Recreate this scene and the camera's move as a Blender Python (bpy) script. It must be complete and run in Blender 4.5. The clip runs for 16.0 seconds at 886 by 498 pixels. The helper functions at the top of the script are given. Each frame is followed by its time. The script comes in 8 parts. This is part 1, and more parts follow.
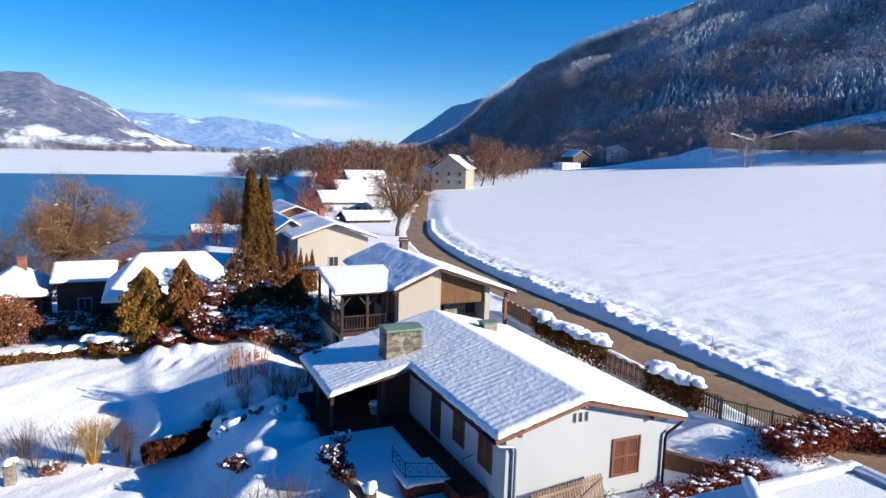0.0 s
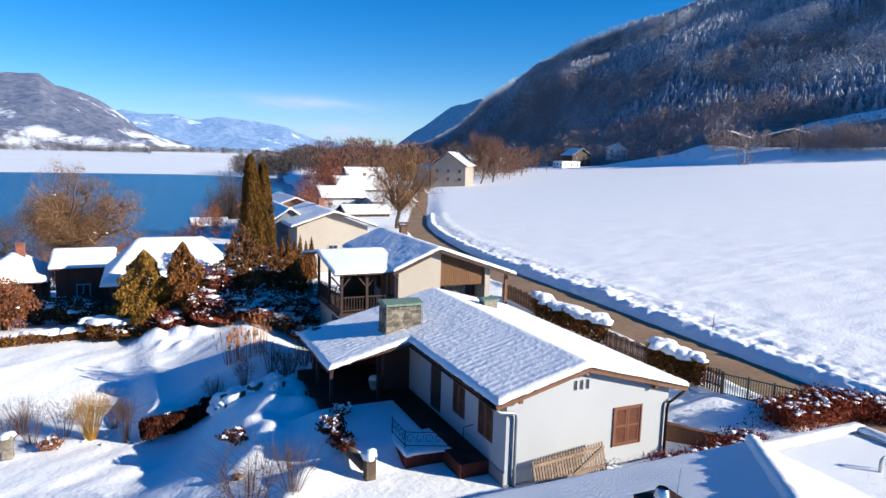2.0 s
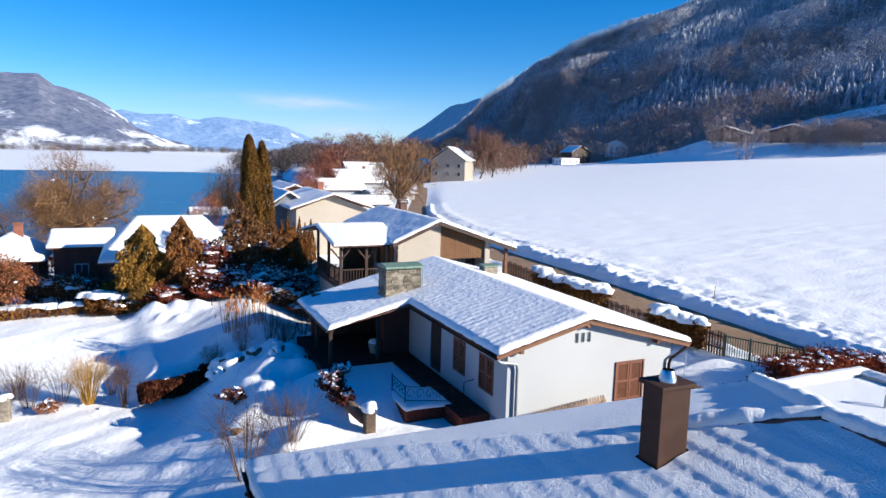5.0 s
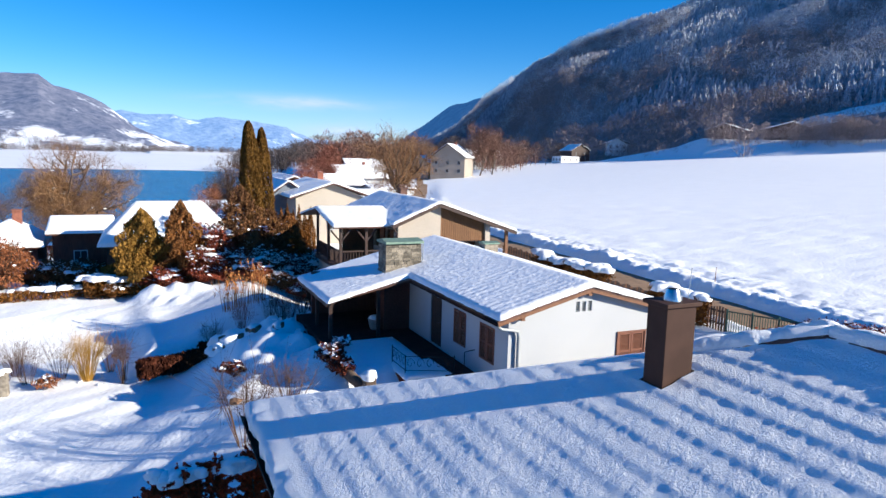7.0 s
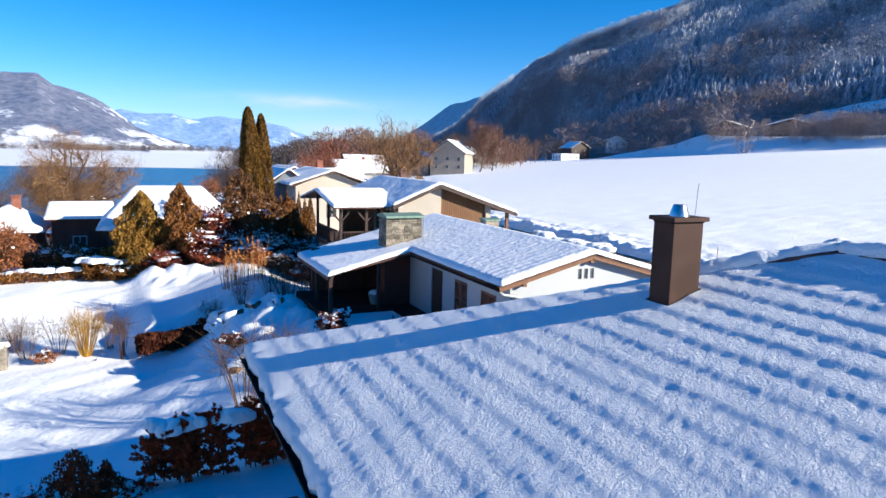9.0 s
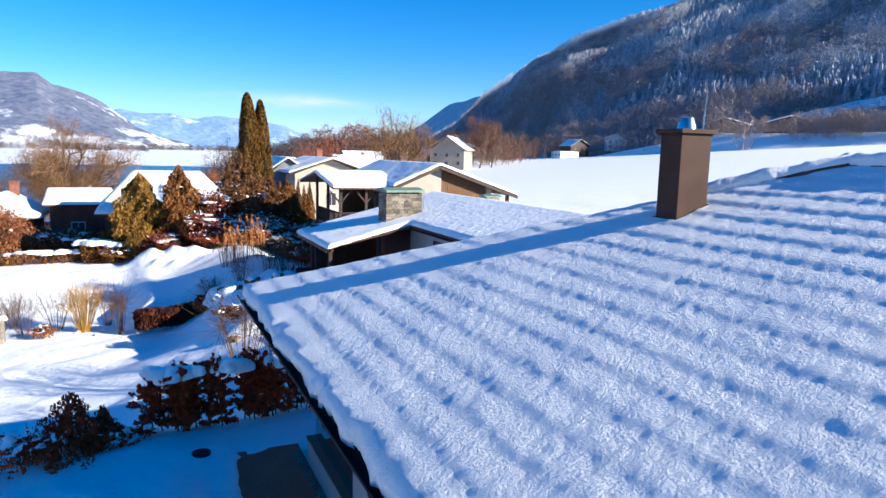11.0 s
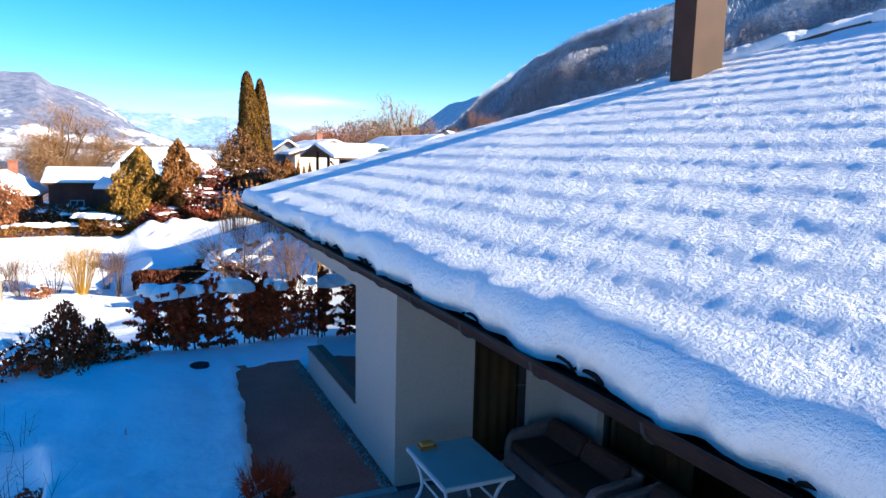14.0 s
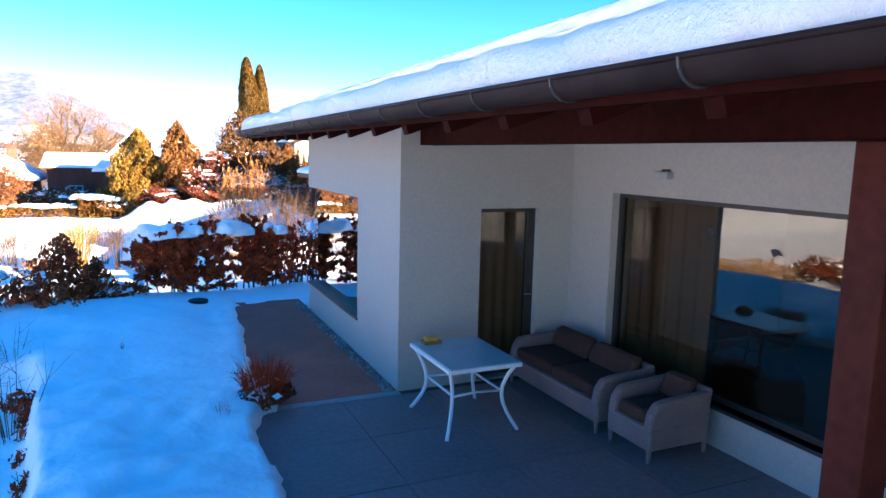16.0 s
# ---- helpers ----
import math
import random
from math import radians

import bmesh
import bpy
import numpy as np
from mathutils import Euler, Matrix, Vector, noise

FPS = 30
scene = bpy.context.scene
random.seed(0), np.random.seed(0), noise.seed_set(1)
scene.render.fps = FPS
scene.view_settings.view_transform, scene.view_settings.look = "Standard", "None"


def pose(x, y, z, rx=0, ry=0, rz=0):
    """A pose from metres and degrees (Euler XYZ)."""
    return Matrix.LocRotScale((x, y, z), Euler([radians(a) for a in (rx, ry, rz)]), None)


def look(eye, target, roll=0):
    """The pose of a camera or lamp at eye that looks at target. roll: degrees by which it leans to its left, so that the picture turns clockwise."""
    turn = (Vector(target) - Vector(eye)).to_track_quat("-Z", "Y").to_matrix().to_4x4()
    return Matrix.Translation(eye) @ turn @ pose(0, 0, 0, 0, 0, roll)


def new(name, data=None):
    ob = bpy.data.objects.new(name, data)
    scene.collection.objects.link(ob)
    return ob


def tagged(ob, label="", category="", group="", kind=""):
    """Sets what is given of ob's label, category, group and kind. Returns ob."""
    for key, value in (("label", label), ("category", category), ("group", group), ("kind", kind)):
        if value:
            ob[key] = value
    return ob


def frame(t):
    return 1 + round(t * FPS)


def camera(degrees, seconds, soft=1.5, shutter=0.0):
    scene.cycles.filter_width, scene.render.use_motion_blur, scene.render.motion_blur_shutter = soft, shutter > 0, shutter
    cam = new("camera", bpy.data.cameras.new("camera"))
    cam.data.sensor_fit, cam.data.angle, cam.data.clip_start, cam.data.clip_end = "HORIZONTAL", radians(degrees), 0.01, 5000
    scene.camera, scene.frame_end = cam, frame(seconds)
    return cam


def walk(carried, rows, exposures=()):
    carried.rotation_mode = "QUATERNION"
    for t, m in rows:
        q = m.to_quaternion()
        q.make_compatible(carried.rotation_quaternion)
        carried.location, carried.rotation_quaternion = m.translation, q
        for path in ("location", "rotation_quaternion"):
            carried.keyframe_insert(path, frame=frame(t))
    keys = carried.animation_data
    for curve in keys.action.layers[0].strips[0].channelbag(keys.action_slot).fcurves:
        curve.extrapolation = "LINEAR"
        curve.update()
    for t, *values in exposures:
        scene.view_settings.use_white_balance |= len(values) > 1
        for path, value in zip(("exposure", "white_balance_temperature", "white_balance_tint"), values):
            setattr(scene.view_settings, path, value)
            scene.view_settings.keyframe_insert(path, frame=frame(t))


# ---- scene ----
cam = camera(67.0, 16.0)
PATH = [
    (0, (0.329, -0.113, 11.788), (1.143, 1.693, 11.509), 1.71),
    (0.5, (0.337, -0.113, 11.473), (1.151, 1.693, 11.195), 1.69),
    (1, (0.344, -0.115, 11.172), (1.159, 1.690, 10.894), 1.67),
    (1.5, (0.350, -0.120, 10.880), (1.165, 1.686, 10.602), 1.65),
    (2, (0.355, -0.126, 10.594), (1.170, 1.680, 10.317), 1.63),
    (2.5, (0.359, -0.133, 10.314), (1.174, 1.673, 10.037), 1.61),
    (3, (0.362, -0.140, 10.036), (1.177, 1.665, 9.759), 1.59),
    (3.5, (0.364, -0.148, 9.760), (1.179, 1.657, 9.483), 1.58),
    (4, (0.365, -0.156, 9.485), (1.180, 1.649, 9.208), 1.56),
    (6.5, (0.364, -0.186, 8.111), (1.181, 1.618, 7.833), 1.49),
    (7, (0.363, -0.189, 7.835), (1.180, 1.616, 7.558), 1.48),
    (7.5, (0.362, -0.190, 7.560), (1.179, 1.615, 7.282), 1.47),
    (8, (0.361, -0.189, 7.285), (1.178, 1.615, 7.007), 1.46),
    (8.5, (0.359, -0.187, 7.011), (1.177, 1.617, 6.732), 1.44),
    (9, (0.358, -0.184, 6.736), (1.175, 1.620, 6.457), 1.43),
    (11.5, (0.350, -0.143, 5.354), (1.169, 1.660, 5.074), 1.39),
    (12, (0.348, -0.132, 5.073), (1.167, 1.672, 4.793), 1.39),
    (12.5, (0.347, -0.119, 4.790), (1.166, 1.684, 4.510), 1.38),
    (13, (0.345, -0.106, 4.503), (1.164, 1.697, 4.224), 1.38),
    (13.5, (0.344, -0.093, 4.214), (1.163, 1.710, 3.935), 1.37),
    (14, (0.342, -0.080, 3.920), (1.161, 1.723, 3.641), 1.37),
    (14.5, (0.340, -0.068, 3.623), (1.160, 1.735, 3.344), 1.37),
    (15, (0.338, -0.056, 3.322), (1.158, 1.747, 3.044), 1.36),
    (15.5, (0.336, -0.045, 3.017), (1.156, 1.758, 2.740), 1.36),
    (16, (0.333, -0.037, 2.709), (1.153, 1.766, 2.433), 1.36),
]
EXPOSURES = [(0.0, 0.90, 5150, 6), (4.0, 0.96, 5150, 6), (7.0, 1.05, 5150, 6), (9.0, 1.14, 5150, 5), (12.5, 1.50, 5250, 4), (14.5, 1.98, 5700, 6), (15.0, 2.22, 5850, 7), (16.0, 2.80, 6050, 10)]
walk(cam, [(t, look(eye, target, roll)) for t, eye, target, roll in PATH], EXPOSURES)

# ---------------------------------------------------------------- light
SUN_UP, SUN_TURN = 20.8, 131.4          # degrees above the horizon; clockwise from +y
TO_SUN = Vector((math.sin(radians(SUN_TURN)) * math.cos(radians(SUN_UP)), math.cos(radians(SUN_TURN)) * math.cos(radians(SUN_UP)), math.sin(radians(SUN_UP))))
world = bpy.data.worlds.new("winter_sky")
scene.world = world
world.use_nodes = True
wn = world.node_tree.nodes
sky = wn.new("ShaderNodeTexSky")
sky.sky_type, sky.sun_disc = "NISHITA", False
sky.sun_elevation, sky.sun_rotation = radians(SUN_UP), radians(SUN_TURN)
sky.altitude, sky.air_density, sky.dust_density, sky.ozone_density = 1200.0, 1.0, 0.15, 4.0
wn["Background"].inputs["Strength"].default_value = 0.066
vivid = wn.new("ShaderNodeHueSaturation")
vivid.inputs["Saturation"].default_value, vivid.inputs["Hue"].default_value = 1.30, 0.502
world.node_tree.links.new(sky.outputs[0], vivid.inputs["Color"])
world.node_tree.links.new(vivid.outputs[0], wn["Background"].inputs["Color"])
sun = new("sun", bpy.data.lights.new("sun", "SUN"))
sun.data.energy, sun.data.angle, sun.data.color = 5.0, radians(0.5), (1.0, 0.79, 0.54)
sun.matrix_world = look(TO_SUN * 100, (0, 0, 0))

# ---------------------------------------------------------------- tools
def lerp(a, b, u):
    return a + (b - a) * u


def smooth(u):
    u = np.clip(u, 0.0, 1.0)
    return u * u * (3 - 2 * u)


def material(name, a, b, rough=0.8, metal=0.0, grain=8.0, blotch=0.5, bump=0.2, depth=0.02, mix=0.5, stretch=(1, 1, 1), spec=0.5, isle=0.0, each=0.0):
    """Two tones mixed by a coarse and a fine noise, with a fine relief. isle, each: how much single pieces differ."""
    m = bpy.data.materials.new(name)
    m.use_nodes = True
    n, l = m.node_tree.nodes, m.node_tree.links
    p = n["Principled BSDF"]
    p.inputs["Roughness"].default_value, p.inputs["Metallic"].default_value = rough, metal
    p.inputs["Specular IOR Level"].default_value = spec
    tc, mp = n.new("ShaderNodeTexCoord"), n.new("ShaderNodeMapping")
    mp.inputs["Scale"].default_value = stretch
    l.new(tc.outputs["Object"], mp.inputs["Vector"])
    fine, wide = n.new("ShaderNodeTexNoise"), n.new("ShaderNodeTexNoise")
    fine.inputs["Scale"].default_value, fine.inputs["Detail"].default_value = grain, 6
    wide.inputs["Scale"].default_value, wide.inputs["Detail"].default_value = blotch, 3
    for t in (fine, wide):
        l.new(mp.outputs[0], t.inputs["Vector"])
    add = n.new("ShaderNodeMath")
    add.operation = "MULTIPLY_ADD"
    add.inputs[1].default_value = 0.55
    l.new(fine.outputs["Fac"], add.inputs[0])
    half = n.new("ShaderNodeMath")
    half.operation = "MULTIPLY"
    half.inputs[1].default_value = 0.45
    l.new(wide.outputs["Fac"], half.inputs[0])
    l.new(half.outputs[0], add.inputs[2])
    ramp = n.new("ShaderNodeValToRGB")
    ramp.color_ramp.elements[0].position, ramp.color_ramp.elements[1].position = mix - 0.14, mix + 0.14
    ramp.color_ramp.elements[0].color, ramp.color_ramp.elements[1].color = (*a, 1), (*b, 1)
    l.new(add.outputs[0], ramp.inputs[0])
    col = ramp.outputs[0]
    if isle or each:
        hsv = n.new("ShaderNodeHueSaturation")
        src = n.new("ShaderNodeNewGeometry").outputs["Random Per Island"] if isle else n.new("ShaderNodeObjectInfo").outputs["Random"]
        k = isle or each
        mr = n.new("ShaderNodeMapRange")
        mr.inputs[3].default_value, mr.inputs[4].default_value = 1 - k, 1 + k
        l.new(src, mr.inputs[0])
        l.new(mr.outputs[0], hsv.inputs["Value"])
        l.new(col, hsv.inputs["Color"])
        col = hsv.outputs[0]
    l.new(col, p.inputs["Base Color"])
    if bump:
        bp = n.new("ShaderNodeBump")
        bp.inputs["Strength"].default_value, bp.inputs["Distance"].default_value = bump, depth
        l.new(fine.outputs["Fac"], bp.inputs["Height"])
        l.new(bp.outputs[0], p.inputs["Normal"])
    return m


def box(bm, x0, x1, y0, y1, z0, z1):
    v = [bm.verts.new((x, y, z)) for z in (z0, z1) for x, y in ((x0, y0), (x1, y0), (x1, y1), (x0, y1))]
    for f in ((3, 2, 1, 0), (4, 5, 6, 7), (0, 1, 5, 4), (1, 2, 6, 5), (2, 3, 7, 6), (3, 0, 4, 7)):
        bm.faces.new([v[i] for i in f])
    return v


def beam(bm, a, b, w, h, up=(0, 0, 1)):
    """A squared bar from a to b, w wide and h high."""
    a, b = Vector(a), Vector(b)
    d = (b - a).normalized()
    s = d.cross(Vector(up))
    s = s.normalized() if s.length > 1e-4 else Vector((1, 0, 0))
    u = s.cross(d)
    r = [[bm.verts.new(p + s * i * w / 2 + u * j * h / 2) for i, j in ((-1, -1), (1, -1), (1, 1), (-1, 1))] for p in (a, b)]
    bm.faces.new(r[0][::-1]), bm.faces.new(r[1])
    for i in range(4):
        bm.faces.new((r[0][i], r[0][(i + 1) % 4], r[1][(i + 1) % 4], r[1][i]))


def tube(bm, pts, radii, n=8, cap=True):
    """A round tube through points; radii one number or one for each point."""
    pts = [Vector(p) for p in pts]
    radii = radii if hasattr(radii, "__len__") else [radii] * len(pts)
    rings, prev = [], None
    for i, p in enumerate(pts):
        d = (pts[min(i + 1, len(pts) - 1)] - pts[max(i - 1, 0)]).normalized()
        s = prev - d * prev.dot(d) if prev is not None else d.orthogonal()
        s = s.normalized() if s.length > 1e-5 else d.orthogonal().normalized()
        prev, t = s, d.cross(s)
        rings.append([bm.verts.new(p + (s * math.cos(2 * math.pi * k / n) + t * math.sin(2 * math.pi * k / n)) * radii[i]) for k in range(n)])
    for a, b in zip(rings, rings[1:]):
        for k in range(n):
            bm.faces.new((a[k], a[(k + 1) % n], b[(k + 1) % n], b[k]))
    if cap:
        bm.faces.new(rings[0][::-1]), bm.faces.new(rings[-1])


def extrude(bm, pts, axis, a, b):
    """A prism: an outline in the plane across axis (0 x, 1 y, 2 z), from a to b along it."""
    def at(p, d):
        q = list(p)
        q.insert(axis, d)
        return bm.verts.new(q)
    lo, hi = [at(p, a) for p in pts], [at(p, b) for p in pts]
    f0, f1 = bm.faces.new(lo[::-1]), bm.faces.new(hi)
    for i in range(len(pts)):
        j = (i + 1) % len(pts)
        bm.faces.new((lo[i], lo[j], hi[j], hi[i]))


def finish(ob, bevel=0.0, flat=True, angle=35):
    if bevel:
        m = ob.modifiers.new("bevel", "BEVEL")
        m.width, m.segments, m.limit_method, m.angle_limit = bevel, 2, "ANGLE", radians(30)
    return ob


def mesh_of(name, bm, mat, flat=True):
    bmesh.ops.recalc_face_normals(bm, faces=bm.faces)
    me = bpy.data.meshes.new(name)
    bm.to_mesh(me)
    bm.free()
    me.materials.append(mat)
    if not flat:
        me.polygons.foreach_set("use_smooth", [True] * len(me.polygons))
    return me


def part(name, bm, mat, parent=None, label="", bevel=0.0, flat=True):
    ob = new(name, mesh_of(name, bm, mat, flat))
    if parent is not None:
        ob.parent = parent
    if label:
        tagged(ob, label)
    return finish(ob, bevel)


def raw(name, verts, faces, mat, parent=None, flat=True):
    """A mesh from numpy arrays of vertices and of triangles or quads."""
    verts, faces = np.asarray(verts, np.float32), np.asarray(faces, np.int32)
    me = bpy.data.meshes.new(name)
    k = faces.shape[1]
    me.vertices.add(len(verts)), me.loops.add(faces.size), me.polygons.add(len(faces))
    me.vertices.foreach_set("co", verts.ravel())
    me.loops.foreach_set("vertex_index", faces.ravel())
    me.polygons.foreach_set("loop_start", np.arange(0, faces.size, k, dtype=np.int32))
    me.polygons.foreach_set("loop_total", np.full(len(faces), k, np.int32))
    me.polygons.foreach_set("use_smooth", np.full(len(faces), not flat))
    me.update(calc_edges=True)
    me.materials.append(mat)
    ob = new(name, me)
    if parent is not None:
        ob.parent = parent
    return ob


def thing(name, label, category, group="", kind="", at=(0, 0, 0), turn=0.0):
    ob = new(name)
    ob.empty_display_size = 0.2
    ob.matrix_world = pose(*at, 0, 0, turn)
    return tagged(ob, label, category, group, kind)


def grid_faces(nu, nv):
    i = np.arange(nu - 1)[:, None] * nv + np.arange(nv - 1)[None, :]
    return np.stack([i, i + nv, i + nv + 1, i + 1], -1).reshape(-1, 4)


def bumps(x, y, size, seed):
    """Smooth value noise, about -1 to 1, on arrays."""
    x, y = np.asarray(x, float) / size + seed * 17.3, np.asarray(y, float) / size + seed * 9.1
    xi, yi = np.floor(x), np.floor(y)
    u, v = smooth(x - xi), smooth(y - yi)
    def h(i, j):
        s = np.sin(i * 127.1 + j * 311.7 + seed * 74.7) * 43758.5453
        return (s - np.floor(s)) * 2 - 1
    return lerp(lerp(h(xi, yi), h(xi + 1, yi), u), lerp(h(xi, yi + 1), h(xi + 1, yi + 1), u), v)

# ---------------------------------------------------------------- materials
def snow_material(name, grain, deep):
    return material(name, (0.90, 0.90, 0.90), (0.96, 0.955, 0.945), 0.6, grain=grain, blotch=0.35, bump=0.5, depth=deep, spec=0.3)


def granular_snow(name):
    """Dry, frosty snow: grains of one to three centimetres in loose clumps."""
    m = bpy.data.materials.new(name)
    m.use_nodes = True
    n, l = m.node_tree.nodes, m.node_tree.links
    p = n["Principled BSDF"]
    p.inputs["Roughness"].default_value, p.inputs["Specular IOR Level"].default_value = 0.55, 0.3
    tc = n.new("ShaderNodeTexCoord")
    fine, clump = n.new("ShaderNodeTexNoise"), n.new("ShaderNodeTexNoise")
    fine.inputs["Scale"].default_value, fine.inputs["Detail"].default_value, fine.inputs["Roughness"].default_value = 30.0, 4, 0.7
    clump.inputs["Scale"].default_value, clump.inputs["Detail"].default_value = 6.0, 3
    for t in (fine, clump):
        l.new(tc.outputs["Object"], t.inputs["Vector"])
    both = n.new("ShaderNodeMath")
    both.operation = "MULTIPLY_ADD"
    both.inputs[1].default_value = 0.5
    l.new(clump.outputs["Fac"], both.inputs[0])
    l.new(fine.outputs["Fac"], both.inputs[2])
    ramp = n.new("ShaderNodeValToRGB")
    ramp.color_ramp.elements[0].position, ramp.color_ramp.elements[1].position = 0.35, 0.65
    ramp.color_ramp.elements[0].color, ramp.color_ramp.elements[1].color = (0.89, 0.89, 0.895, 1), (0.96, 0.955, 0.945, 1)
    l.new(fine.outputs["Fac"], ramp.inputs[0])
    l.new(ramp.outputs[0], p.inputs["Base Color"])
    bp = n.new("ShaderNodeBump")
    bp.inputs["Strength"].default_value, bp.inputs["Distance"].default_value = 1.0, 0.027
    l.new(both.outputs[0], bp.inputs["Height"])
    l.new(bp.outputs[0], p.inputs["Normal"])
    return m


M_SNOW = snow_material("settled_snow", 4.5, 0.07)
M_ROOFSNOW = granular_snow("roof_snow")
M_ICE = material("snowed_ice", (0.82, 0.83, 0.85), (0.92, 0.92, 0.92), 0.6, grain=0.05, blotch=0.004, bump=0.0)
M_WATER = material("lake_water", (0.010, 0.090, 0.215), (0.017, 0.125, 0.275), 0.25, grain=0.5, blotch=0.02, bump=1.0, depth=0.5, spec=0.22)
M_ASPHALT = material("wet_sanded_asphalt", (0.20, 0.125, 0.065), (0.31, 0.20, 0.11), 0.8, grain=3.0, blotch=0.25, bump=0.3)
M_WHITE = material("white_render", (0.42, 0.43, 0.445), (0.49, 0.495, 0.50), 0.9, grain=30, blotch=0.4, bump=0.3, depth=0.004)
M_GREIGE = material("warm_grey_white_render", (0.355, 0.335, 0.305), (0.41, 0.39, 0.36), 0.9, grain=30, blotch=0.4, bump=0.12, depth=0.004)
M_CREAM = material("cream_render", (0.41, 0.355, 0.29), (0.49, 0.43, 0.355), 0.9, grain=25, blotch=0.4, bump=0.3, depth=0.004)
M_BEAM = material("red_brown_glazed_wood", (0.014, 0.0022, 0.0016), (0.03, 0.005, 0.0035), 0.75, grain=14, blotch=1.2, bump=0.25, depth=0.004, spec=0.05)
# post glaze: lighter copy of the beam glaze, light painted into its colour
M_LITPOST = material("lit_red_glazed_post", (0.034, 0.006, 0.0035), (0.068, 0.013, 0.008), 0.65, grain=14, blotch=1.2, bump=0.25, depth=0.004, spec=0.15)
M_WOOD = material("brown_weathered_wood", (0.10, 0.045, 0.02), (0.22, 0.10, 0.045), 0.7, grain=12, blotch=1.0, bump=0.4, depth=0.006, each=0.15)
M_SHUTTER = material("chestnut_shutter_paint", (0.13, 0.045, 0.022), (0.21, 0.08, 0.04), 0.6, grain=16, blotch=1.0, bump=0.2, depth=0.004)
M_DARKWOOD = material("dark_stained_wood", (0.022, 0.010, 0.007), (0.06, 0.028, 0.018), 0.6, grain=12, blotch=1.0, bump=0.3, depth=0.005)
M_GREYWOOD = material("grey_weathered_slats", (0.17, 0.115, 0.075), (0.32, 0.23, 0.16), 0.85, grain=14, blotch=1.5, bump=0.4, depth=0.005, each=0.2)
M_STONE = material("rough_stone", (0.13, 0.11, 0.085), (0.30, 0.26, 0.20), 0.9, grain=6, blotch=1.5, bump=0.8, depth=0.03)
M_TILE = material("brown_roof_tile", (0.06, 0.028, 0.02), (0.14, 0.07, 0.05), 0.8, grain=9, blotch=1.5, bump=0.4, depth=0.01)
M_BROWNMETAL = material("brown_coated_sheet", (0.042, 0.021, 0.014), (0.066, 0.034, 0.023), 0.7, metal=0.0, grain=3, blotch=0.8, bump=0.05, spec=0.2)
M_GUTTER = material("aged_copper_gutter", (0.017, 0.010, 0.0085), (0.034, 0.021, 0.018), 0.65, metal=0.0, spec=0.1, grain=6, blotch=1.5, bump=0.08)
M_STEEL = material("stainless_steel", (0.5, 0.52, 0.55), (0.62, 0.64, 0.66), 0.25, metal=1.0, grain=10, blotch=2, bump=0.02)
M_GREYMETAL = material("grey_painted_sheet", (0.28, 0.30, 0.31), (0.40, 0.42, 0.42), 0.5, metal=0.3, grain=8, blotch=1.0, bump=0.05)
M_DARKFRAME = material("anthracite_frame", (0.018, 0.016, 0.017), (0.03, 0.027, 0.027), 0.45, grain=10, blotch=1, bump=0.03)
M_IRON = material("black_wrought_iron", (0.012, 0.012, 0.014), (0.03, 0.028, 0.028), 0.55, metal=0.5, grain=20, blotch=3, bump=0.2, depth=0.003)
M_GREEN = material("green_painted_metal", (0.02, 0.05, 0.035), (0.035, 0.08, 0.055), 0.5, grain=10, blotch=2, bump=0.05)
M_COPPERGREEN = material("verdigris_copper", (0.13, 0.20, 0.15), (0.22, 0.30, 0.23), 0.6, metal=0.3, grain=9, blotch=2, bump=0.1)
M_ROCK = material("hill_ground", (0.16, 0.15, 0.15), (0.42, 0.43, 0.46), 0.95, grain=0.2, blotch=0.01, bump=0.0)


def glass_material(name, tint, rough=0.0, base=0.08):
    m = bpy.data.materials.new(name)
    m.use_nodes = True
    n, l = m.node_tree.nodes, m.node_tree.links
    gl, tr, mx, fr = n.new("ShaderNodeBsdfGlossy"), n.new("ShaderNodeBsdfTransparent"), n.new("ShaderNodeMixShader"), n.new("ShaderNodeLayerWeight")
    gl.inputs["Roughness"].default_value = rough
    tr.inputs["Color"].default_value = (*tint, 1)
    steep, level = n.new("ShaderNodeMath"), n.new("ShaderNodeMath")
    steep.operation, level.operation = "POWER", "MULTIPLY_ADD"
    steep.inputs[1].default_value, level.inputs[1].default_value, level.inputs[2].default_value = 3.0, 0.7, base
    l.new(fr.outputs["Facing"], steep.inputs[0])
    l.new(steep.outputs[0], level.inputs[0])
    l.new(level.outputs[0], mx.inputs[0])
    l.new(tr.outputs[0], mx.inputs[1])
    l.new(gl.outputs[0], mx.inputs[2])
    l.new(mx.outputs[0], n["Material Output"].inputs[0])
    return m


M_GLASS = glass_material("window_glass", (0.74, 0.69, 0.60))
M_COATEDGLASS = glass_material("coated_glass", (0.45, 0.50, 0.50), 0.0, 0.42)

# ---------------------------------------------------------------- land
LAKE, ROAD_W = -5.0, 3.7


def road_x(y):
    """The middle line of the lane, which runs straight and then swings to the right."""
    y = np.asarray(y, float)
    return 26.8 + 0.07 * np.clip(y - 20, -80, 75) + 0.0030 * np.clip(y - 48, 0, 47) ** 2 + 0.42 * np.clip(y - 95, 0, None)


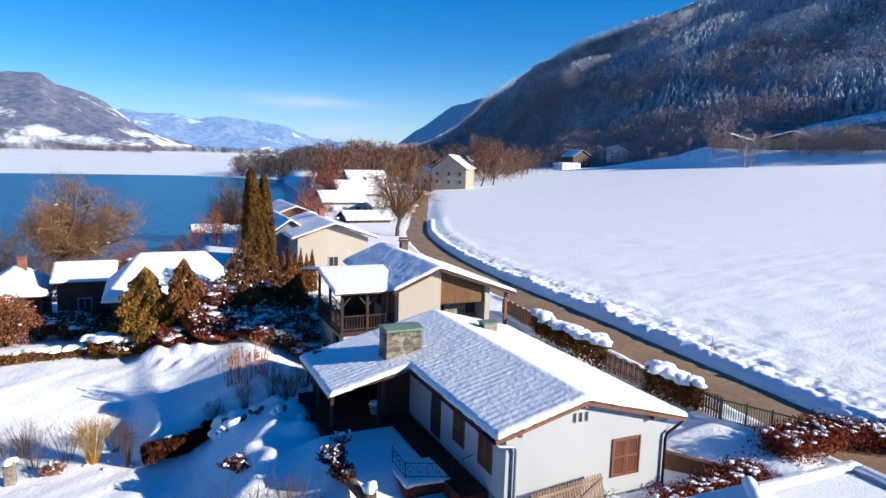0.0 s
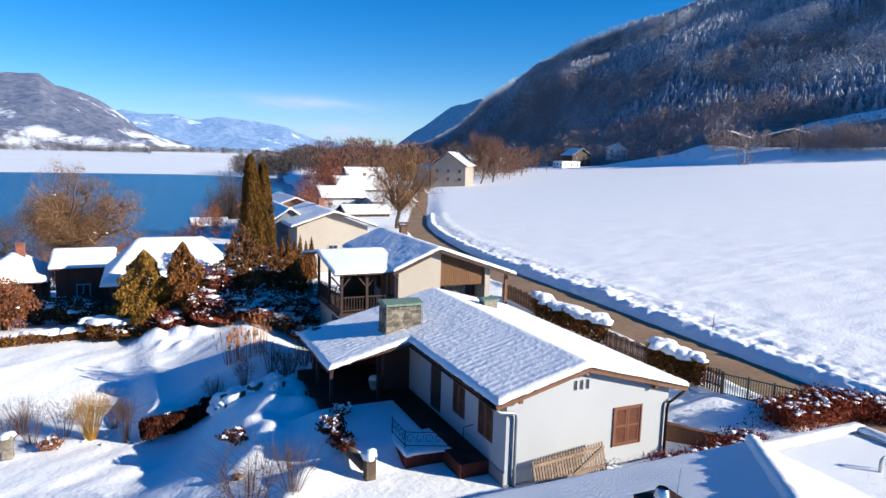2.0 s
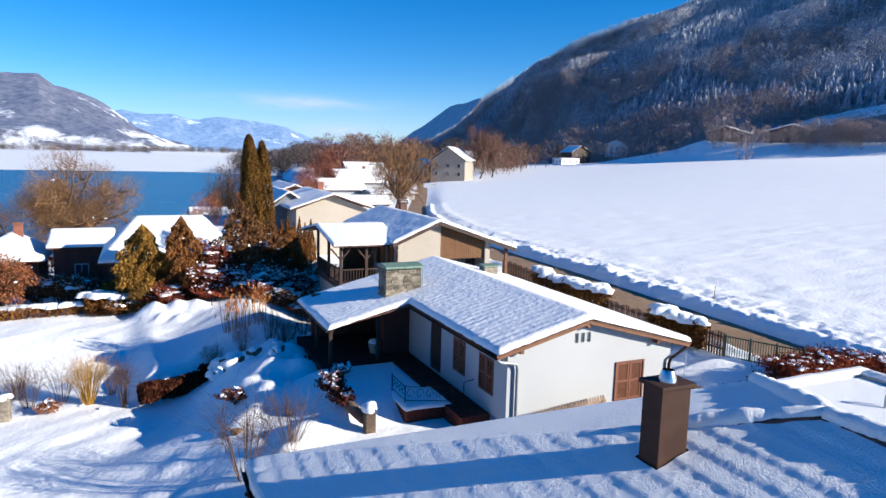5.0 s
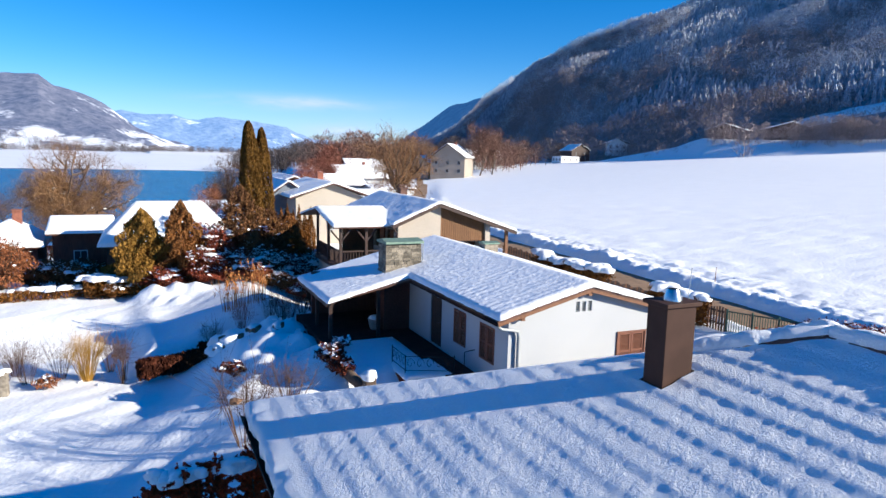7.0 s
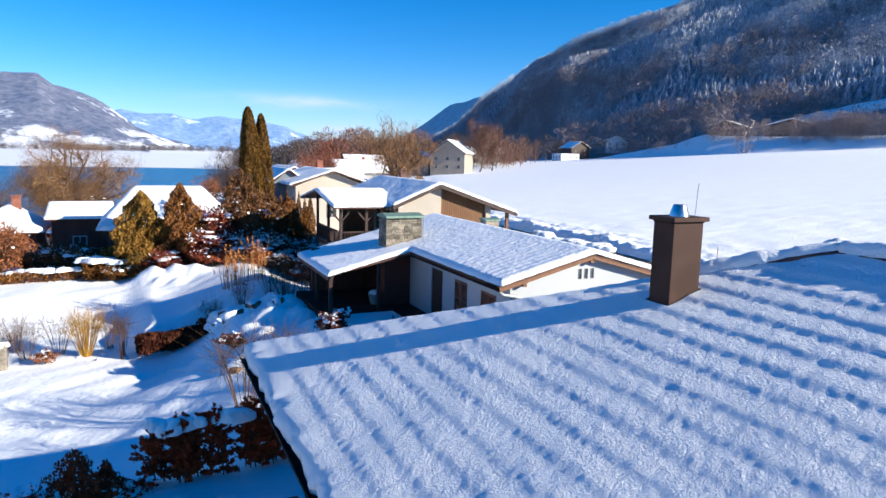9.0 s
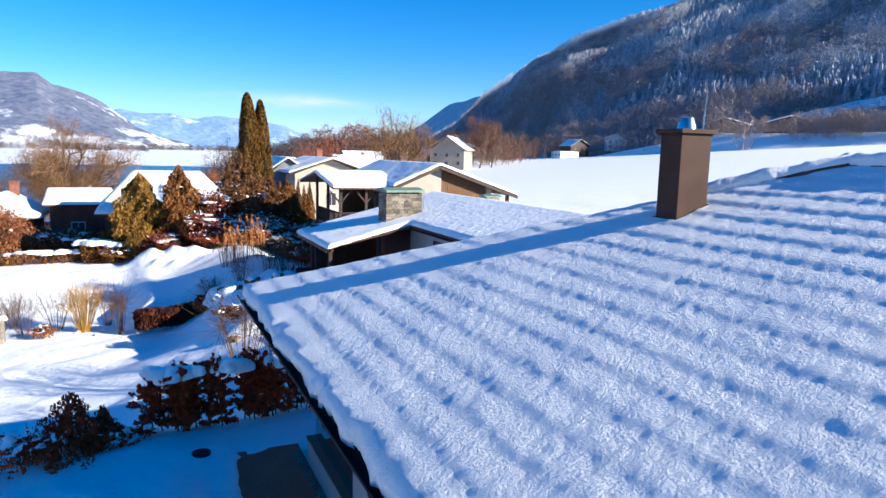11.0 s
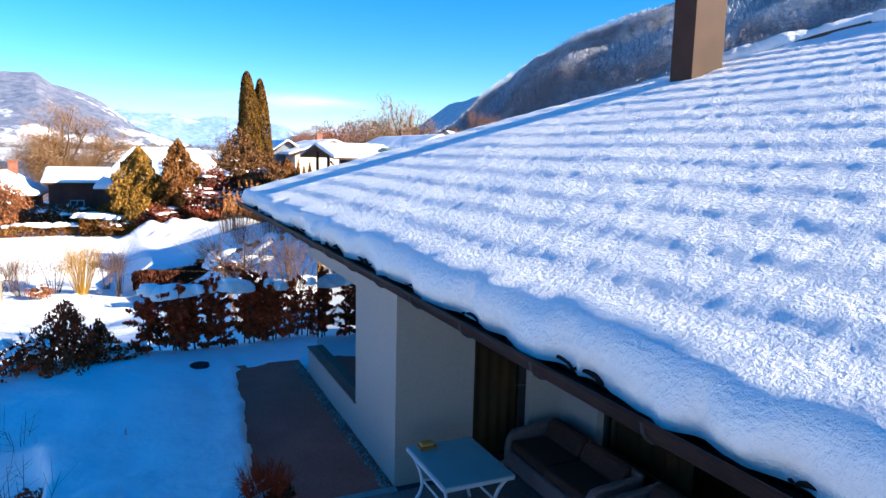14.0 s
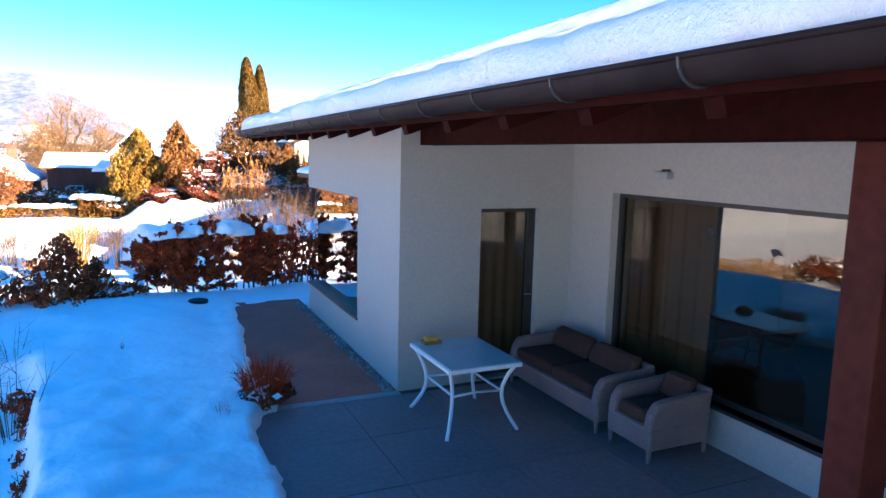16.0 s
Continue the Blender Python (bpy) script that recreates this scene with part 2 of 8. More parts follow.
def shore(x, y):
    """Below nought on land, above on the lake: metres past the shore, roughly."""
    a = y - 112 - 0.95 * (np.clip(x, -60, 40) - 5) + 3 * bumps(x, y, 25, 3)
    b = 30 + 0.17 * (y - 100) - x + 5 * bumps(x, y, 40, 4)
    c = 1800 - y + 60 * bumps(x, y, 300, 5)
    return np.minimum(np.minimum(a, b), c)


HEAPS = [(0.5, 43.6, 0.9, 0.7), (1.7, 43.2, 0.8, 0.75), (2.7, 42.8, 0.8, 0.6), (1.2, 42.0, 0.5, 0.3), (2.1, 41.3, 0.5, 0.3), (3.4, 42.2, 0.7, 0.4), (3.9, 27.0, 0.9, 0.5), (5.2, 28.2, 0.9, 0.6), (6.4, 27.3, 0.7, 0.45), (4.6, 25.4, 1.0, 0.45), (6.4, 29.6, 0.8, 0.6), (5.6, 31.0, 0.9, 0.5), (3.6, 29.6, 1.3, 0.5), (3.4, 23.8, 0.8, 0.25), (5.0, 21.0, 0.7, 0.35), (4.2, 20.0, 0.5, 0.3)]


def ground_z(x, y):
    x, y = np.asarray(x, float), np.asarray(y, float)
    # the gardens fall towards the lake, the terraces of the houses stay level
    west = -1.9 * smooth((y - 13.5) / 4.0) - 0.4 * smooth((y - 16.5) / 6.0) - 0.2 * smooth((y - 24) / 12) - 2.3 * smooth((y - 62) / 30)
    east = -0.35 * smooth((y - 13) / 4) - 0.9 * smooth((y - 31) / 6) + 0.4 * smooth((y - 52) / 10) - 1.2 * smooth((y - 100) / 60)
    left = lerp(-2.3, 0.4 + 0.03 * (y - 20), smooth((y - 24) / 5))
    z = lerp(west, east, smooth((x - left) / (5.9 + 0.03 * (y - 20) - left)))
    z = lerp(z, 0.5 - 0.012 * np.clip(y - 40, 0, 100), smooth((x - 17.5) / 6.5))
    # the upper garden lies higher behind the russet hedge
    z = z + lerp(1.0 * smooth((y - 33.5) / 9), 1.2 * smooth((y - 31.2 - 0.42 * np.clip(x, 0, 3)) / 0.9), smooth((x + 1.0) / 1.8)) * smooth((9.5 - x) / 4) * smooth((57 - y) / 8)
    # the field climbs gently to the wooded hill
    field = 1.1 + 0.055 * np.clip(x - 31, 0, None) - 0.038 * np.clip(y - 160, 0, 400) * smooth((x - 31) / 60)
    off = x - road_x(y) - ROAD_W / 2
    field = lerp(0.95 - 0.012 * np.clip(y - 40, 0, 100) + 0.055 * off, field, smooth(off / 140))
    z = np.where(off > 0, lerp(z, field, smooth(off / 3.2)), z)
    near = np.exp(-((x - 10) ** 2 + (y - 25) ** 2) / 90 ** 2)
    bank = np.exp(-((off - 1.3) / 0.9) ** 2) * (0.12 + 0.05 * bumps(x, y, 1.3, 7))
    bank += np.exp(-((off + ROAD_W + 0.45) / 0.3) ** 2) * (0.16 + 0.1 * bumps(x, y, 0.8, 9))
    z = z + bank * (0.35 + 0.65 * smooth((85 - y) / 30)) * smooth((200 - y) / 80)
    lane = (np.abs(off + ROAD_W / 2) < ROAD_W / 2 + 0.05)
    z = np.where(lane & (y < 260), z - 0.10, z)
    z = z + near * (0.05 * bumps(x, y, 2.1, 1) + 0.02 * bumps(x, y, 0.7, 2)) * np.where(lane, 0, 1) * np.where((x > 1.4) & (y < 12.8), 0.25, 1)
    # heaps of shovelled snow, the rockery and its mounds
    for hx, hy, hr, hh in HEAPS:
        z = z + hh * np.exp(-((x - hx) ** 2 + (y - hy) ** 2) / (hr * hr)) * (1 + 0.25 * bumps(x, y, 0.6, 15))
    # snow lying level on the terrace of the white house
    z = lerp(z, 0.22, smooth((x - 4.9) / 2.0) * smooth((10.1 - x) / 0.25) * smooth((y - 20.6) / 1.7) * smooth((26.0 - y) / 0.3))
    # faint old tracks over the field
    z = z + 0.028 * np.clip(off / 6, 0, 1) * (bumps(x * 0.6 + y * 0.8, x * 0.8 - y * 0.6, 1.2, 21) * 0.6 + bumps(x, y, 0.7, 22)) * np.exp(-((y - 25) / 60) ** 2)
    # open cuts for the paved terrace of the near house
    edge = np.where(y < 6.75, 1.27, 1.38 + 0.105 * np.clip(y - 7.3, 0, None)) + 0.06 * bumps(x, y, 0.45, 13) + 0.04 * bumps(x, y, 0.17, 16) + 0.22 * np.exp(-((y - 6.95) / 0.35) ** 2)
    paved = smooth((x - edge + 0.05) / 0.12) * smooth((12.0 + 0.1 * bumps(x, y, 0.6, 14) - y) / 0.2) * (x < 19.6)
    z = z + 0.085 * smooth((2.0 - x) / 0.3) * smooth((13.5 - y) / 1.0) - paved * 0.24
    # ground kept up by the timber wall beside the white house
    z = z + 0.34 * smooth((x - 18.75 - 0.62 * (19.6 - y)) / 0.25) * smooth((24.5 - x) / 3) * smooth((21 - y) / 0.8) * smooth((y - 13) / 1.5)
    # trodden lumps on the lawn, the low ground past its edge
    lawn = smooth((14 - y) / 1.5) * smooth((x + 6) / 3) * (x < 1.95)
    z = z + lawn * (0.06 * bumps(x, y, 0.75, 17) + 0.050 * bumps(x, y, 0.33, 18) * (0.5 + 0.5 * smooth((10 - y) / 4)) + 0.036 * bumps(x, y, 0.2, 19) * smooth((9.5 - y) / 3))
    z = z - 0.36 * smooth((-0.50 - 0.11 * np.clip(y - 5.9, 0, None) + 0.04 * bumps(x, y, 0.4, 20) - x) / 0.14) * smooth((9.4 - y) / 0.7)
    z = z - 0.9 * smooth((-x - 2.0) / 6) * smooth((25 - y) / 7)
    # wind ridges on the lower lawn
    z = z + 0.06 * bumps((0.8 * x + 0.6 * y) * 0.35, 0.8 * y - 0.6 * x, 0.75, 24) * smooth((y - 17) / 4) * smooth((46 - y) / 6) * smooth((6 - x) / 4)
    # lake bed
    z = lerp(z, LAKE - 1.6, smooth(shore(x, y) / 8 + 0.5))
    return z


def land_sheet():
    def steps(a, b, fine, lo, hi, mid_to):
        mid = list(np.arange(a, b, fine))
        out, s, p = [], fine, b
        while p < hi:
            out.append(p)
            s = min(s * 1.09, 0.8) if p < mid_to else s * 1.09
            p += s
        out.append(hi)
        pre, s, p = [], fine, a - fine
        while p > lo:
            pre.append(p)
            s *= 1.09
            p -= s
        pre.append(lo)
        return np.array(pre[::-1] + mid + out)
    xs, ys = steps(-9, 34, 0.2, -3000, 4000, 58), steps(-1, 47, 0.2, -800, 4500, 125)
    xs = np.sort(np.concatenate([xs[(xs < -1.8) | (xs > 2.4)], np.arange(-1.7, 2.35, 0.065)]))
    ys = np.sort(np.concatenate([ys[(ys < 4.0) | (ys > 13.4)], np.arange(4.1, 13.35, 0.085)]))
    X, Y = np.meshgrid(xs, ys, indexing="ij")
    Z = ground_z(X, Y)
    v = np.stack([X, Y, Z], -1).reshape(-1, 3)
    return tagged(raw("ground", v, grid_faces(len(xs), len(ys)), M_SNOW, flat=False), "deep snow over gardens, field and valley floor", "ground", kind="structure")


land_sheet()

# lake: open water near, snowed ice beyond
bm = bmesh.new()
bm.faces.new([bm.verts.new(p) for p in ((-1500, 60, LAKE), (400, 60, LAKE), (400, 440, LAKE), (-1500, 440, LAKE))])
tagged(part("water", bm, M_WATER), "open blue lake water", "lake", kind="structure")
n = 120
xs = np.linspace(-1500, 450, n)
edge = 415 + 14 * bumps(xs, xs * 0, 130, 11) + 5 * bumps(xs, xs * 0, 37, 12) - 45 * smooth((xs - 25) / 60)
v = np.concatenate([np.stack([xs, edge, xs * 0 + LAKE + 0.12], -1), np.stack([xs, xs * 0 + 2100, xs * 0 + LAKE + 0.12], -1)])
f = np.stack([np.arange(n - 1), np.arange(n - 1) + 1, np.arange(n - 1) + n + 1, np.arange(n - 1) + n], -1)
tagged(raw("lake_ice", v, f, M_ICE), "snow-covered ice on the far half of the lake", "ice", kind="structure")

# lane
ys = np.concatenate([np.arange(-60, 60, 1.0), np.arange(60, 262, 2.0)])
c = road_x(ys)
h = np.stack([ground_z(c + d * ROAD_W / 2, ys) for d in (-0.9, -0.3, 0.3, 0.9)], 1)
h = h.mean(1)
cols = [np.stack([c + d * (ROAD_W / 2 + 0.15), ys, h + 0.06 - 0.03 * d * d], -1) for d in (-1, -0.5, 0, 0.5, 1)]
v = np.stack(cols, 1).reshape(-1, 3)
tagged(raw("road", v, grid_faces(len(ys), 5), M_ASPHALT, flat=False), "cleared narrow lane of brown sanded asphalt", "road", kind="structure")

# rough ridge of ploughed snow on the far side of the lane
ys, offs = np.arange(13.0, 112.0, 0.13), np.concatenate([np.arange(-0.22, 2.6, 0.11), np.arange(2.6, 6.6, 0.22)])
Y, O = np.meshgrid(ys, offs, indexing="ij")
X = road_x(Y) + ROAD_W / 2 + O
env = smooth((O + 0.14) / 0.34) * smooth((6.2 - O) / 5.0)
chunk = 0.20 * np.abs(bumps(X, Y, 0.9, 141)) + 0.07 * bumps(X, Y, 0.37, 142) + 0.05 * bumps(X, Y, 0.2, 143)
heap = 0.45 * np.exp(-((Y - 38.6) / 0.9) ** 2 - ((O - 1.2) / 0.7) ** 2) + 0.25 * np.exp(-((Y - 50) / 1.6) ** 2 - ((O - 1.0) / 0.7) ** 2)
ridge = 0.14 + 0.30 * np.exp(-((O - 0.6) / 0.5) ** 2)
near = 0.45 + 0.55 * np.exp(-((O - 0.9) / 1.1) ** 2)
Z = ground_z(X, Y) - 0.06 + env * (ridge + heap + chunk * near * (0.55 + 0.45 * np.exp(-((Y - 20) / 60) ** 2)))
tagged(raw("snow_bank", np.stack([X, Y, Z], -1).reshape(-1, 3), grid_faces(len(ys), len(offs))[:, ::-1], M_SNOW, flat=False), "lumpy ploughed snow bank along the lane", "snow bank", kind="structure")

# hills: stations of azimuth (degrees from +y clockwise), foot distance, crest distance, crest height
class Hill:
    def __init__(self, stations, rough, seed, foot_z=0.0, power=1.0):
        self.s, self.rough, self.seed, self.foot, self.power = np.array(stations, float), rough, seed, foot_z, power

    def at(self, az, u):
        """The place at azimuth az and u, 0 at the foot, 1 at the crest."""
        a = np.clip(az, self.s[0, 0], self.s[-1, 0])
        r0, r1, h = (np.interp(a, self.s[:, 0], self.s[:, k]) for k in (1, 2, 3))
        r = lerp(r0, r1, u)
        x, y = r * np.sin(np.radians(az)), r * np.cos(np.radians(az))
        w = np.clip(u, 0, 1)
        z = self.foot + (h - self.foot) * np.where(u <= 1, w ** self.power, 1 - (u - 1) * 0.6)
        k = self.rough * np.sin(np.pi * np.clip(u, 0, 1)) ** 0.7
        z = z + k * (bumps(x, y, 160, self.seed) + 0.5 * bumps(x, y, 60, self.seed + 1)) + 0.25 * self.rough * (u > 0.05) * bumps(x, y, 45, self.seed + 2)
        return np.stack([x, y, z], -1)

    def build(self, name, label, mat, na=160, nu=60):
        A, U = np.meshgrid(np.linspace(self.s[0, 0], self.s[-1, 0], na), np.linspace(-0.04, 1.25, nu), indexing="ij")
        return tagged(raw(name, self.at(A, U).reshape(-1, 3), grid_faces(na, nu)[:, ::-1], mat, flat=False), label, "hill", kind="structure")


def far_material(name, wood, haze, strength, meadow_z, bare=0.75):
    """The far backdrop: woods and snowy meadows of a mountainside kilometres away, with air haze painted on as
    emission.
    """
    m = bpy.data.materials.new(name)
    m.use_nodes = True
    n, l = m.node_tree.nodes, m.node_tree.links
    p = n["Principled BSDF"]
    p.inputs["Roughness"].default_value = 1.0
    p.inputs["Specular IOR Level"].default_value = 0.0
    tc = n.new("ShaderNodeTexCoord")
    sep = n.new("ShaderNodeSeparateXYZ")
    l.new(tc.outputs["Object"], sep.inputs[0])
    big, small = n.new("ShaderNodeTexNoise"), n.new("ShaderNodeTexNoise")
    big.inputs["Scale"].default_value, big.inputs["Detail"].default_value = 0.006, 5
    small.inputs["Scale"].default_value, small.inputs["Detail"].default_value = 0.05, 4
    for t in (big, small):
        l.new(tc.outputs["Object"], t.inputs["Vector"])
    hgt = n.new("ShaderNodeMapRange")
    hgt.inputs[1].default_value, hgt.inputs[2].default_value, hgt.inputs[3].default_value, hgt.inputs[4].default_value = meadow_z * 0.2, meadow_z, 0.19, 0.0
    l.new(sep.outputs[2], hgt.inputs[0])
    add = n.new("ShaderNodeMath")
    l.new(big.outputs["Fac"], add.inputs[0])
    l.new(hgt.outputs[0], add.inputs[1])
    sm = n.new("ShaderNodeMath")
    sm.operation = "MULTIPLY_ADD"
    sm.inputs[1].default_value = 0.3
    l.new(small.outputs["Fac"], sm.inputs[0])
    l.new(add.outputs[0], sm.inputs[2])
    ramp = n.new("ShaderNodeValToRGB")
    ramp.color_ramp.elements[0].position, ramp.color_ramp.elements[1].position = bare, bare + 0.13
    ramp.color_ramp.elements[0].color, ramp.color_ramp.elements[1].color = (0, 0, 0, 1), (1, 1, 1, 1)
    l.new(sm.outputs[0], ramp.inputs[0])
    trees = n.new("ShaderNodeTexNoise")
    trees.inputs["Scale"].default_value, trees.inputs["Detail"].default_value, trees.inputs["Roughness"].default_value = 0.035, 6, 0.7
    l.new(tc.outputs["Object"], trees.inputs["Vector"])
    tone = n.new("ShaderNodeMapRange")
    tone.inputs[1].default_value, tone.inputs[2].default_value, tone.inputs[3].default_value, tone.inputs[4].default_value = 0.35, 0.65, 0.45, 1.8
    l.new(trees.outputs["Fac"], tone.inputs[0])
    grey = n.new("ShaderNodeHueSaturation")
    grey.inputs["Color"].default_value = (*wood, 1)
    l.new(tone.outputs[0], grey.inputs["Value"])
    woods = n.new("ShaderNodeMix")
    woods.data_type = "RGBA"
    l.new(ramp.outputs[0], woods.inputs[0])
    l.new(grey.outputs[0], woods.inputs[6])
    woods.inputs[7].default_value = (0.8, 0.81, 0.83, 1)
    l.new(woods.outputs[2], p.inputs["Base Color"])
    # bluish glow standing in for the haze of distant air
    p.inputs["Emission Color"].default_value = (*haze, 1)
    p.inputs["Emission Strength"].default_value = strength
    return m


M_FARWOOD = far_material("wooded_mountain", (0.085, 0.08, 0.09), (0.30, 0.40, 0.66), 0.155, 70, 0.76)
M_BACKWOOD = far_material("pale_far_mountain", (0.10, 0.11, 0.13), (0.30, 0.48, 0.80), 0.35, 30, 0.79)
M_SPUR = far_material("hazed_spur", (0.03, 0.036, 0.045), (0.07, 0.19, 0.44), 0.25, 5, 0.87)
# stations past 60 degrees are unseen, shaped to shade the bank below
MAIN_HILL = Hill([(17, 1900, 2100, 12), (19.8, 1500, 2000, 22), (22.4, 1200, 1700, 32), (25, 950, 1500, 66), (27.5, 760, 1250, 108), (31.7, 540, 1050, 148), (34.6, 470, 1000, 164), (38.8, 440, 980, 187), (42.8, 400, 950, 204), (46.2, 370, 930, 213), (51.8, 350, 900, 232), (57.8, 340, 880, 254), (66, 340, 850, 225), (76, 345, 820, 175), (86, 360, 790, 185), (94, 390, 740, 235), (100, 460, 730, 262), (104, 560, 750, 225), (109, 700, 820, 60), (113, 800, 900, 10)], 14, 21, 4.0, 0.95)
BANK = Hill([(30, 470, 500, 2), (33.5, 430, 465, 3.5), (36.2, 398, 433, 5.3), (38.9, 365, 400, 9.7), (41, 335, 375, 12.5), (43.2, 312, 355, 15.0), (44.2, 303, 348, 17.5), (45.2, 297, 342, 19.2), (47, 287, 336, 18.4), (50, 275, 330, 18.0), (55, 268, 324, 18.4), (64, 260, 320, 20), (75, 260, 320, 22)], 2.2, 61, 0.0)
BANK.build("snow_bank", "snowy bank at the foot of the wooded hill", M_SNOW, 140, 30)


def clearing(az):
    """How far up the hill the snowy clearing lies at azimuth az."""
    return 0.085 + 0.016 * np.clip(az - 49, 0, 3) + 0.0025 * np.clip(az - 52, 0, 20)


MAIN_HILL.build("hill", "steep wooded hillside in blue shade", M_ROCK, 260, 90)
A, U = np.meshgrid(np.linspace(48.6, 66, 60), np.linspace(-1, 1, 8), indexing="ij")
q = MAIN_HILL.at(A, clearing(A) + U * (0.004 + 0.010 * smooth((A - 49) / 4)) + 0.004 * bumps(A, A * 0, 1.1, 66))
q[..., 2] += 2.5 - 3.5 * np.abs(U) ** 3
tagged(raw("meadow", q.reshape(-1, 3), grid_faces(40, 8)[:, ::-1], M_SNOW, flat=False), "snowy clearing on the wooded hillside", "meadow", kind="structure")
DIST_HILL = Hill([(19.8, 2400, 3000, 40), (22.2, 2300, 2900, 128), (24.6, 2200, 2800, 208), (27.1, 2200, 2700, 238), (29.4, 2200, 2700, 250), (34, 2200, 2700, 262)], 18, 31, 0.0)
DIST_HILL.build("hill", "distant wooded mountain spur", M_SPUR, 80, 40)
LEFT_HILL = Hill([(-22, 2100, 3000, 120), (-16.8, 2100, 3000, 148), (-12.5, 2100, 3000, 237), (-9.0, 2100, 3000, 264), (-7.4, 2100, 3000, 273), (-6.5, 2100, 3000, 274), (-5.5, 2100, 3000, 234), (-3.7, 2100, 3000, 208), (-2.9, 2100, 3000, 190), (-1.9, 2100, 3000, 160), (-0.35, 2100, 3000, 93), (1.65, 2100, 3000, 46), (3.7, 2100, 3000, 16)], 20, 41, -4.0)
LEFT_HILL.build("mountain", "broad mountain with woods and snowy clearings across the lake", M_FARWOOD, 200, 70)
# out of view, added so the terrace window reflects dark slopes, not sky
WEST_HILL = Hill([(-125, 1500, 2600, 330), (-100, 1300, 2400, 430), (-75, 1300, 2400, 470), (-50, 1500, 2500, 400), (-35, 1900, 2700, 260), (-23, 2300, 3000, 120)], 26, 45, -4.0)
WEST_HILL.build("mountain", "unseen wooded mountain added on the west side of the lake", M_FARWOOD, 160, 40)
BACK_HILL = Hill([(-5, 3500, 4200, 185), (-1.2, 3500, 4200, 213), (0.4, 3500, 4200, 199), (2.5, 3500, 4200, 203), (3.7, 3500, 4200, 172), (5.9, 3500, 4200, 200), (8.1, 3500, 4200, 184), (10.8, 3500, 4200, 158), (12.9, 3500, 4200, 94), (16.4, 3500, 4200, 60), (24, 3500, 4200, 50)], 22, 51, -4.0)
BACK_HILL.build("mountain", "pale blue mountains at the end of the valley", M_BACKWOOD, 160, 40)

# thin clouds and haze low over the end of the valley
def cloud_material():
    m = bpy.data.materials.new("thin_cloud")
    m.use_nodes = True
    n, l = m.node_tree.nodes, m.node_tree.links
    n.remove(n["Principled BSDF"])
    em, tr, mx = n.new("ShaderNodeEmission"), n.new("ShaderNodeBsdfTransparent"), n.new("ShaderNodeMixShader")
    em.inputs["Color"].default_value, em.inputs["Strength"].default_value = (0.86, 0.86, 1.0, 1), 0.46
    tc, mp, ns, sep = n.new("ShaderNodeTexCoord"), n.new("ShaderNodeMapping"), n.new("ShaderNodeTexNoise"), n.new("ShaderNodeSeparateXYZ")
    mp.inputs["Scale"].default_value = (1.0, 1.0, 4.5)
    ns.inputs["Scale"].default_value, ns.inputs["Detail"].default_value, ns.inputs["Roughness"].default_value = 0.0016, 6, 0.6
    l.new(tc.outputs["Object"], mp.inputs["Vector"])
    l.new(mp.outputs[0], ns.inputs["Vector"])
    l.new(tc.outputs["Object"], sep.inputs[0])

    def math_node(op, a, b, c=None):
        k = n.new("ShaderNodeMath")
        k.operation, k.use_clamp = op, op == "MULTIPLY_ADD"
        for i, v in enumerate((a, b, c)):
            if v is None:
                continue
            if isinstance(v, (int, float)):
                k.inputs[i].default_value = v
            else:
                l.new(v, k.inputs[i])
        return k.outputs[0]

    def bump_of(value, mid, width):
        d = math_node("DIVIDE", math_node("SUBTRACT", value, mid), width)
        return math_node("POWER", 2.718, math_node("MULTIPLY", math_node("MULTIPLY", d, d), -1.0))
    wisps = math_node("MULTIPLY_ADD", ns.outputs["Fac"], 3.6, -1.1)
    bank = math_node("MULTIPLY", bump_of(sep.outputs[2], 325.0, 42.0), bump_of(sep.outputs[0], 930.0, 480.0))
    puff = math_node("MULTIPLY", bump_of(sep.outputs[2], 165.0, 55.0), bump_of(sep.outputs[0], 1290.0, 230.0))
    # horizon haze put in as a faint glow across the sheet
    veil = math_node("MULTIPLY", bump_of(sep.outputs[2], 0.0, 330.0), 0.32)
    cl = math_node("MULTIPLY", wisps, math_node("ADD", math_node("MULTIPLY", bank, 0.75), math_node("MULTIPLY", puff, 0.7)))
    al = math_node("MULTIPLY_ADD", cl, 1.0, veil)
    l.new(al, mx.inputs[0])
    l.new(tr.outputs[0], mx.inputs[1])
    l.new(em.outputs[0], mx.inputs[2])
    l.new(mx.outputs[0], n["Material Output"].inputs["Surface"])
    return m


A, H = np.meshgrid(np.radians(np.linspace(-40, 75, 60)), np.linspace(-60, 1100, 12), indexing="ij")
tagged(raw("backdrop", np.stack([4600 * np.sin(A), 4600 * np.cos(A), H], -1).reshape(-1, 3), grid_faces(60, 12), cloud_material(), flat=False), "thin pale clouds and glowing haze low over the valley", "sky", kind="structure")

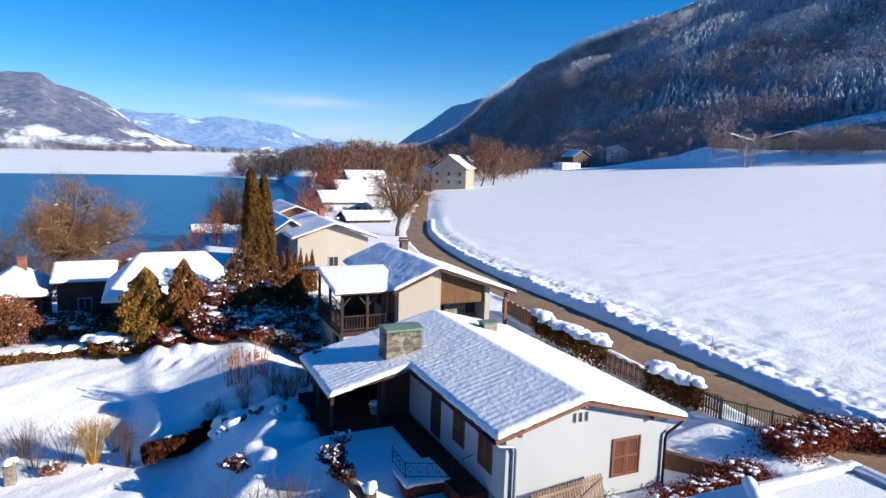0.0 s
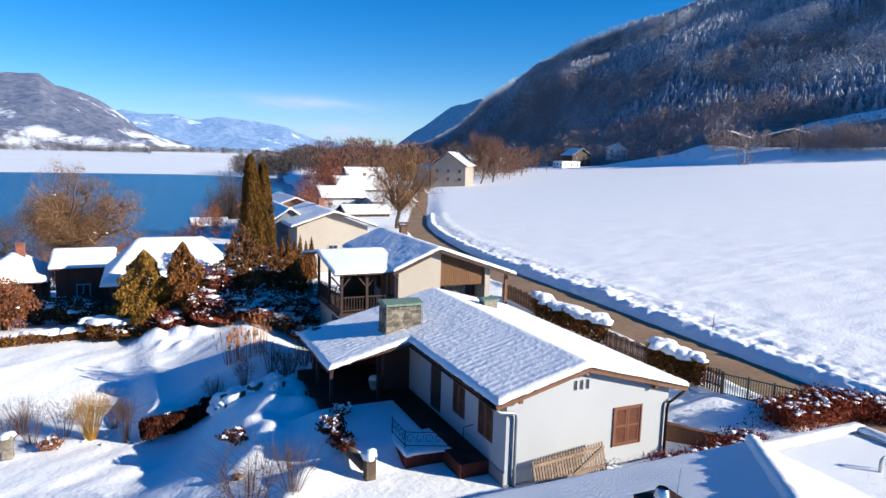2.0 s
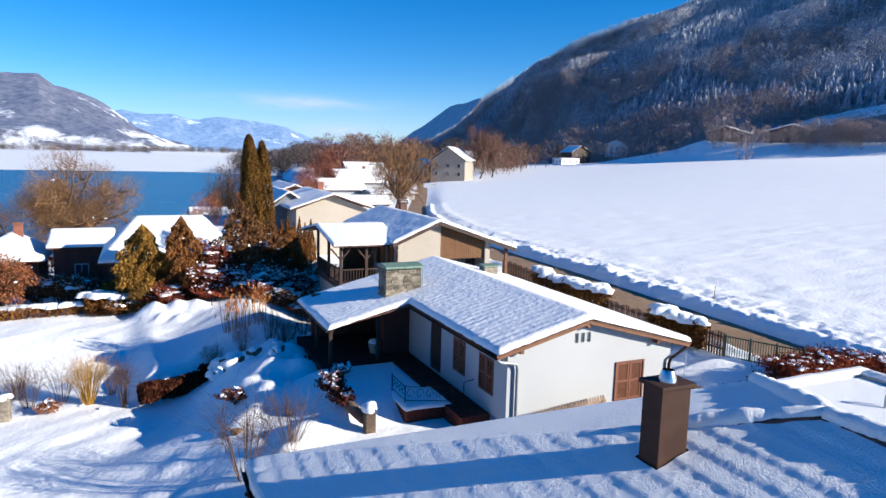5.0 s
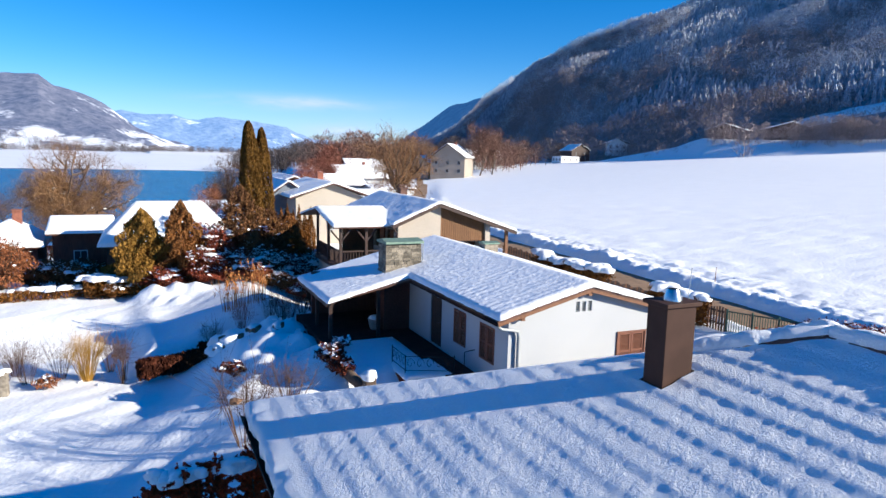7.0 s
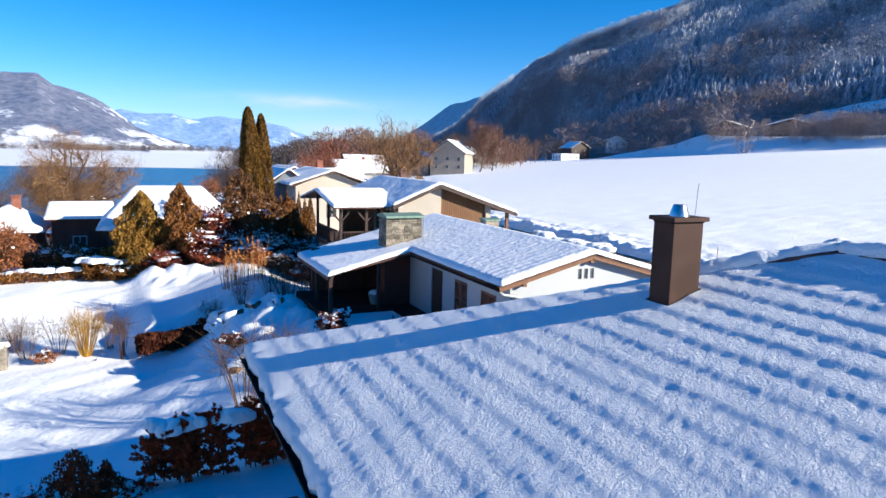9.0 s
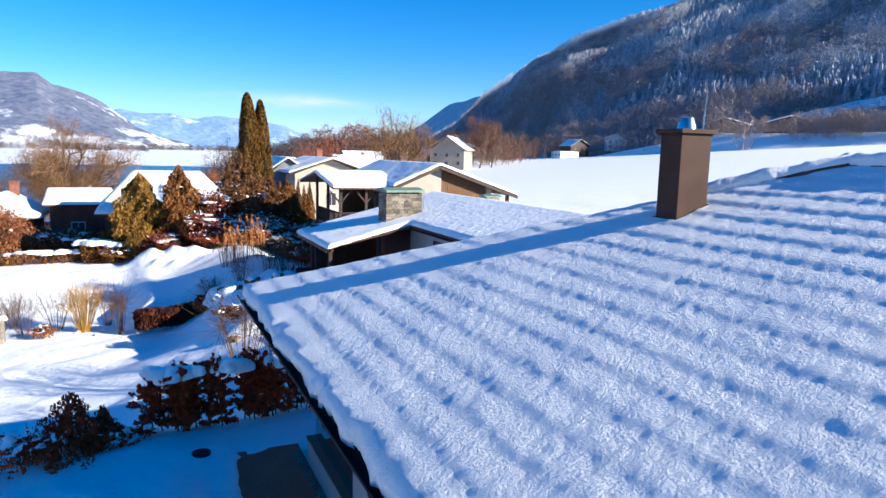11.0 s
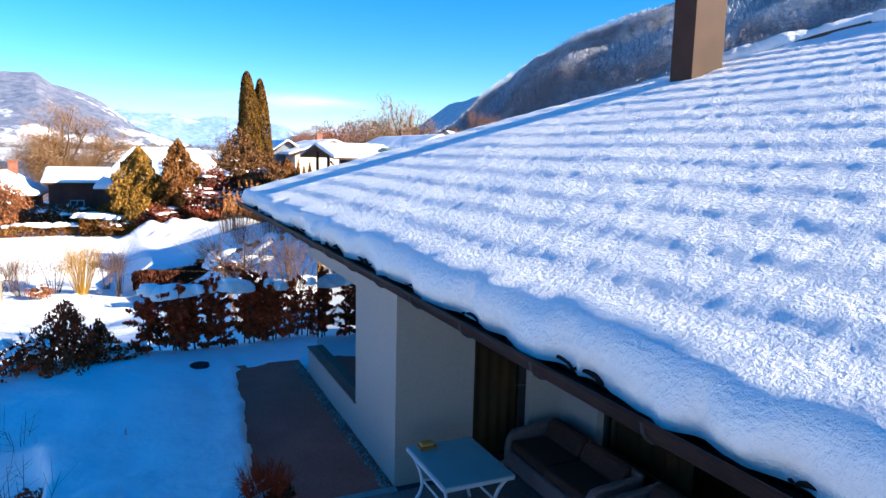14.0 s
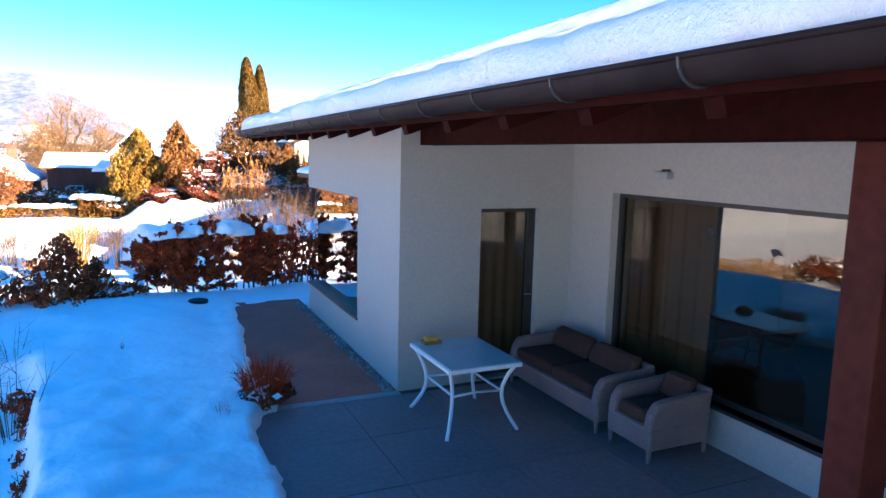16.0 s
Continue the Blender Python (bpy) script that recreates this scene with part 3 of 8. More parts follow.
# ---------------------------------------------------------------- building kit
def snow_cap(x0, x1, y0, y1, zfun, thick, parent, res=0.25, ripple=None, seed=0, soft=0.16, rag=0.05, hole=None, lip=0.0, mat=None, name="roof_snow"):
    """A blanket of snow on a roof: a sheet over the plan x0..x1, y0..y1, rounded off at its ragged edges."""
    def line(a, b):
        e = [0, 0.02, 0.05, 0.09, 0.14, 0.2]
        mid = np.linspace(a + 0.28, b - 0.28, max(3, int((b - a - 0.56) / res) + 1))
        return np.concatenate([[a + k for k in e], mid, [b - k for k in e[::-1]]])
    xs, ys = line(x0, x1), line(y0, y1)
    X, Y = np.meshgrid(xs, ys, indexing="ij")
    d = np.minimum(np.minimum(X - x0, x1 - X), np.minimum(Y - y0, y1 - Y))
    k = 1 - np.clip(d / soft, 0, 1)
    t = thick * np.sqrt(np.clip(1 - k * k, 0, 1)) * (1 + (0.08 * bumps(X, Y, 0.9, seed + 1) + 0.22 * bumps(X, Y, 0.24, seed + 2)) * np.clip(1.4 - d / 0.1, 0, 1))
    Z = zfun(X, Y) + t
    w = np.clip(d / 0.25, 0, 1)
    Z = Z + w * (0.008 * bumps(X, Y, 0.9, seed) + (ripple(X, Y) if ripple else 0))
    out = 1 - np.clip(d / 0.12, 0, 1)
    rx, ry = rag * (0.6 * bumps(X, Y, 0.3, seed + 5) + 0.7 * bumps(X, Y, 0.11, seed + 7)), rag * (0.6 * bumps(X, Y, 0.27, seed + 6) + 0.7 * bumps(X, Y, 0.12, seed + 8))
    X2 = X + out * (rx + 0.03 * np.sign(X - (x0 + x1) / 2) * (np.minimum(X - x0, x1 - X) < 0.1))
    Y2 = Y + out * (ry + 0.03 * np.sign(Y - (y0 + y1) / 2) * (np.minimum(Y - y0, y1 - Y) < 0.1))
    X2 = X2 - lip * (1 + 0.5 * bumps(X, Y, 0.21, seed + 9)) * np.sin(np.pi * np.clip((X - x0) / 0.2, 0, 1)) ** 0.6
    f = grid_faces(len(xs), len(ys))[:, ::-1]
    if hole is not None:
        c = np.stack([X, Y], -1).reshape(-1, 2)[f].mean(1)
        f = f[~hole(c[:, 0], c[:, 1])]
    ob = raw(name, np.stack([X2, Y2, Z], -1).reshape(-1, 3), f[:, ::-1], mat or M_ROOFSNOW, parent, flat=False)
    return tagged(ob, "thick white snow blanket")


def slab(bm, pts, down):
    """A roof slab: a polygon in space, thickened straight down."""
    a, b = [bm.verts.new(p) for p in pts], [bm.verts.new((p[0], p[1], p[2] - down)) for p in pts]
    bm.faces.new(a), bm.faces.new(b[::-1])
    for i in range(len(pts)):
        j = (i + 1) % len(pts)
        bm.faces.new((a[j], a[i], b[i], b[j]))


def wall_with_holes(bm, axis, at, thick, a0, a1, z0, top, holes):
    """An upright wall across axis (0: plane x = at, running in y; 1: plane y = at, running in x), with rectangular holes (a, b, z, z).
    top: a height, or a function of the running coordinate."""
    tf = top if callable(top) else (lambda a: top)
    cuts = sorted({c for c in (a0, a1, *[h[0] for h in holes], *[h[1] for h in holes]) if a0 <= c <= a1})
    holes = [h for h in holes if h[1] - h[0] > 0.01]
    lev = sorted({z0, *[z for h in holes for z in h[2:4] if z > z0]}) + [None]
    na, nz = len(cuts) - 1, len(lev) - 1
    def solid(i, j):
        if not (0 <= i < na and 0 <= j < nz):
            return False
        m, z = (cuts[i] + cuts[i + 1]) / 2, lev[j] + 0.005
        if lev[j] >= tf(cuts[i]) and lev[j] >= tf(cuts[i + 1]):
            return False
        return not any(h[0] < m < h[1] and h[2] <= z < h[3] for h in holes)
    made = {}
    def at_corner(i, j, k):
        if (i, j, k) not in made:
            z = tf(cuts[i]) if lev[j] is None else min(lev[j], tf(cuts[i]))
            d = at + k * thick
            made[i, j, k] = bm.verts.new((d, cuts[i], z) if axis == 0 else (cuts[i], d, z))
        return made[i, j, k]
    def quad(*c):
        bm.faces.new([at_corner(*p) for p in c])
    for i in range(na):
        for j in range(nz):
            if solid(i, j):
                for k in (0, 1):
                    quad((i, j, k), (i + 1, j, k), (i + 1, j + 1, k), (i, j + 1, k))
                if not solid(i - 1, j):
                    quad((i, j, 0), (i, j + 1, 0), (i, j + 1, 1), (i, j, 1))
                if not solid(i + 1, j):
                    quad((i + 1, j, 0), (i + 1, j + 1, 0), (i + 1, j + 1, 1), (i + 1, j, 1))
                if not solid(i, j - 1):
                    quad((i, j, 0), (i + 1, j, 0), (i + 1, j, 1), (i, j, 1))
                if not solid(i, j + 1):
                    quad((i, j + 1, 0), (i + 1, j + 1, 0), (i + 1, j + 1, 1), (i, j + 1, 1))


def window(parent, axis, at, a0, a1, z0, z1, frame_mat, glass=None, fw=0.07, deep=0.08, name="window", mullions=1, label=""):
    """A glazed window in its opening: frame bars and one pane for each field."""
    w = new(name)
    w.parent = parent
    if label:
        tagged(w, label)
    def bar(bm, p, q, r, s):
        box(bm, *((at, at + deep, p, q, r, s) if axis == 0 else (p, q, at, at + deep, r, s)))
    bm = bmesh.new()
    bar(bm, a0, a0 + fw, z0, z1), bar(bm, a1 - fw, a1, z0, z1), bar(bm, a0 + fw, a1 - fw, z0, z0 + fw), bar(bm, a0 + fw, a1 - fw, z1 - fw, z1)
    step = (a1 - a0 - fw) / mullions
    for k in range(1, mullions):
        c = a0 + fw / 2 + k * step
        bar(bm, c - fw / 2, c + fw / 2, z0 + fw, z1 - fw)
    part("window_frame", bm, frame_mat, w)
    for k in range(mullions):
        p, q = a0 + fw / 2 + k * step + fw / 2, a0 + fw / 2 + (k + 1) * step - fw / 2
        bm = bmesh.new()
        m = at + deep / 2
        box(bm, *((m - 0.004, m + 0.004, p, q, z0 + fw, z1 - fw) if axis == 0 else (p, q, m - 0.004, m + 0.004, z0 + fw, z1 - fw)))
        part("pane", bm, glass or M_GLASS, w).visible_shadow = False
    return w


def shutter(parent, axis, at, a0, a1, z0, z1, out, mat, leaves=2):
    """Closed louvred shutters before a window: out is the side they stand out to."""
    s = new("shutter")
    s.parent = parent
    n = leaves
    for k in range(n):
        p, q = lerp(a0, a1, k / n) + 0.012, lerp(a0, a1, (k + 1) / n) - 0.012
        bm = bmesh.new()
        def bar(a, b, c, d, t0, t1):
            e = sorted((at + out * t0, at + out * t1))
            box(bm, *((*e, a, b, c, d) if axis == 0 else (a, b, *e, c, d)))
        bar(p, p + 0.07, z0, z1, 0, 0.05), bar(q - 0.07, q, z0, z1, 0, 0.05)
        for zz in (z0, (z0 + z1) / 2 - 0.04, z1 - 0.08):
            bar(p + 0.07, q - 0.07, zz, zz + 0.08, 0, 0.05)
        z = z0 + 0.1
        while z < z1 - 0.12:
            bar(p + 0.07, q - 0.07, z, z + 0.022, 0.006, 0.036)
            z += 0.045
        part("shutter_leaf", bm, mat, s)
    return s

# ---------------------------------------------------------------- the near house with the hipped roof
NX0, NY1, APX, APY, NPITCH, NEAVE = 2.03, 12.1, 8.6, 5.55, 0.371, 3.02
WALL_A, WALL_B, WALL_C = 2.976, 6.957, 5.281      # garden wall (x), door wall (y), wall of the large window (x)


def near_roof(x, y):
    """Top of the tiles of the hipped roof."""
    return NEAVE + NPITCH * np.minimum(np.minimum(x - NX0, NY1 - y), np.minimum(15.2 - x, y + 9.0))


near = thing("house", "white rendered house with a snow-covered hipped roof and open terrace", "house")
bm = bmesh.new()
c = [(NX0, -9, NEAVE), (15.2, -9, NEAVE), (15.2, NY1, NEAVE), (NX0, NY1, NEAVE)]
r0, r1 = (APX, -2.43, NEAVE + NPITCH * 6.57), (APX, NY1 - 6.57, NEAVE + NPITCH * 6.57)
for q in ((c[3], c[0], r0, r1), (c[1], c[2], r1, r0), (c[2], c[3], r1), (c[0], c[1], r0)):
    slab(bm, q, 0.06)
part("roof", bm, M_TILE, near, "brown tiled hip roof under snow")


def near_ripple(x, y):
    west = (x - NX0) < (NY1 - y)
    u = np.where(west, x - NX0, NY1 - y)
    v = np.where(west, y, x)
    course = (u / 0.36 + 0.035 * bumps(x, y, 0.8, 64)) % 1.0
    pan = np.sin(2 * math.pi * v / 0.31 + 1.2 * bumps(x, y, 0.9, 62))
    fade, high = smooth((11 - x) / 3), smooth((u - 3.0) / 2.6)
    amp = 0.95 + 0.15 * bumps(x, y, 1.3, 61) + 0.06 * bumps(x, y, 0.45, 67)
    step = np.sin(2 * math.pi * course) + 0.25 * np.sin(4 * math.pi * course)
    return fade * (amp * (lerp(0.0036, 0.0066, high) * step + lerp(0.0004, 0.0020, high) * pan * (0.4 + 0.6 * course)) + 0.0010 * bumps(x, y, 0.5, 65) + 0.0006 * bumps(x, y, 0.19, 63) + 0.0012 * bumps(x, y, 0.115, 66) + 0.0026 * bumps(x, y, 0.065, 68) + 0.0020 * bumps(x, y, 0.041, 69))


def near_hole(x, y):
    return (x > 6.46) & (x < 7.00) & (y > 6.26) & (y < 6.68)


snow_cap(NX0 - 0.02, 15.2, -9, NY1 + 0.02, lambda x, y: near_roof(np.maximum(x, NX0), np.minimum(y, NY1)), 0.22, near, 0.031, near_ripple, 60, 0.24, 0.065, near_hole, lip=0.10)

# ridge of snow left standing along the hips and the ridge
def hip_snow(a, b, seed, r=0.13, side=(-0.10, -0.05)):
    """A roll of snow along a hip, with the dark ridge tiles showing under its edge in places."""
    a, b = Vector(a), Vector(b)
    n = int((b - a).length / 0.07)
    rng = random.Random(seed)
    pts, rad, low, thin = [], [], [], []
    for i in range(n + 1):
        u = i / n
        w = math.sin(i * 0.31 + seed) * 0.5 + math.sin(i * 0.83 + 2 * seed) * 0.3
        pts.append(a.lerp(b, u) + Vector((0.012 * rng.uniform(-1, 1), 0.012 * rng.uniform(-1, 1), 0.20 + 0.012 * w)))
        rad.append(r + 0.018 * w + 0.010 * rng.uniform(-1, 1))
        low.append(a.lerp(b, u) + Vector((side[0], side[1], 0.135)))
        thin.append(0.052 + 0.022 * math.sin(i * 0.19 + seed))
    rad[0] = rad[-1] = r * 0.7
    bm = bmesh.new()
    tube(bm, pts, rad, 14)
    part("snow_ridge", bm, M_ROOFSNOW, near, "rounded ridge of snow", flat=False)
    if any(side):
        bm = bmesh.new()
        tube(bm, low, thin, 8)
        part("ridge_tiles", bm, M_TILE, near, "dark ridge tiles showing under the snow", flat=False)


hip_snow((7.1, NY1 - (7.1 - NX0), NEAVE + NPITCH * (7.1 - NX0)), r1, 3)
hip_snow(r1, (APX, 1.0, r1[2]), 4, 0.14, (-0.13, 0))
hip_snow(r1, (15.0, 11.95, NEAVE + 0.08), 5, 0.17, (0, 0))

# eaves: tile ends, boards, rafters, gutter
bm = bmesh.new()
arc = [(0.105 * math.cos(a), 0.036 * math.sin(a)) for a in np.linspace(0, math.pi, 9)]
arc += [(0.09 * math.cos(a), 0.020 * math.sin(a)) for a in np.linspace(math.pi, 0, 9)]
extrude(bm, arc, 0, 0.0, 0.30)
for q in bm.verts:
    q.co.z += NPITCH * q.co.x
# tile ends coloured darker than the rest of the roof
tile = mesh_of("roof_tile", bm, material("dark_tile_end", (0.022, 0.009, 0.006), (0.05, 0.022, 0.015), 0.8, grain=14, blotch=2, bump=0.3, depth=0.004, spec=0.15))
y = NY1 - 0.12
while y > -4:
    t = new("roof_tile", tile)
    t.parent = near
    t.location = (NX0 - 0.042 + random.uniform(-0.012, 0.012), y, NEAVE + random.uniform(-0.006, 0.006))
    y -= 0.215
bm = bmesh.new()
slab(bm, [(NX0 + 0.02, -8, NEAVE - 0.07), (WALL_C + 0.2, -8, NEAVE - 0.07 + NPITCH * 3.43), (WALL_C + 0.2, NY1 - 3.47, NEAVE - 0.07 + NPITCH * 3.43), (NX0 + 0.02, NY1 - 0.04, NEAVE - 0.07)], 0.03)
slab(bm, [(NX0 + 0.02, NY1 - 0.04, NEAVE - 0.07), (WALL_C + 0.2, NY1 - 3.47, NEAVE - 0.07 + NPITCH * 3.43), (11.55, NY1 - 3.47, NEAVE - 0.07 + NPITCH * 3.43), (14.9, NY1 - 0.04, NEAVE - 0.07)], 0.03)
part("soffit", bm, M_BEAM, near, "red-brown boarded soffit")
y = NY1 - 0.35
while y > -5:
    run = min(3.2, NY1 - y - 0.15)
    bm = bmesh.new()
    beam(bm, (0.0, 0, -0.02), (run, 0, -0.02 + NPITCH * run), 0.09, 0.10)
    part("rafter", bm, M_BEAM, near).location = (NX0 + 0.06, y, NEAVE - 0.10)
    y -= 0.72
bm = bmesh.new()
box(bm, NX0 - 0.005, NX0 + 0.025, -8, NY1, NEAVE - 0.10, NEAVE - 0.02)
part("fascia", bm, M_BEAM, near)
bm = bmesh.new()
n = 16
for k in range(n):
    a0, a1 = math.pi + math.pi * k / n, math.pi + math.pi * (k + 1) / n
    for r, rev in ((0.085, False), (0.078, True)):
        q = [(NX0 - 0.065 + r * math.cos(a), y, NEAVE + 0.012 + r * math.sin(a)) for a, y in ((a0, -8), (a1, -8), (a1, NY1), (a0, NY1))]
        bm.faces.new([bm.verts.new(p) for p in (q[::-1] if rev else q)])
tube(bm, [(NX0 - 0.15, -8, NEAVE + 0.014), (NX0 - 0.15, NY1, NEAVE + 0.014)], 0.012, 6)
bmesh.ops.remove_doubles(bm, verts=bm.verts, dist=0.0008)
gut = part("gutter", bm, M_GUTTER, near, "brown half-round metal gutter", flat=False)
bm = bmesh.new()
tube(bm, [(0.09 * math.cos(a), 0, 0.09 * math.sin(a)) for a in np.linspace(math.pi, 2 * math.pi, 9)], 0.008, 5)
brk = mesh_of("gutter_bracket", bm, M_DARKFRAME)
y = NY1 - 0.4
while y > -3:
    o = new("gutter_bracket", brk)
    o.parent = gut
    o.location = (NX0 - 0.065, y, NEAVE + 0.012)
    y -= 0.72
bm = bmesh.new()
box(bm, 3.2, 3.4, -6, WALL_B - 0.002, 2.82, 3.10)
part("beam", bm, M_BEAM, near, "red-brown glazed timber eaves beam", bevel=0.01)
for py in (1.93, -3.6):
    bm = bmesh.new()
    box(bm, 3.2, 3.39, py - 0.19, py, 0.0, 2.817)
    part("post", bm, M_LITPOST, near, "red-brown timber post", bevel=0.01)

# walls with their openings
SILL, HEAD = 0.49, 2.13
bm = bmesh.new()
wall_with_holes(bm, 0, WALL_A, 0.3, WALL_B, 11.4, -0.3, 3.12, [(8.55, 11.4, SILL - 0.03, HEAD)])
part("wall", bm, M_GREIGE, near)
bm = bmesh.new()
wall_with_holes(bm, 1, 11.1, 0.3, WALL_A + 0.3, 15.0, -0.3, 3.12, [(WALL_A + 0.3, 6.6, SILL - 0.03, HEAD)])
part("wall", bm, M_GREIGE, near)
bm = bmesh.new()
wall_with_holes(bm, 1, WALL_B, 0.3, WALL_A + 0.3, WALL_C + 0.3, -0.3, lambda x: float(near_roof(x, 0)) - 0.11, [(4.0, 4.81, 0.0, 2.1)])
part("wall", bm, M_GREIGE, near)
bm = bmesh.new()
wall_with_holes(bm, 0, WALL_C, 0.3, -7.5, WALL_B, -0.3, 4.0, [(0.6, 6.168, 0.40, 2.335)])
part("wall", bm, M_GREIGE, near)
bm = bmesh.new()
box(bm, 14.7, 15.0, -7.5, 11.1, -0.3, 3.05)
part("wall", bm, M_GREIGE, near)
bm = bmesh.new()
box(bm, WALL_C + 0.3, 14.7, -7.8, -7.5, -0.3, 3.05)
part("wall", bm, M_GREIGE, near)
# room behind the large window, room behind the corner window
bm = bmesh.new()
box(bm, WALL_C + 0.3, 14.7, -7.5, 11.1, -0.2, 0.02)
box(bm, WALL_A + 0.3, WALL_C + 0.3, WALL_B + 0.3, 11.1, -0.2, 0.02)
part("floor", bm, material("oak_parquet", (0.12, 0.065, 0.03), (0.2, 0.12, 0.06), 0.4, grain=6, blotch=0.8, bump=0.05), near)
M_ROOM = material("room_plaster", (0.20, 0.155, 0.115), (0.27, 0.215, 0.165), 0.9, grain=8, blotch=0.5, bump=0.1)
bm = bmesh.new()
box(bm, 9.6, 9.75, -7.5, 11.1, 0.02, 2.6)
part("inner_wall", bm, M_ROOM, near)
bm = bmesh.new()
box(bm, WALL_C + 0.3, 9.6, WALL_B + 0.32, WALL_B + 0.45, 0.02, 2.6)
part("inner_wall", bm, M_ROOM, near)
bm = bmesh.new()
box(bm, WALL_C + 0.3, 14.7, -7.5, 11.1, 2.6, 2.7), box(bm, WALL_A + 0.3, WALL_C + 0.3, WALL_B + 0.3, 11.1, 2.6, 2.7)
part("ceiling", bm, M_ROOM, near)

# corner window: frameless glass corner set back behind a dark sill
cw = new("window")
cw.parent = near
tagged(cw, "frameless corner window with dark metal sill")
bm = bmesh.new()
box(bm, WALL_A - 0.02, WALL_A + 0.36, 8.53, 11.42, SILL - 0.03, SILL), box(bm, WALL_A + 0.36, 6.62, 11.04, 11.42, SILL - 0.03, SILL)
part("window_sill", bm, M_SHUTTER, cw)
for b in ((WALL_A + 0.12, WALL_A + 0.132, 8.58, 11.25, SILL + 0.004, HEAD - 0.004), (WALL_A + 0.132, 6.56, 11.238, 11.25, SILL + 0.004, HEAD - 0.004)):
    bm = bmesh.new()
    box(bm, *b)
    part("pane", bm, M_COATEDGLASS, cw).visible_shadow = False
bm = bmesh.new()
box(bm, WALL_A + 0.10, WALL_A + 0.15, 8.552, 8.58, SILL + 0.004, HEAD - 0.004)
part("window_frame", bm, M_DARKFRAME, cw)
bm = bmesh.new()
box(bm, 3.9, 5.4, 8.1, 8.25, 0.02, 2.5)
part("room_divider", bm, M_ROOM, near)

# terrace door and large window
d = new("door")
d.parent = near
tagged(d, "glazed terrace door in a dark frame")
bm = bmesh.new()
for b in ((4.0, 4.04, 0.02, 2.1), (4.715, 4.81, 0.02, 2.1), (4.04, 4.715, 0.02, 0.10), (4.04, 4.715, 2.05, 2.1)):
    box(bm, b[0], b[1], WALL_B + 0.1, WALL_B + 0.19, b[2], b[3])
part("door_frame", bm, M_DARKFRAME, d)
bm = bmesh.new()
box(bm, 4.04, 4.715, WALL_B + 0.14, WALL_B + 0.15, 0.10, 2.05)
part("pane", bm, M_GLASS, d).visible_shadow = False
bm = bmesh.new()
tube(bm, [(4.75, WALL_B + 0.1, 1.02), (4.75, WALL_B + 0.05, 1.02), (4.64, WALL_B + 0.05, 1.02)], 0.011, 6)
part("handle", bm, M_STEEL, d)
window(near, 0, WALL_C + 0.10, 0.6, 6.168, 0.40, 2.335, M_DARKFRAME, fw=0.05, mullions=1, label="wide terrace window reflecting the garden")
bm = bmesh.new()
box(bm, WALL_C - 0.03, WALL_C + 0.1, 0.58, 6.19, 0.37, 0.40)
part("window_sill", bm, M_DARKFRAME, near)

# chimney in brown sheet metal
ch = new("chimney")
ch.parent = near
tagged(ch, "tall chimney clad in brown sheet metal")
CX0, CX1, CY0, CY1 = 6.485, 6.975, 6.285, 6.655
bm = bmesh.new()
box(bm, CX0, CX1, CY0, CY1, 4.3, 5.945)
part("chimney_shaft", bm, M_BROWNMETAL, ch, bevel=0.006)
bm = bmesh.new()
box(bm, CX0 - 0.05, CX1 + 0.05, CY0 - 0.05, CY1 + 0.05, 5.965, 6.02), box(bm, CX0 - 0.012, CX1 + 0.012, CY0 - 0.012, CY1 + 0.012, 5.946, 5.965)
part("chimney_cap", bm, M_BROWNMETAL, ch, bevel=0.006)
bm = bmesh.new()
slab(bm, [(CX0 - 0.05, CY0 - 0.04, 4.62 + 0.11), (CX1 + 0.05, CY0 - 0.04, 4.84 + 0.11), (CX1 + 0.05, CY1 + 0.04, 4.84 + 0.11), (CX0 - 0.05, CY1 + 0.04, 4.62 + 0.11)], 0.2)
part("flashing", bm, M_BROWNMETAL, ch)
bm = bmesh.new()
mx, my = (CX0 + CX1) / 2, (CY0 + CY1) / 2
tube(bm, [(mx, my, 6.02), (mx, my, 6.05), (mx, my, 6.16), (mx, my, 6.17)], [0.125, 0.12, 0.085, 0.08], 20, cap=False)
tube(bm, [(mx, my, 6.03), (mx, my, 6.15)], [0.06, 0.06], 16)
part("flue_pipe", bm, M_STEEL, ch, "conical stainless steel flue outlet", flat=False)
bm = bmesh.new()
tube(bm, [(CX1 - 0.06, CY0 + 0.1, 6.02), (CX1 - 0.03, CY0 + 0.1, 6.45)], 0.006, 5)
part("lightning_rod", bm, M_STEEL, ch)

# flat-roofed wing behind, with parapet and a bent vent pipe
wing = thing("flat_roof_wing", "flat-roofed house wing with snowy parapet", "building")
bm = bmesh.new()
box(bm, 15.0, 19.4, -6, 12.1, -0.3, 2.8)
part("wall", bm, M_WHITE, wing)
bm = bmesh.new()
box(bm, 15.3, 19.4, 11.8, 12.1, 2.8, 3.04), box(bm, 19.1, 19.4, -6, 11.8, 2.8, 3.04)
part("parapet", bm, M_WHITE, wing)
snow_cap(14.2, 19.15, -6, 11.95, lambda x, y: 2.84 + 0 * x, 0.12, wing, 0.4, None, 70, 0.3)
snow_cap(15.3, 19.42, 11.78, 12.12, lambda x, y: 3.04 + 0 * x, 0.13, wing, 0.2, None, 71, 0.15)
snow_cap(19.08, 19.42, -6, 11.8, lambda x, y: 3.04 + 0 * x, 0.13, wing, 0.2, None, 72, 0.15)
bm = bmesh.new()
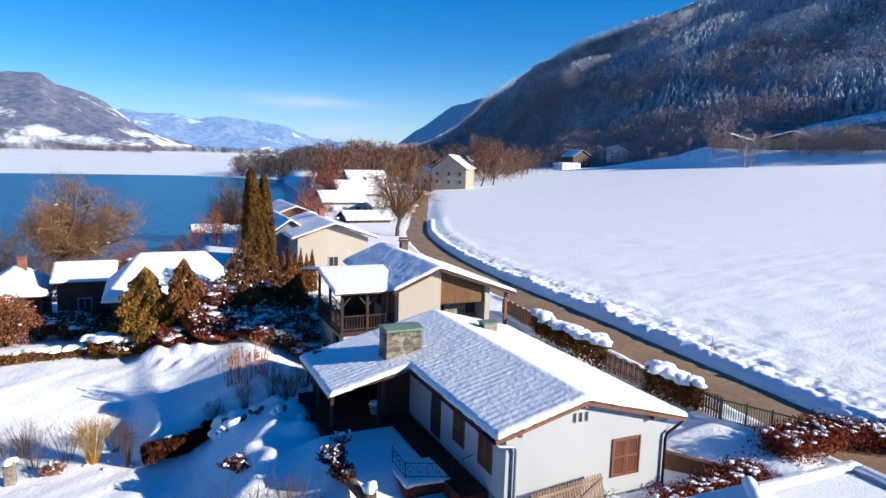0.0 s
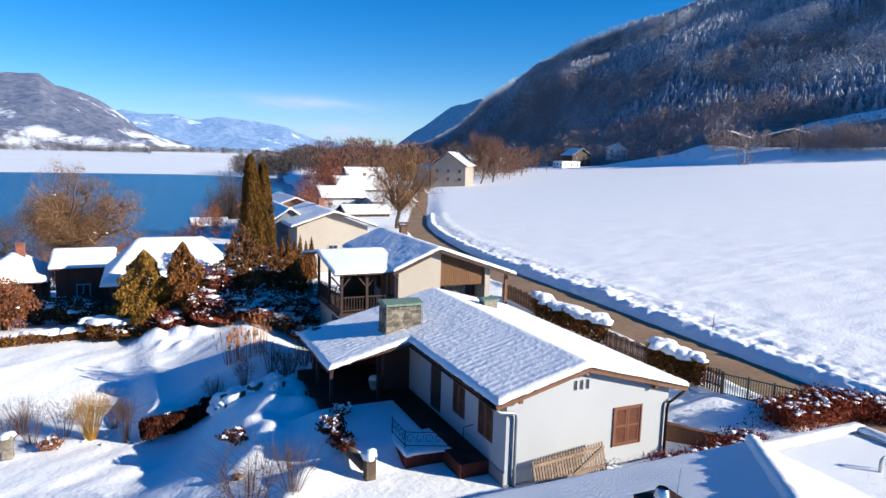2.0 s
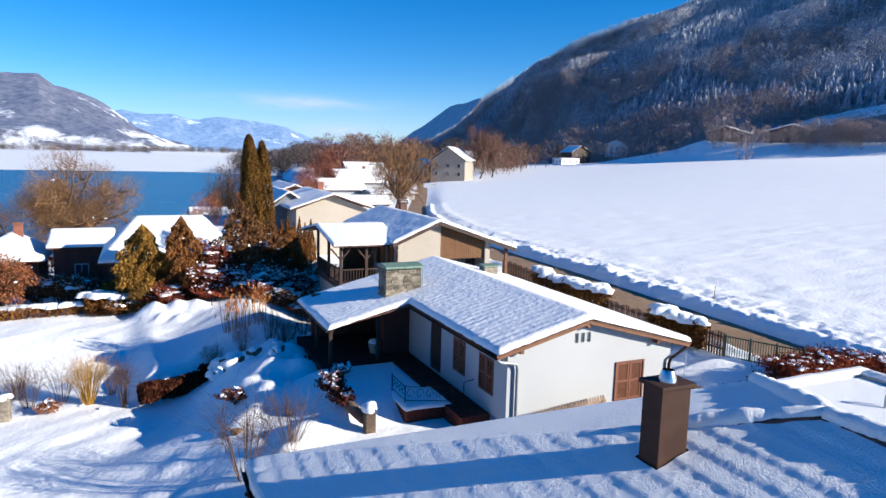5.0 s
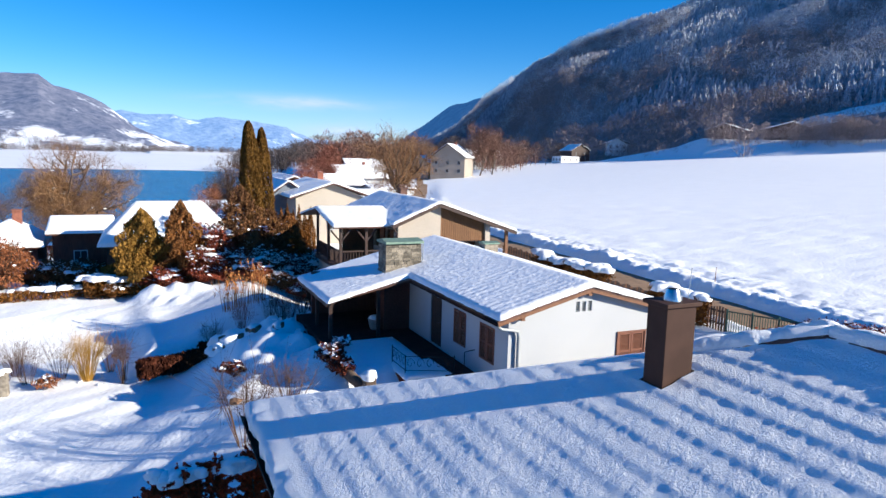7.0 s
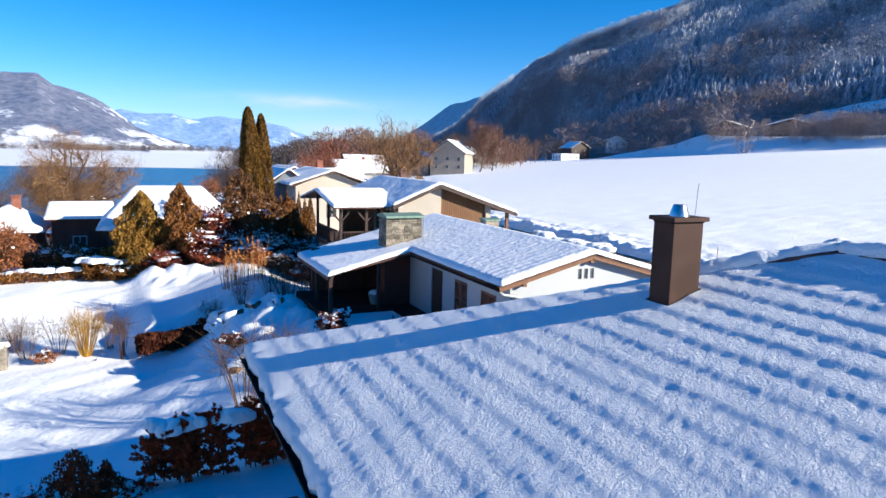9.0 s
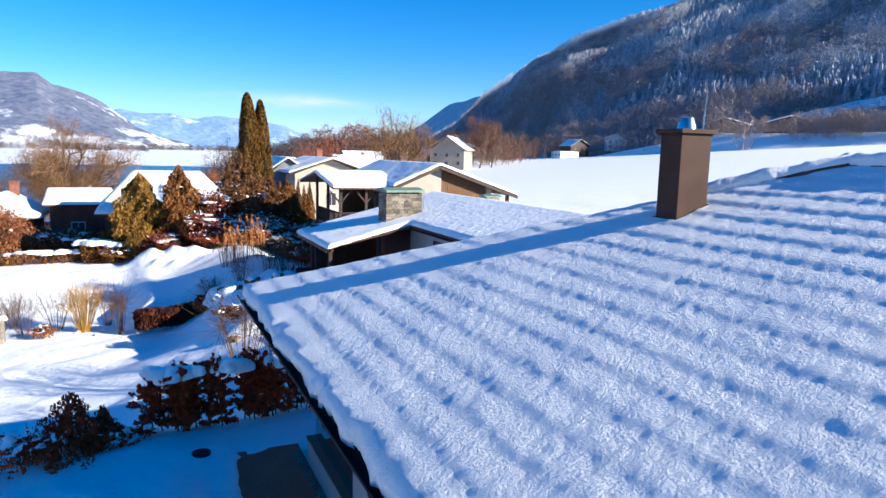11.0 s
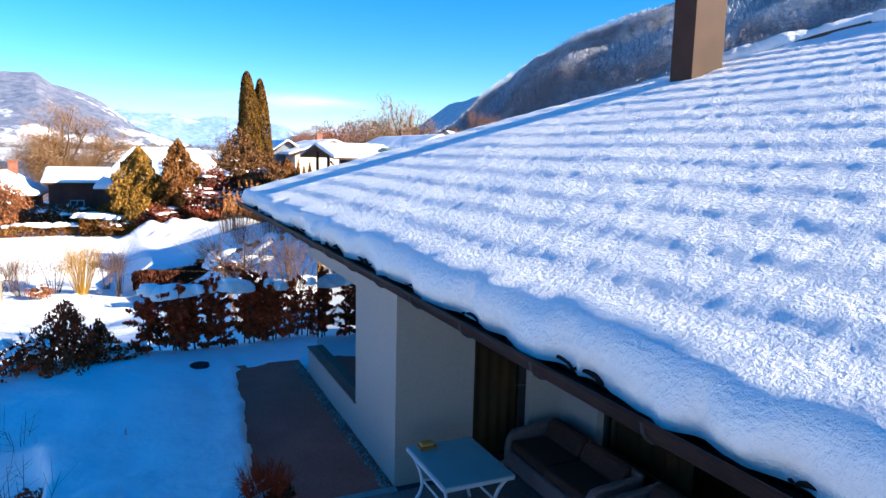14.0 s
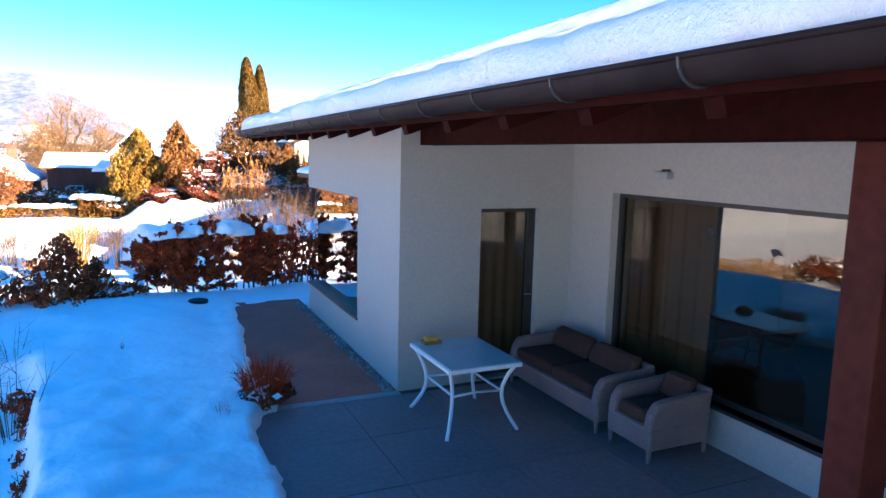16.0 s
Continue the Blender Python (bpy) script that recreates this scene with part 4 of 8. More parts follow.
tube(bm, [(17.2, 9.9, 2.8), (17.2, 9.9, 3.2)] + [(17.2 + 0.13 - 0.13 * math.cos(a), 9.9, 3.2 + 0.13 * math.sin(a)) for a in np.linspace(0.3, math.pi, 7)] + [(17.46, 9.9, 3.1)], 0.04, 8)
part("vent_pipe", bm, M_GREYMETAL, wing, "bent grey vent pipe", flat=False)

# lamp on the wall
lamp = thing("wall_lamp", "small grey metal wall lamp on the white wall", "lamp", at=(WALL_C, 5.32, 2.57))
bm = bmesh.new()
box(bm, -0.09, -0.002, -0.09, 0.09, -0.045, 0.03)
part("housing", bm, M_GREYMETAL, lamp, bevel=0.008)
bm = bmesh.new()
box(bm, -0.05, -0.002, -0.05, 0.03, 0.03, 0.055)
part("bracket", bm, M_DARKFRAME, lamp)

# plain dark stickers on the glass
M_STICKER = material("dark_film", (0.02, 0.015, 0.02), (0.03, 0.025, 0.03), 0.6, bump=0.0)
for sy, sz, s in ((5.75, 2.02, 0.035), (4.78, 2.03, 0.075), (4.05, 1.93, 0.07)):
    bm = bmesh.new()
    extrude(bm, [(sy - s, sz - 0.3 * s), (sy - 0.2 * s, sz - 0.15 * s), (sy + 0.4 * s, sz - 0.6 * s), (sy + s, sz + 0.3 * s), (sy + 0.3 * s, sz + 0.5 * s), (sy - 0.3 * s, sz + 0.35 * s)], 0, WALL_C + 0.128, WALL_C + 0.131)
    tagged(part("window_sticker", bm, M_STICKER), "plain dark sticker on the terrace window", "sticker", "window stickers")

# curtain inside
bm = bmesh.new()
pts = []
for i in range(41):
    yy = 4.85 + i * 0.03
    pts.append((5.53 + 0.03 * math.sin(i * 0.9), yy))
for (xa, ya), (xb, yb) in zip(pts, pts[1:]):
    bm.faces.new([bm.verts.new(p) for p in ((xa, ya, 0.05), (xb, yb, 0.05), (xb, yb, 2.55), (xa, ya, 2.55))])
tagged(part("curtain", bm, material("brown_curtain", (0.14, 0.095, 0.065), (0.20, 0.14, 0.095), 0.9, grain=20, blotch=2, bump=0.1), None, flat=False), "brown curtain hanging behind the terrace window", "curtain")

bm = bmesh.new()
for i in range(24):
    xa, xb = 4.015 + i * 0.0325, 4.015 + (i + 1) * 0.0325
    ya, yb = WALL_B + 0.225 + 0.012 * math.sin(i * 1.3), WALL_B + 0.225 + 0.012 * math.sin((i + 1) * 1.3)
    bm.faces.new([bm.verts.new(p) for p in ((xa, ya, 0.05), (xb, yb, 0.05), (xb, yb, 2.3), (xa, ya, 2.3))])
tagged(part("curtain", bm, material("taupe_net_curtain", (0.26, 0.215, 0.185), (0.34, 0.29, 0.25), 0.9, grain=20, blotch=2, bump=0.1), None, flat=False), "thin taupe curtain hanging behind the glazed terrace door", "curtain")

# ------------- terrace
M_SLAB = material("grey_paving", (0.17, 0.125, 0.125), (0.24, 0.185, 0.185), 0.6, grain=18, blotch=1.2, bump=0.2, depth=0.004, each=0.06)
M_PATH = material("brown_washed_concrete", (0.35, 0.086, 0.050), (0.50, 0.135, 0.082), 0.8, grain=30, blotch=1.5, bump=0.3, depth=0.006)
M_BED = material("joint_mortar", (0.05, 0.05, 0.055), (0.08, 0.08, 0.085), 0.95, grain=20, blotch=2)
bm = bmesh.new()
box(bm, 1.14, WALL_C, -6.5, WALL_B, -0.2, -0.012)
tagged(part("terrace", bm, M_BED), "covered terrace paved with grey slabs", "terrace", kind="structure")
bm = bmesh.new()
box(bm, 1.28, WALL_A, WALL_B, 12.25, -0.2, -0.006)
tagged(part("path", bm, M_PATH), "brown washed-concrete path along the white wall", "path", kind="structure")
bm = bmesh.new()
box(bm, 1.5, WALL_A, WALL_B - 0.12, WALL_B - 0.01, -0.1, 0.004)
tagged(part("edging", bm, material("pale_edging_stone", (0.25, 0.26, 0.27), (0.36, 0.37, 0.38), 0.8, grain=15, blotch=1)), "pale edging stones between path and terrace", "edging", kind="structure")
rng = random.Random(8)
bm = bmesh.new()
for i in range(620):
    x, y, r = rng.uniform(2.82, 2.97), rng.uniform(WALL_B + 0.02, 11.9), rng.uniform(0.012, 0.028)
    m = pose(x, y, 0.0, rng.uniform(0, 180), rng.uniform(0, 180), rng.uniform(0, 180)) @ Matrix.Diagonal((r, r * 0.8, r * 0.6, 1))
    v = [bm.verts.new(m @ Vector(p)) for p in ((1, 0, 0), (-1, 0, 0), (0, 1, 0), (0, -1, 0), (0, 0, 1), (0, 0, -1))]
    for f in ((0, 2, 4), (2, 1, 4), (1, 3, 4), (3, 0, 4), (2, 0, 5), (1, 2, 5), (3, 1, 5), (0, 3, 5)):
        bm.faces.new([v[k] for k in f])
tagged(part("gravel", bm, material("grey_pebbles", (0.16, 0.15, 0.15), (0.34, 0.33, 0.32), 0.85, grain=4, blotch=1, bump=0.0, isle=0.35)), "strip of grey pebbles against the house wall", "gravel", kind="stuff")

# ---------------------------------------------------------------- terrace furniture
M_WHITEMETAL = material("white_lacquered_steel", (0.62, 0.66, 0.70), (0.7, 0.73, 0.76), 0.4, grain=10, blotch=2, bump=0.02)
M_TABLEGLASS = material("frosted_blue_glass", (0.22, 0.43, 0.48), (0.28, 0.50, 0.55), 0.22, grain=3, blotch=1, bump=0.02)
M_RATTAN = material("grey_rattan", (0.13, 0.090, 0.088), (0.23, 0.165, 0.160), 0.75, grain=60, blotch=2, bump=0.9, depth=0.006)
M_CUSHION = material("dark_brown_cushion", (0.040, 0.015, 0.010), (0.068, 0.028, 0.020), 0.9, grain=40, blotch=2, bump=0.4, depth=0.004)

tb = thing("table", "white steel garden table with a frosted blue glass top", "table", at=(3.32, 5.95, 0))
bm = bmesh.new()
box(bm, -0.385, 0.385, -0.50, 0.50, 0.705, 0.717)
part("tabletop", bm, M_TABLEGLASS, tb, "frosted blue glass top", bevel=0.004)
bm = bmesh.new()
for a, b in (((-0.385, -0.5), (0.385, -0.5)), ((0.385, -0.5), (0.385, 0.5)), ((0.385, 0.5), (-0.385, 0.5)), ((-0.385, 0.5), (-0.385, -0.5))):
    beam(bm, (*a, 0.687), (*b, 0.687), 0.03, 0.035)
part("table_frame", bm, M_WHITEMETAL, tb)
for sx in (-1, 1):
    for sy in (-1, 1):
        bm = bmesh.new()
        pts = []
        for k in range(9):
            u = k / 8
            pts.append((sx * (0.36 - 0.10 * math.sin(u * math.pi) + 0.03 * u), sy * (0.44 - 0.13 * math.sin(u * math.pi) + 0.03 * u), 0.672 * (1 - u)))
        tube(bm, pts, [0.02] * 9, 8)
        part("leg", bm, M_WHITEMETAL, tb, flat=False)
for sy in (-1, 1):
    bm = bmesh.new()
    tube(bm, [(-0.27, sy * 0.33, 0.38), (0, sy * 0.29, 0.38), (0.27, sy * 0.33, 0.38)], 0.013, 6)
    part("stretcher", bm, M_WHITEMETAL, tb, flat=False)
for sx in (-1, 1):
    bm = bmesh.new()
    tube(bm, [(sx * 0.265, -0.32, 0.38), (sx * 0.265, 0.32, 0.38)], 0.013, 6)
    part("stretcher", bm, M_WHITEMETAL, tb, flat=False)
bx = thing("box", "yellow and brown cardboard box on the glass table", "box", at=(3.12, 6.34, 0.717))
bm = bmesh.new()
box(bm, -0.10, 0.10, -0.06, 0.06, 0, 0.035)
part("tray", bm, material("brown_card", (0.16, 0.08, 0.03), (0.24, 0.13, 0.05), 0.8, grain=20, blotch=4), bx, bevel=0.004)
bm = bmesh.new()
box(bm, -0.075, 0.065, -0.045, 0.045, 0.035, 0.075)
part("lid", bm, material("yellow_card", (0.42, 0.24, 0.04), (0.55, 0.34, 0.08), 0.7, grain=20, blotch=4), bx, "yellow lid", bevel=0.006)


def seat(name, label, width, at, group=""):
    """A rattan seat facing -x, width along y, its front right foot at the origin."""
    s = thing(name, label, "sofa" if width > 1 else "armchair", group, at=at)
    D = 0.72
    for k, (x, y) in enumerate(((0.03, 0.03), (0.03, width - 0.03), (D - 0.03, 0.03), (D - 0.03, width - 0.03))):
        bm = bmesh.new()
        tube(bm, [(x, y, 0), (x, y, 0.13)], [0.018, 0.026], 8)
        part("leg", bm, M_RATTAN, s)
    bm = bmesh.new()
    box(bm, 0.0, D, 0.0, width, 0.11, 0.33)
    part("seat_frame", bm, M_RATTAN, s, "woven grey rattan", bevel=0.03)
    for y0 in (0.0, width - 0.10):
        bm = bmesh.new()
        prof = [(-0.01, 0.3), (0.02, 0.46), (0.09, 0.55), (0.2, 0.57), (D, 0.60), (D, 0.3)]
        extrude(bm, prof, 1, y0, y0 + 0.10)
        part("armrest", bm, M_RATTAN, s, bevel=0.03)
    bm = bmesh.new()
    extrude(bm, [(D - 0.1, 0.30), (D, 0.30), (D + 0.04, 0.62), (D - 0.04, 0.63)], 1, 0.02, width - 0.02)
    part("backrest", bm, M_RATTAN, s, bevel=0.03)
    n = max(1, round(width / 0.75))
    for k in range(n):
        a, b = 0.11 + k * (width - 0.22) / n, 0.11 + (k + 1) * (width - 0.22) / n
        bm = bmesh.new()
        box(bm, 0.02, D - 0.1, a + 0.005, b - 0.005, 0.33, 0.46)
        part("seat_cushion", bm, M_CUSHION, s, "dark brown cushion", bevel=0.045)
        bm = bmesh.new()
        extrude(bm, [(D - 0.24, 0.46), (D - 0.1, 0.46), (D - 0.03, 0.69), (D - 0.15, 0.67)], 1, a + 0.01, b - 0.01)
        part("back_cushion", bm, M_CUSHION, s, "dark brown cushion", bevel=0.05)
    return s


seat("sofa", "grey rattan garden sofa with dark brown cushions", 1.72, (4.36, 5.08, 0))
seat("armchair", "grey rattan armchair with a dark brown cushion", 0.60, (4.40, 4.36, 0))

cover = thing("manhole_cover", "round dark manhole cover in the snowy lawn", "manhole cover", at=(1.21, 12.33, 0.03))
bm = bmesh.new()
tube(bm, [(0, 0, -0.1), (0, 0, 0.04), (0, 0, 0.05)], [0.17, 0.17, 0.15], 20)
part("lid", bm, M_IRON, cover)

# ---------------------------------------------------------------- white house with the stone chimney
H1_RX, H1_RZ = 14.1, 3.60


def one_roof(x, y):
    return np.minimum(H1_RZ - 0.257 * (H1_RX - x), H1_RZ - 0.27 * (x - H1_RX))


one = thing("house", "low white house with a snowy gable roof and stone chimney", "house")
bm = bmesh.new()
E = 0.05
slab(bm, [(10.6, 17.9, one_roof(10.6, 0)), (H1_RX, 17.9, H1_RZ), (H1_RX, 31.4, H1_RZ), (10.6, 31.4, one_roof(10.6, 0))], 0.09)
slab(bm, [(H1_RX, 17.9, H1_RZ), (18.62, 17.9, one_roof(18.62, 0)), (18.62, 31.4, one_roof(18.62, 0)), (H1_RX, 31.4, H1_RZ)], 0.09)
slab(bm, [(7.1, 26.0, one_roof(7.1, 0)), (10.6, 25.4, one_roof(10.6, 0)), (10.6, 31.4, one_roof(10.6, 0)), (7.1, 31.4, one_roof(7.1, 0))], 0.09)
part("roof", bm, M_TILE, one, "brown tiled roof under snow")


def one_ripple(x, y):
    rib = np.sin(2 * math.pi * (y + 0.05 * bumps(x, y, 1.2, 81)) / 0.36)
    return smooth((H1_RX - x) / 0.7) * (0.013 * rib * (0.7 + 0.6 * bumps(x, y, 1.1, 82)) + 0.008 * bumps(x * 0.5, y, 0.3, 83) + 0.0015 * np.sin(2 * math.pi * x / 0.34))


def one_hole(x, y):
    return (x > 9.95) & (x < 11.66) & (y > 26.95) & (y < 28.0)


snow_cap(10.55, 18.64, 17.88, 31.42, one_roof, 0.17, one, 0.1, one_ripple, 80, 0.16, 0.04, one_hole, mat=M_SNOW)
snow_cap(7.06, 10.9, 25.7, 31.42, one_roof, 0.17, one, 0.1, one_ripple, 84, 0.16, 0.04, one_hole, mat=M_SNOW)
# walls
bm = bmesh.new()
wall_with_holes(bm, 1, 18.2, 0.3, 11.1, 18.0, -0.9, lambda x: float(one_roof(x, 0)) - 0.1, [(15.56, 16.71, 0.415, 1.78), (13.70, 13.86, 2.68, 3.03), (13.95, 14.11, 2.68, 3.03), (14.20, 14.36, 2.68, 3.03), (H1_RX, H1_RX + 0.001, 3.2, 3.201)])
part("wall", bm, M_WHITE, one)
bm = bmesh.new()
wall_with_holes(bm, 0, 11.1, 0.3, 18.5, 31.0, -0.9, 2.75, [(19.1, 20.2, 0.80, 2.06), (21.3, 22.35, 0.81, 2.1), (23.5, 24.6, 0.2, 2.18)])
part("wall", bm, M_WHITE, one)
bm = bmesh.new()
box(bm, 17.7, 18.0, 18.5, 31.0, -0.9, 2.45)
part("wall", bm, M_WHITE, one)
bm = bmesh.new()
box(bm, 11.4, 17.7, 30.7, 31.0, -0.9, 2.7)
part("wall", bm, M_WHITE, one)
bm = bmesh.new()
box(bm, 11.06, 11.1, 18.2, 25.2, -0.9, 0.12), box(bm, 11.06, 18.0, 18.16, 18.2, -0.9, -0.3)
part("plinth", bm, material("grey_plinth", (0.2, 0.2, 0.21), (0.3, 0.3, 0.31), 0.9, grain=20, blotch=1), one)
for x in (13.78, 14.03, 14.28):
    bm = bmesh.new()
    box(bm, x - 0.08, x + 0.08, 18.32, 18.36, 2.68, 3.03)
    for k in range(4):
        box(bm, x - 0.08, x + 0.08, 18.24, 18.31, 2.70 + k * 0.085, 2.72 + k * 0.085)
    part("vent", bm, M_GREYMETAL, one)
shutter(one, 1, 18.23, 15.56, 16.71, 0.415, 1.78, -1, M_SHUTTER)
bm = bmesh.new()
for b in ((15.50, 15.56, 0.37, 1.83), (16.71, 16.77, 0.37, 1.83), (15.56, 16.71, 1.78, 1.83), (15.56, 16.71, 0.37, 0.415)):
    box(bm, b[0], b[1], 18.15, 18.22, b[2], b[3])
part("window_frame", bm, M_SHUTTER, one)
for a, b in ((19.1, 20.2), (21.3, 22.35)):
    shutter(one, 0, 11.13, a, b, 0.80, 2.08, -1, M_SHUTTER)
dd = new("door")
dd.parent = one
bm = bmesh.new()
box(bm, 11.14, 11.2, 23.5, 24.6, 0.2, 2.18)
for k in range(3):
    box(bm, 11.12, 11.14, 23.62, 24.48, 0.35 + k * 0.6, 0.85 + k * 0.6)
part("door_leaf", bm, M_DARKWOOD, dd, "dark stained panelled door")
bm = bmesh.new()
tube(bm, [(11.12, 23.66, 1.2), (11.06, 23.66, 1.2), (11.06, 23.8, 1.2)], 0.012, 6)
part("handle", bm, M_STEEL, dd)
# verge boards, purlin ends, eaves boards
bm = bmesh.new()
for xa, xb in ((10.55, H1_RX), (18.66, H1_RX)):
    beam(bm, (xa, 17.93, float(one_roof(xa, 0)) - 0.12), (xb, 17.93, H1_RZ - 0.12), 0.04, 0.17)
part("verge_board", bm, M_WOOD, one, "brown wooden verge board")
for xa in (11.5, H1_RX, 17.2):
    bm = bmesh.new()
    z = float(one_roof(xa, 0)) - 0.25
    box(bm, xa - 0.07, xa + 0.07, 17.96, 18.2, z - 0.09, z + 0.09)
    part("purlin_end", bm, M_WOOD, one)
bm = bmesh.new()
box(bm, 10.58, 10.62, 17.95, 25.4, 2.50, 2.66), box(bm, 7.08, 7.12, 26.0, 31.4, 1.60, 1.78)
part("fascia", bm, M_DARKWOOD, one)
bm = bmesh.new()
slab(bm, [(10.6, 18.0, 2.56), (11.1, 18.0, 2.68), (11.1, 31.2, 2.68), (10.6, 31.2, 2.56)], 0.03)
slab(bm, [(18.0, 18.0, 2.44), (18.6, 18.0, 2.28), (18.6, 31.2, 2.28), (18.0, 31.2, 2.44)], 0.03)
slab(bm, [(10.62, 17.96, 2.58), (H1_RX, 17.96, 3.48), (H1_RX, 18.2, 3.48), (10.62, 18.2, 2.58)], 0.03)
slab(bm, [(H1_RX, 17.96, 3.48), (18.58, 17.96, 2.27), (18.58, 18.2, 2.27), (H1_RX, 18.2, 3.48)], 0.03)
part("soffit", bm, M_WOOD, one)
for pts in ([(10.5, 18.05, 2.52), (10.75, 18.02, 2.36), (11.2, 18.05, 2.28), (11.38, 18.08, 2.22), (11.42, 18.1, 2.05), (11.42, 18.1, -0.6)], [(18.7, 18.05, 2.22), (18.5, 18.03, 2.08), (18.1, 18.05, 1.86), (17.92, 18.08, 1.76), (17.88, 18.1, 1.55), (17.88, 18.1, -0.6)]):
    bm = bmesh.new()
    tube(bm, pts, 0.055, 10)
    part("downpipe", bm, M_GREYMETAL if pts[0][0] < 12 else M_GUTTER, one, flat=False)
for x, z in ((10.52, 2.56), (18.70, 2.29)):
    bm = bmesh.new()
    tube(bm, [(x, 17.95, z), (x, 31.3, z)], 0.065, 8)
    part("gutter", bm, M_GUTTER, one, flat=False)
# stone chimney with a sheet roof, small chimney
sc = new("chimney")
sc.parent = one
tagged(sc, "broad chimney of layered stone with green copper cap")
bm = bmesh.new()
box(bm, 9.97, 11.6, 27.0, 27.95, 2.2, 3.93)
part("chimney_core", bm, M_BED, sc)
rng = random.Random(12)
def course_stones(bm, face, a0, a1, z0, z1):
    z = z0
    while z < z1 - 0.03:
        h = min(rng.uniform(0.07, 0.14), z1 - z)
        a = a0
        while a < a1 - 0.02:
            w = min(rng.uniform(0.14, 0.42), a1 - a)
            if a1 - (a + w) < 0.1:
                w = a1 - a
            p = 0.02 + rng.uniform(0, 0.025)
            g = 0.006
            if face == "s":
                box(bm, a + g, a + w - g, 27.0 - p, 27.005, z + g, z + h - g)
            else:
                box(bm, 9.97 - p, 9.975, a + g, a + w - g, z + g, z + h - g)
            a += w
        z += h
bm = bmesh.new()
course_stones(bm, "s", 9.95, 11.62, 2.45, 3.93)
course_stones(bm, "w", 27.0, 27.95, 2.45, 3.93)
tagged(part("stonework", bm, material("layered_gneiss", (0.11, 0.095, 0.07), (0.27, 0.23, 0.17), 0.9, grain=9, blotch=2, bump=0.6, depth=0.02, isle=0.45), sc), kind="stuff")
bm = bmesh.new()
extrude(bm, [(26.85, 3.96), (28.1, 3.96), (28.1, 4.06), (27.5, 4.16), (26.85, 4.06)], 0, 9.9, 11.68)
part("chimney_cap", bm, M_COPPERGREEN, sc, "green weathered copper cap", bevel=0.01)
bm = bmesh.new()
tube(bm, [(11.72, 27.1, 2.9), (11.75, 27.1, 3.95), (11.66, 27.2, 4.1)], 0.02, 6)
part("flashing_strip", bm, M_GREYMETAL, sc)
s2 = new("chimney")
s2.parent = one
bm = bmesh.new()
box(bm, 15.35, 16.05, 28.0, 28.6, 3.0, 3.66)
part("chimney_shaft", bm, M_STONE, s2, "small rendered chimney")
bm = bmesh.new()
extrude(bm, [(27.92, 3.66), (28.68, 3.66), (28.68, 3.71), (28.3, 3.78), (27.92, 3.71)], 0, 15.28, 16.12)
part("chimney_cap", bm, M_COPPERGREEN, s2)
# porch: dark timber wall, posts and floor
bm = bmesh.new()
box(bm, 7.6, 11.1, 30.8, 31.0, -0.6, 2.2)
M_PORCH = material("dark_red_brown_boards", (0.085, 0.028, 0.019), (0.16, 0.056, 0.038), 0.8, grain=12, blotch=1.0, bump=0.3, depth=0.005, each=0.15)
pw = part("porch_wall", bm, M_PORCH, one, "dark stained boarded porch wall")
for k in range(22):
    bm = bmesh.new()
    box(bm, 7.6 + k * 0.159, 7.745 + k * 0.159, 30.77, 30.8, -0.6, 2.2)
    part("board", bm, M_PORCH, pw)
bm = bmesh.new()
box(bm, 9.9, 11.1, 27.0, 27.9, 0.1, 2.3)
part("chimney_breast", bm, M_PORCH, one)
for x, y in ((7.35, 26.4), (7.35, 28.7), (9.3, 26.0)):
    bm = bmesh.new()
    box(bm, x - 0.07, x + 0.07, y - 0.07, y + 0.07, -0.4, float(one_roof(x, 0)) - 0.1)
    part("porch_post", bm, M_DARKWOOD, one)
bm = bmesh.new()
beam(bm, (7.35, 26.1, 1.70), (7.35, 31.0, 1.70), 0.12, 0.16)
part("porch_beam", bm, M_DARKWOOD, one)

# terrace of the white house
M_BRICKPAVE = material("dark_red_clinker_paving", (0.060, 0.020, 0.016), (0.12, 0.040, 0.030), 0.95, grain=10, blotch=1.5, bump=0.3, depth=0.008, spec=0.1)
bm = bmesh.new()
box(bm, 6.9, 11.06, 25.75, 31, -0.8, 0.16)
box(bm, 9.95, 11.06, 19.2, 25.75, -0.8, 0.16)
box(bm, 8.5, 9.95, 20.6, 22.3, -0.8, 0.12)
tagged(part("terrace", bm, M_BRICKPAVE), "dark clinker-paved terrace under the porch roof", "terrace", kind="structure")
deck = thing("terrace_snow", "untrodden snow lying on the terrace of the white house", "snow")
snow_cap(8.5, 10.2, 20.55, 22.4, lambda x, y: 0.0 * x + 0.1, 0.16, deck, 0.3, None, 132, 0.25, 0.05, mat=M_SNOW, name="snow_sheet")
rail = thing("railing", "wrought-iron scroll railing on the snowy terrace edge", "railing")
A, B, C3 = (8.62, 22.35), (8.62, 21.0), (10.2, 20.35)
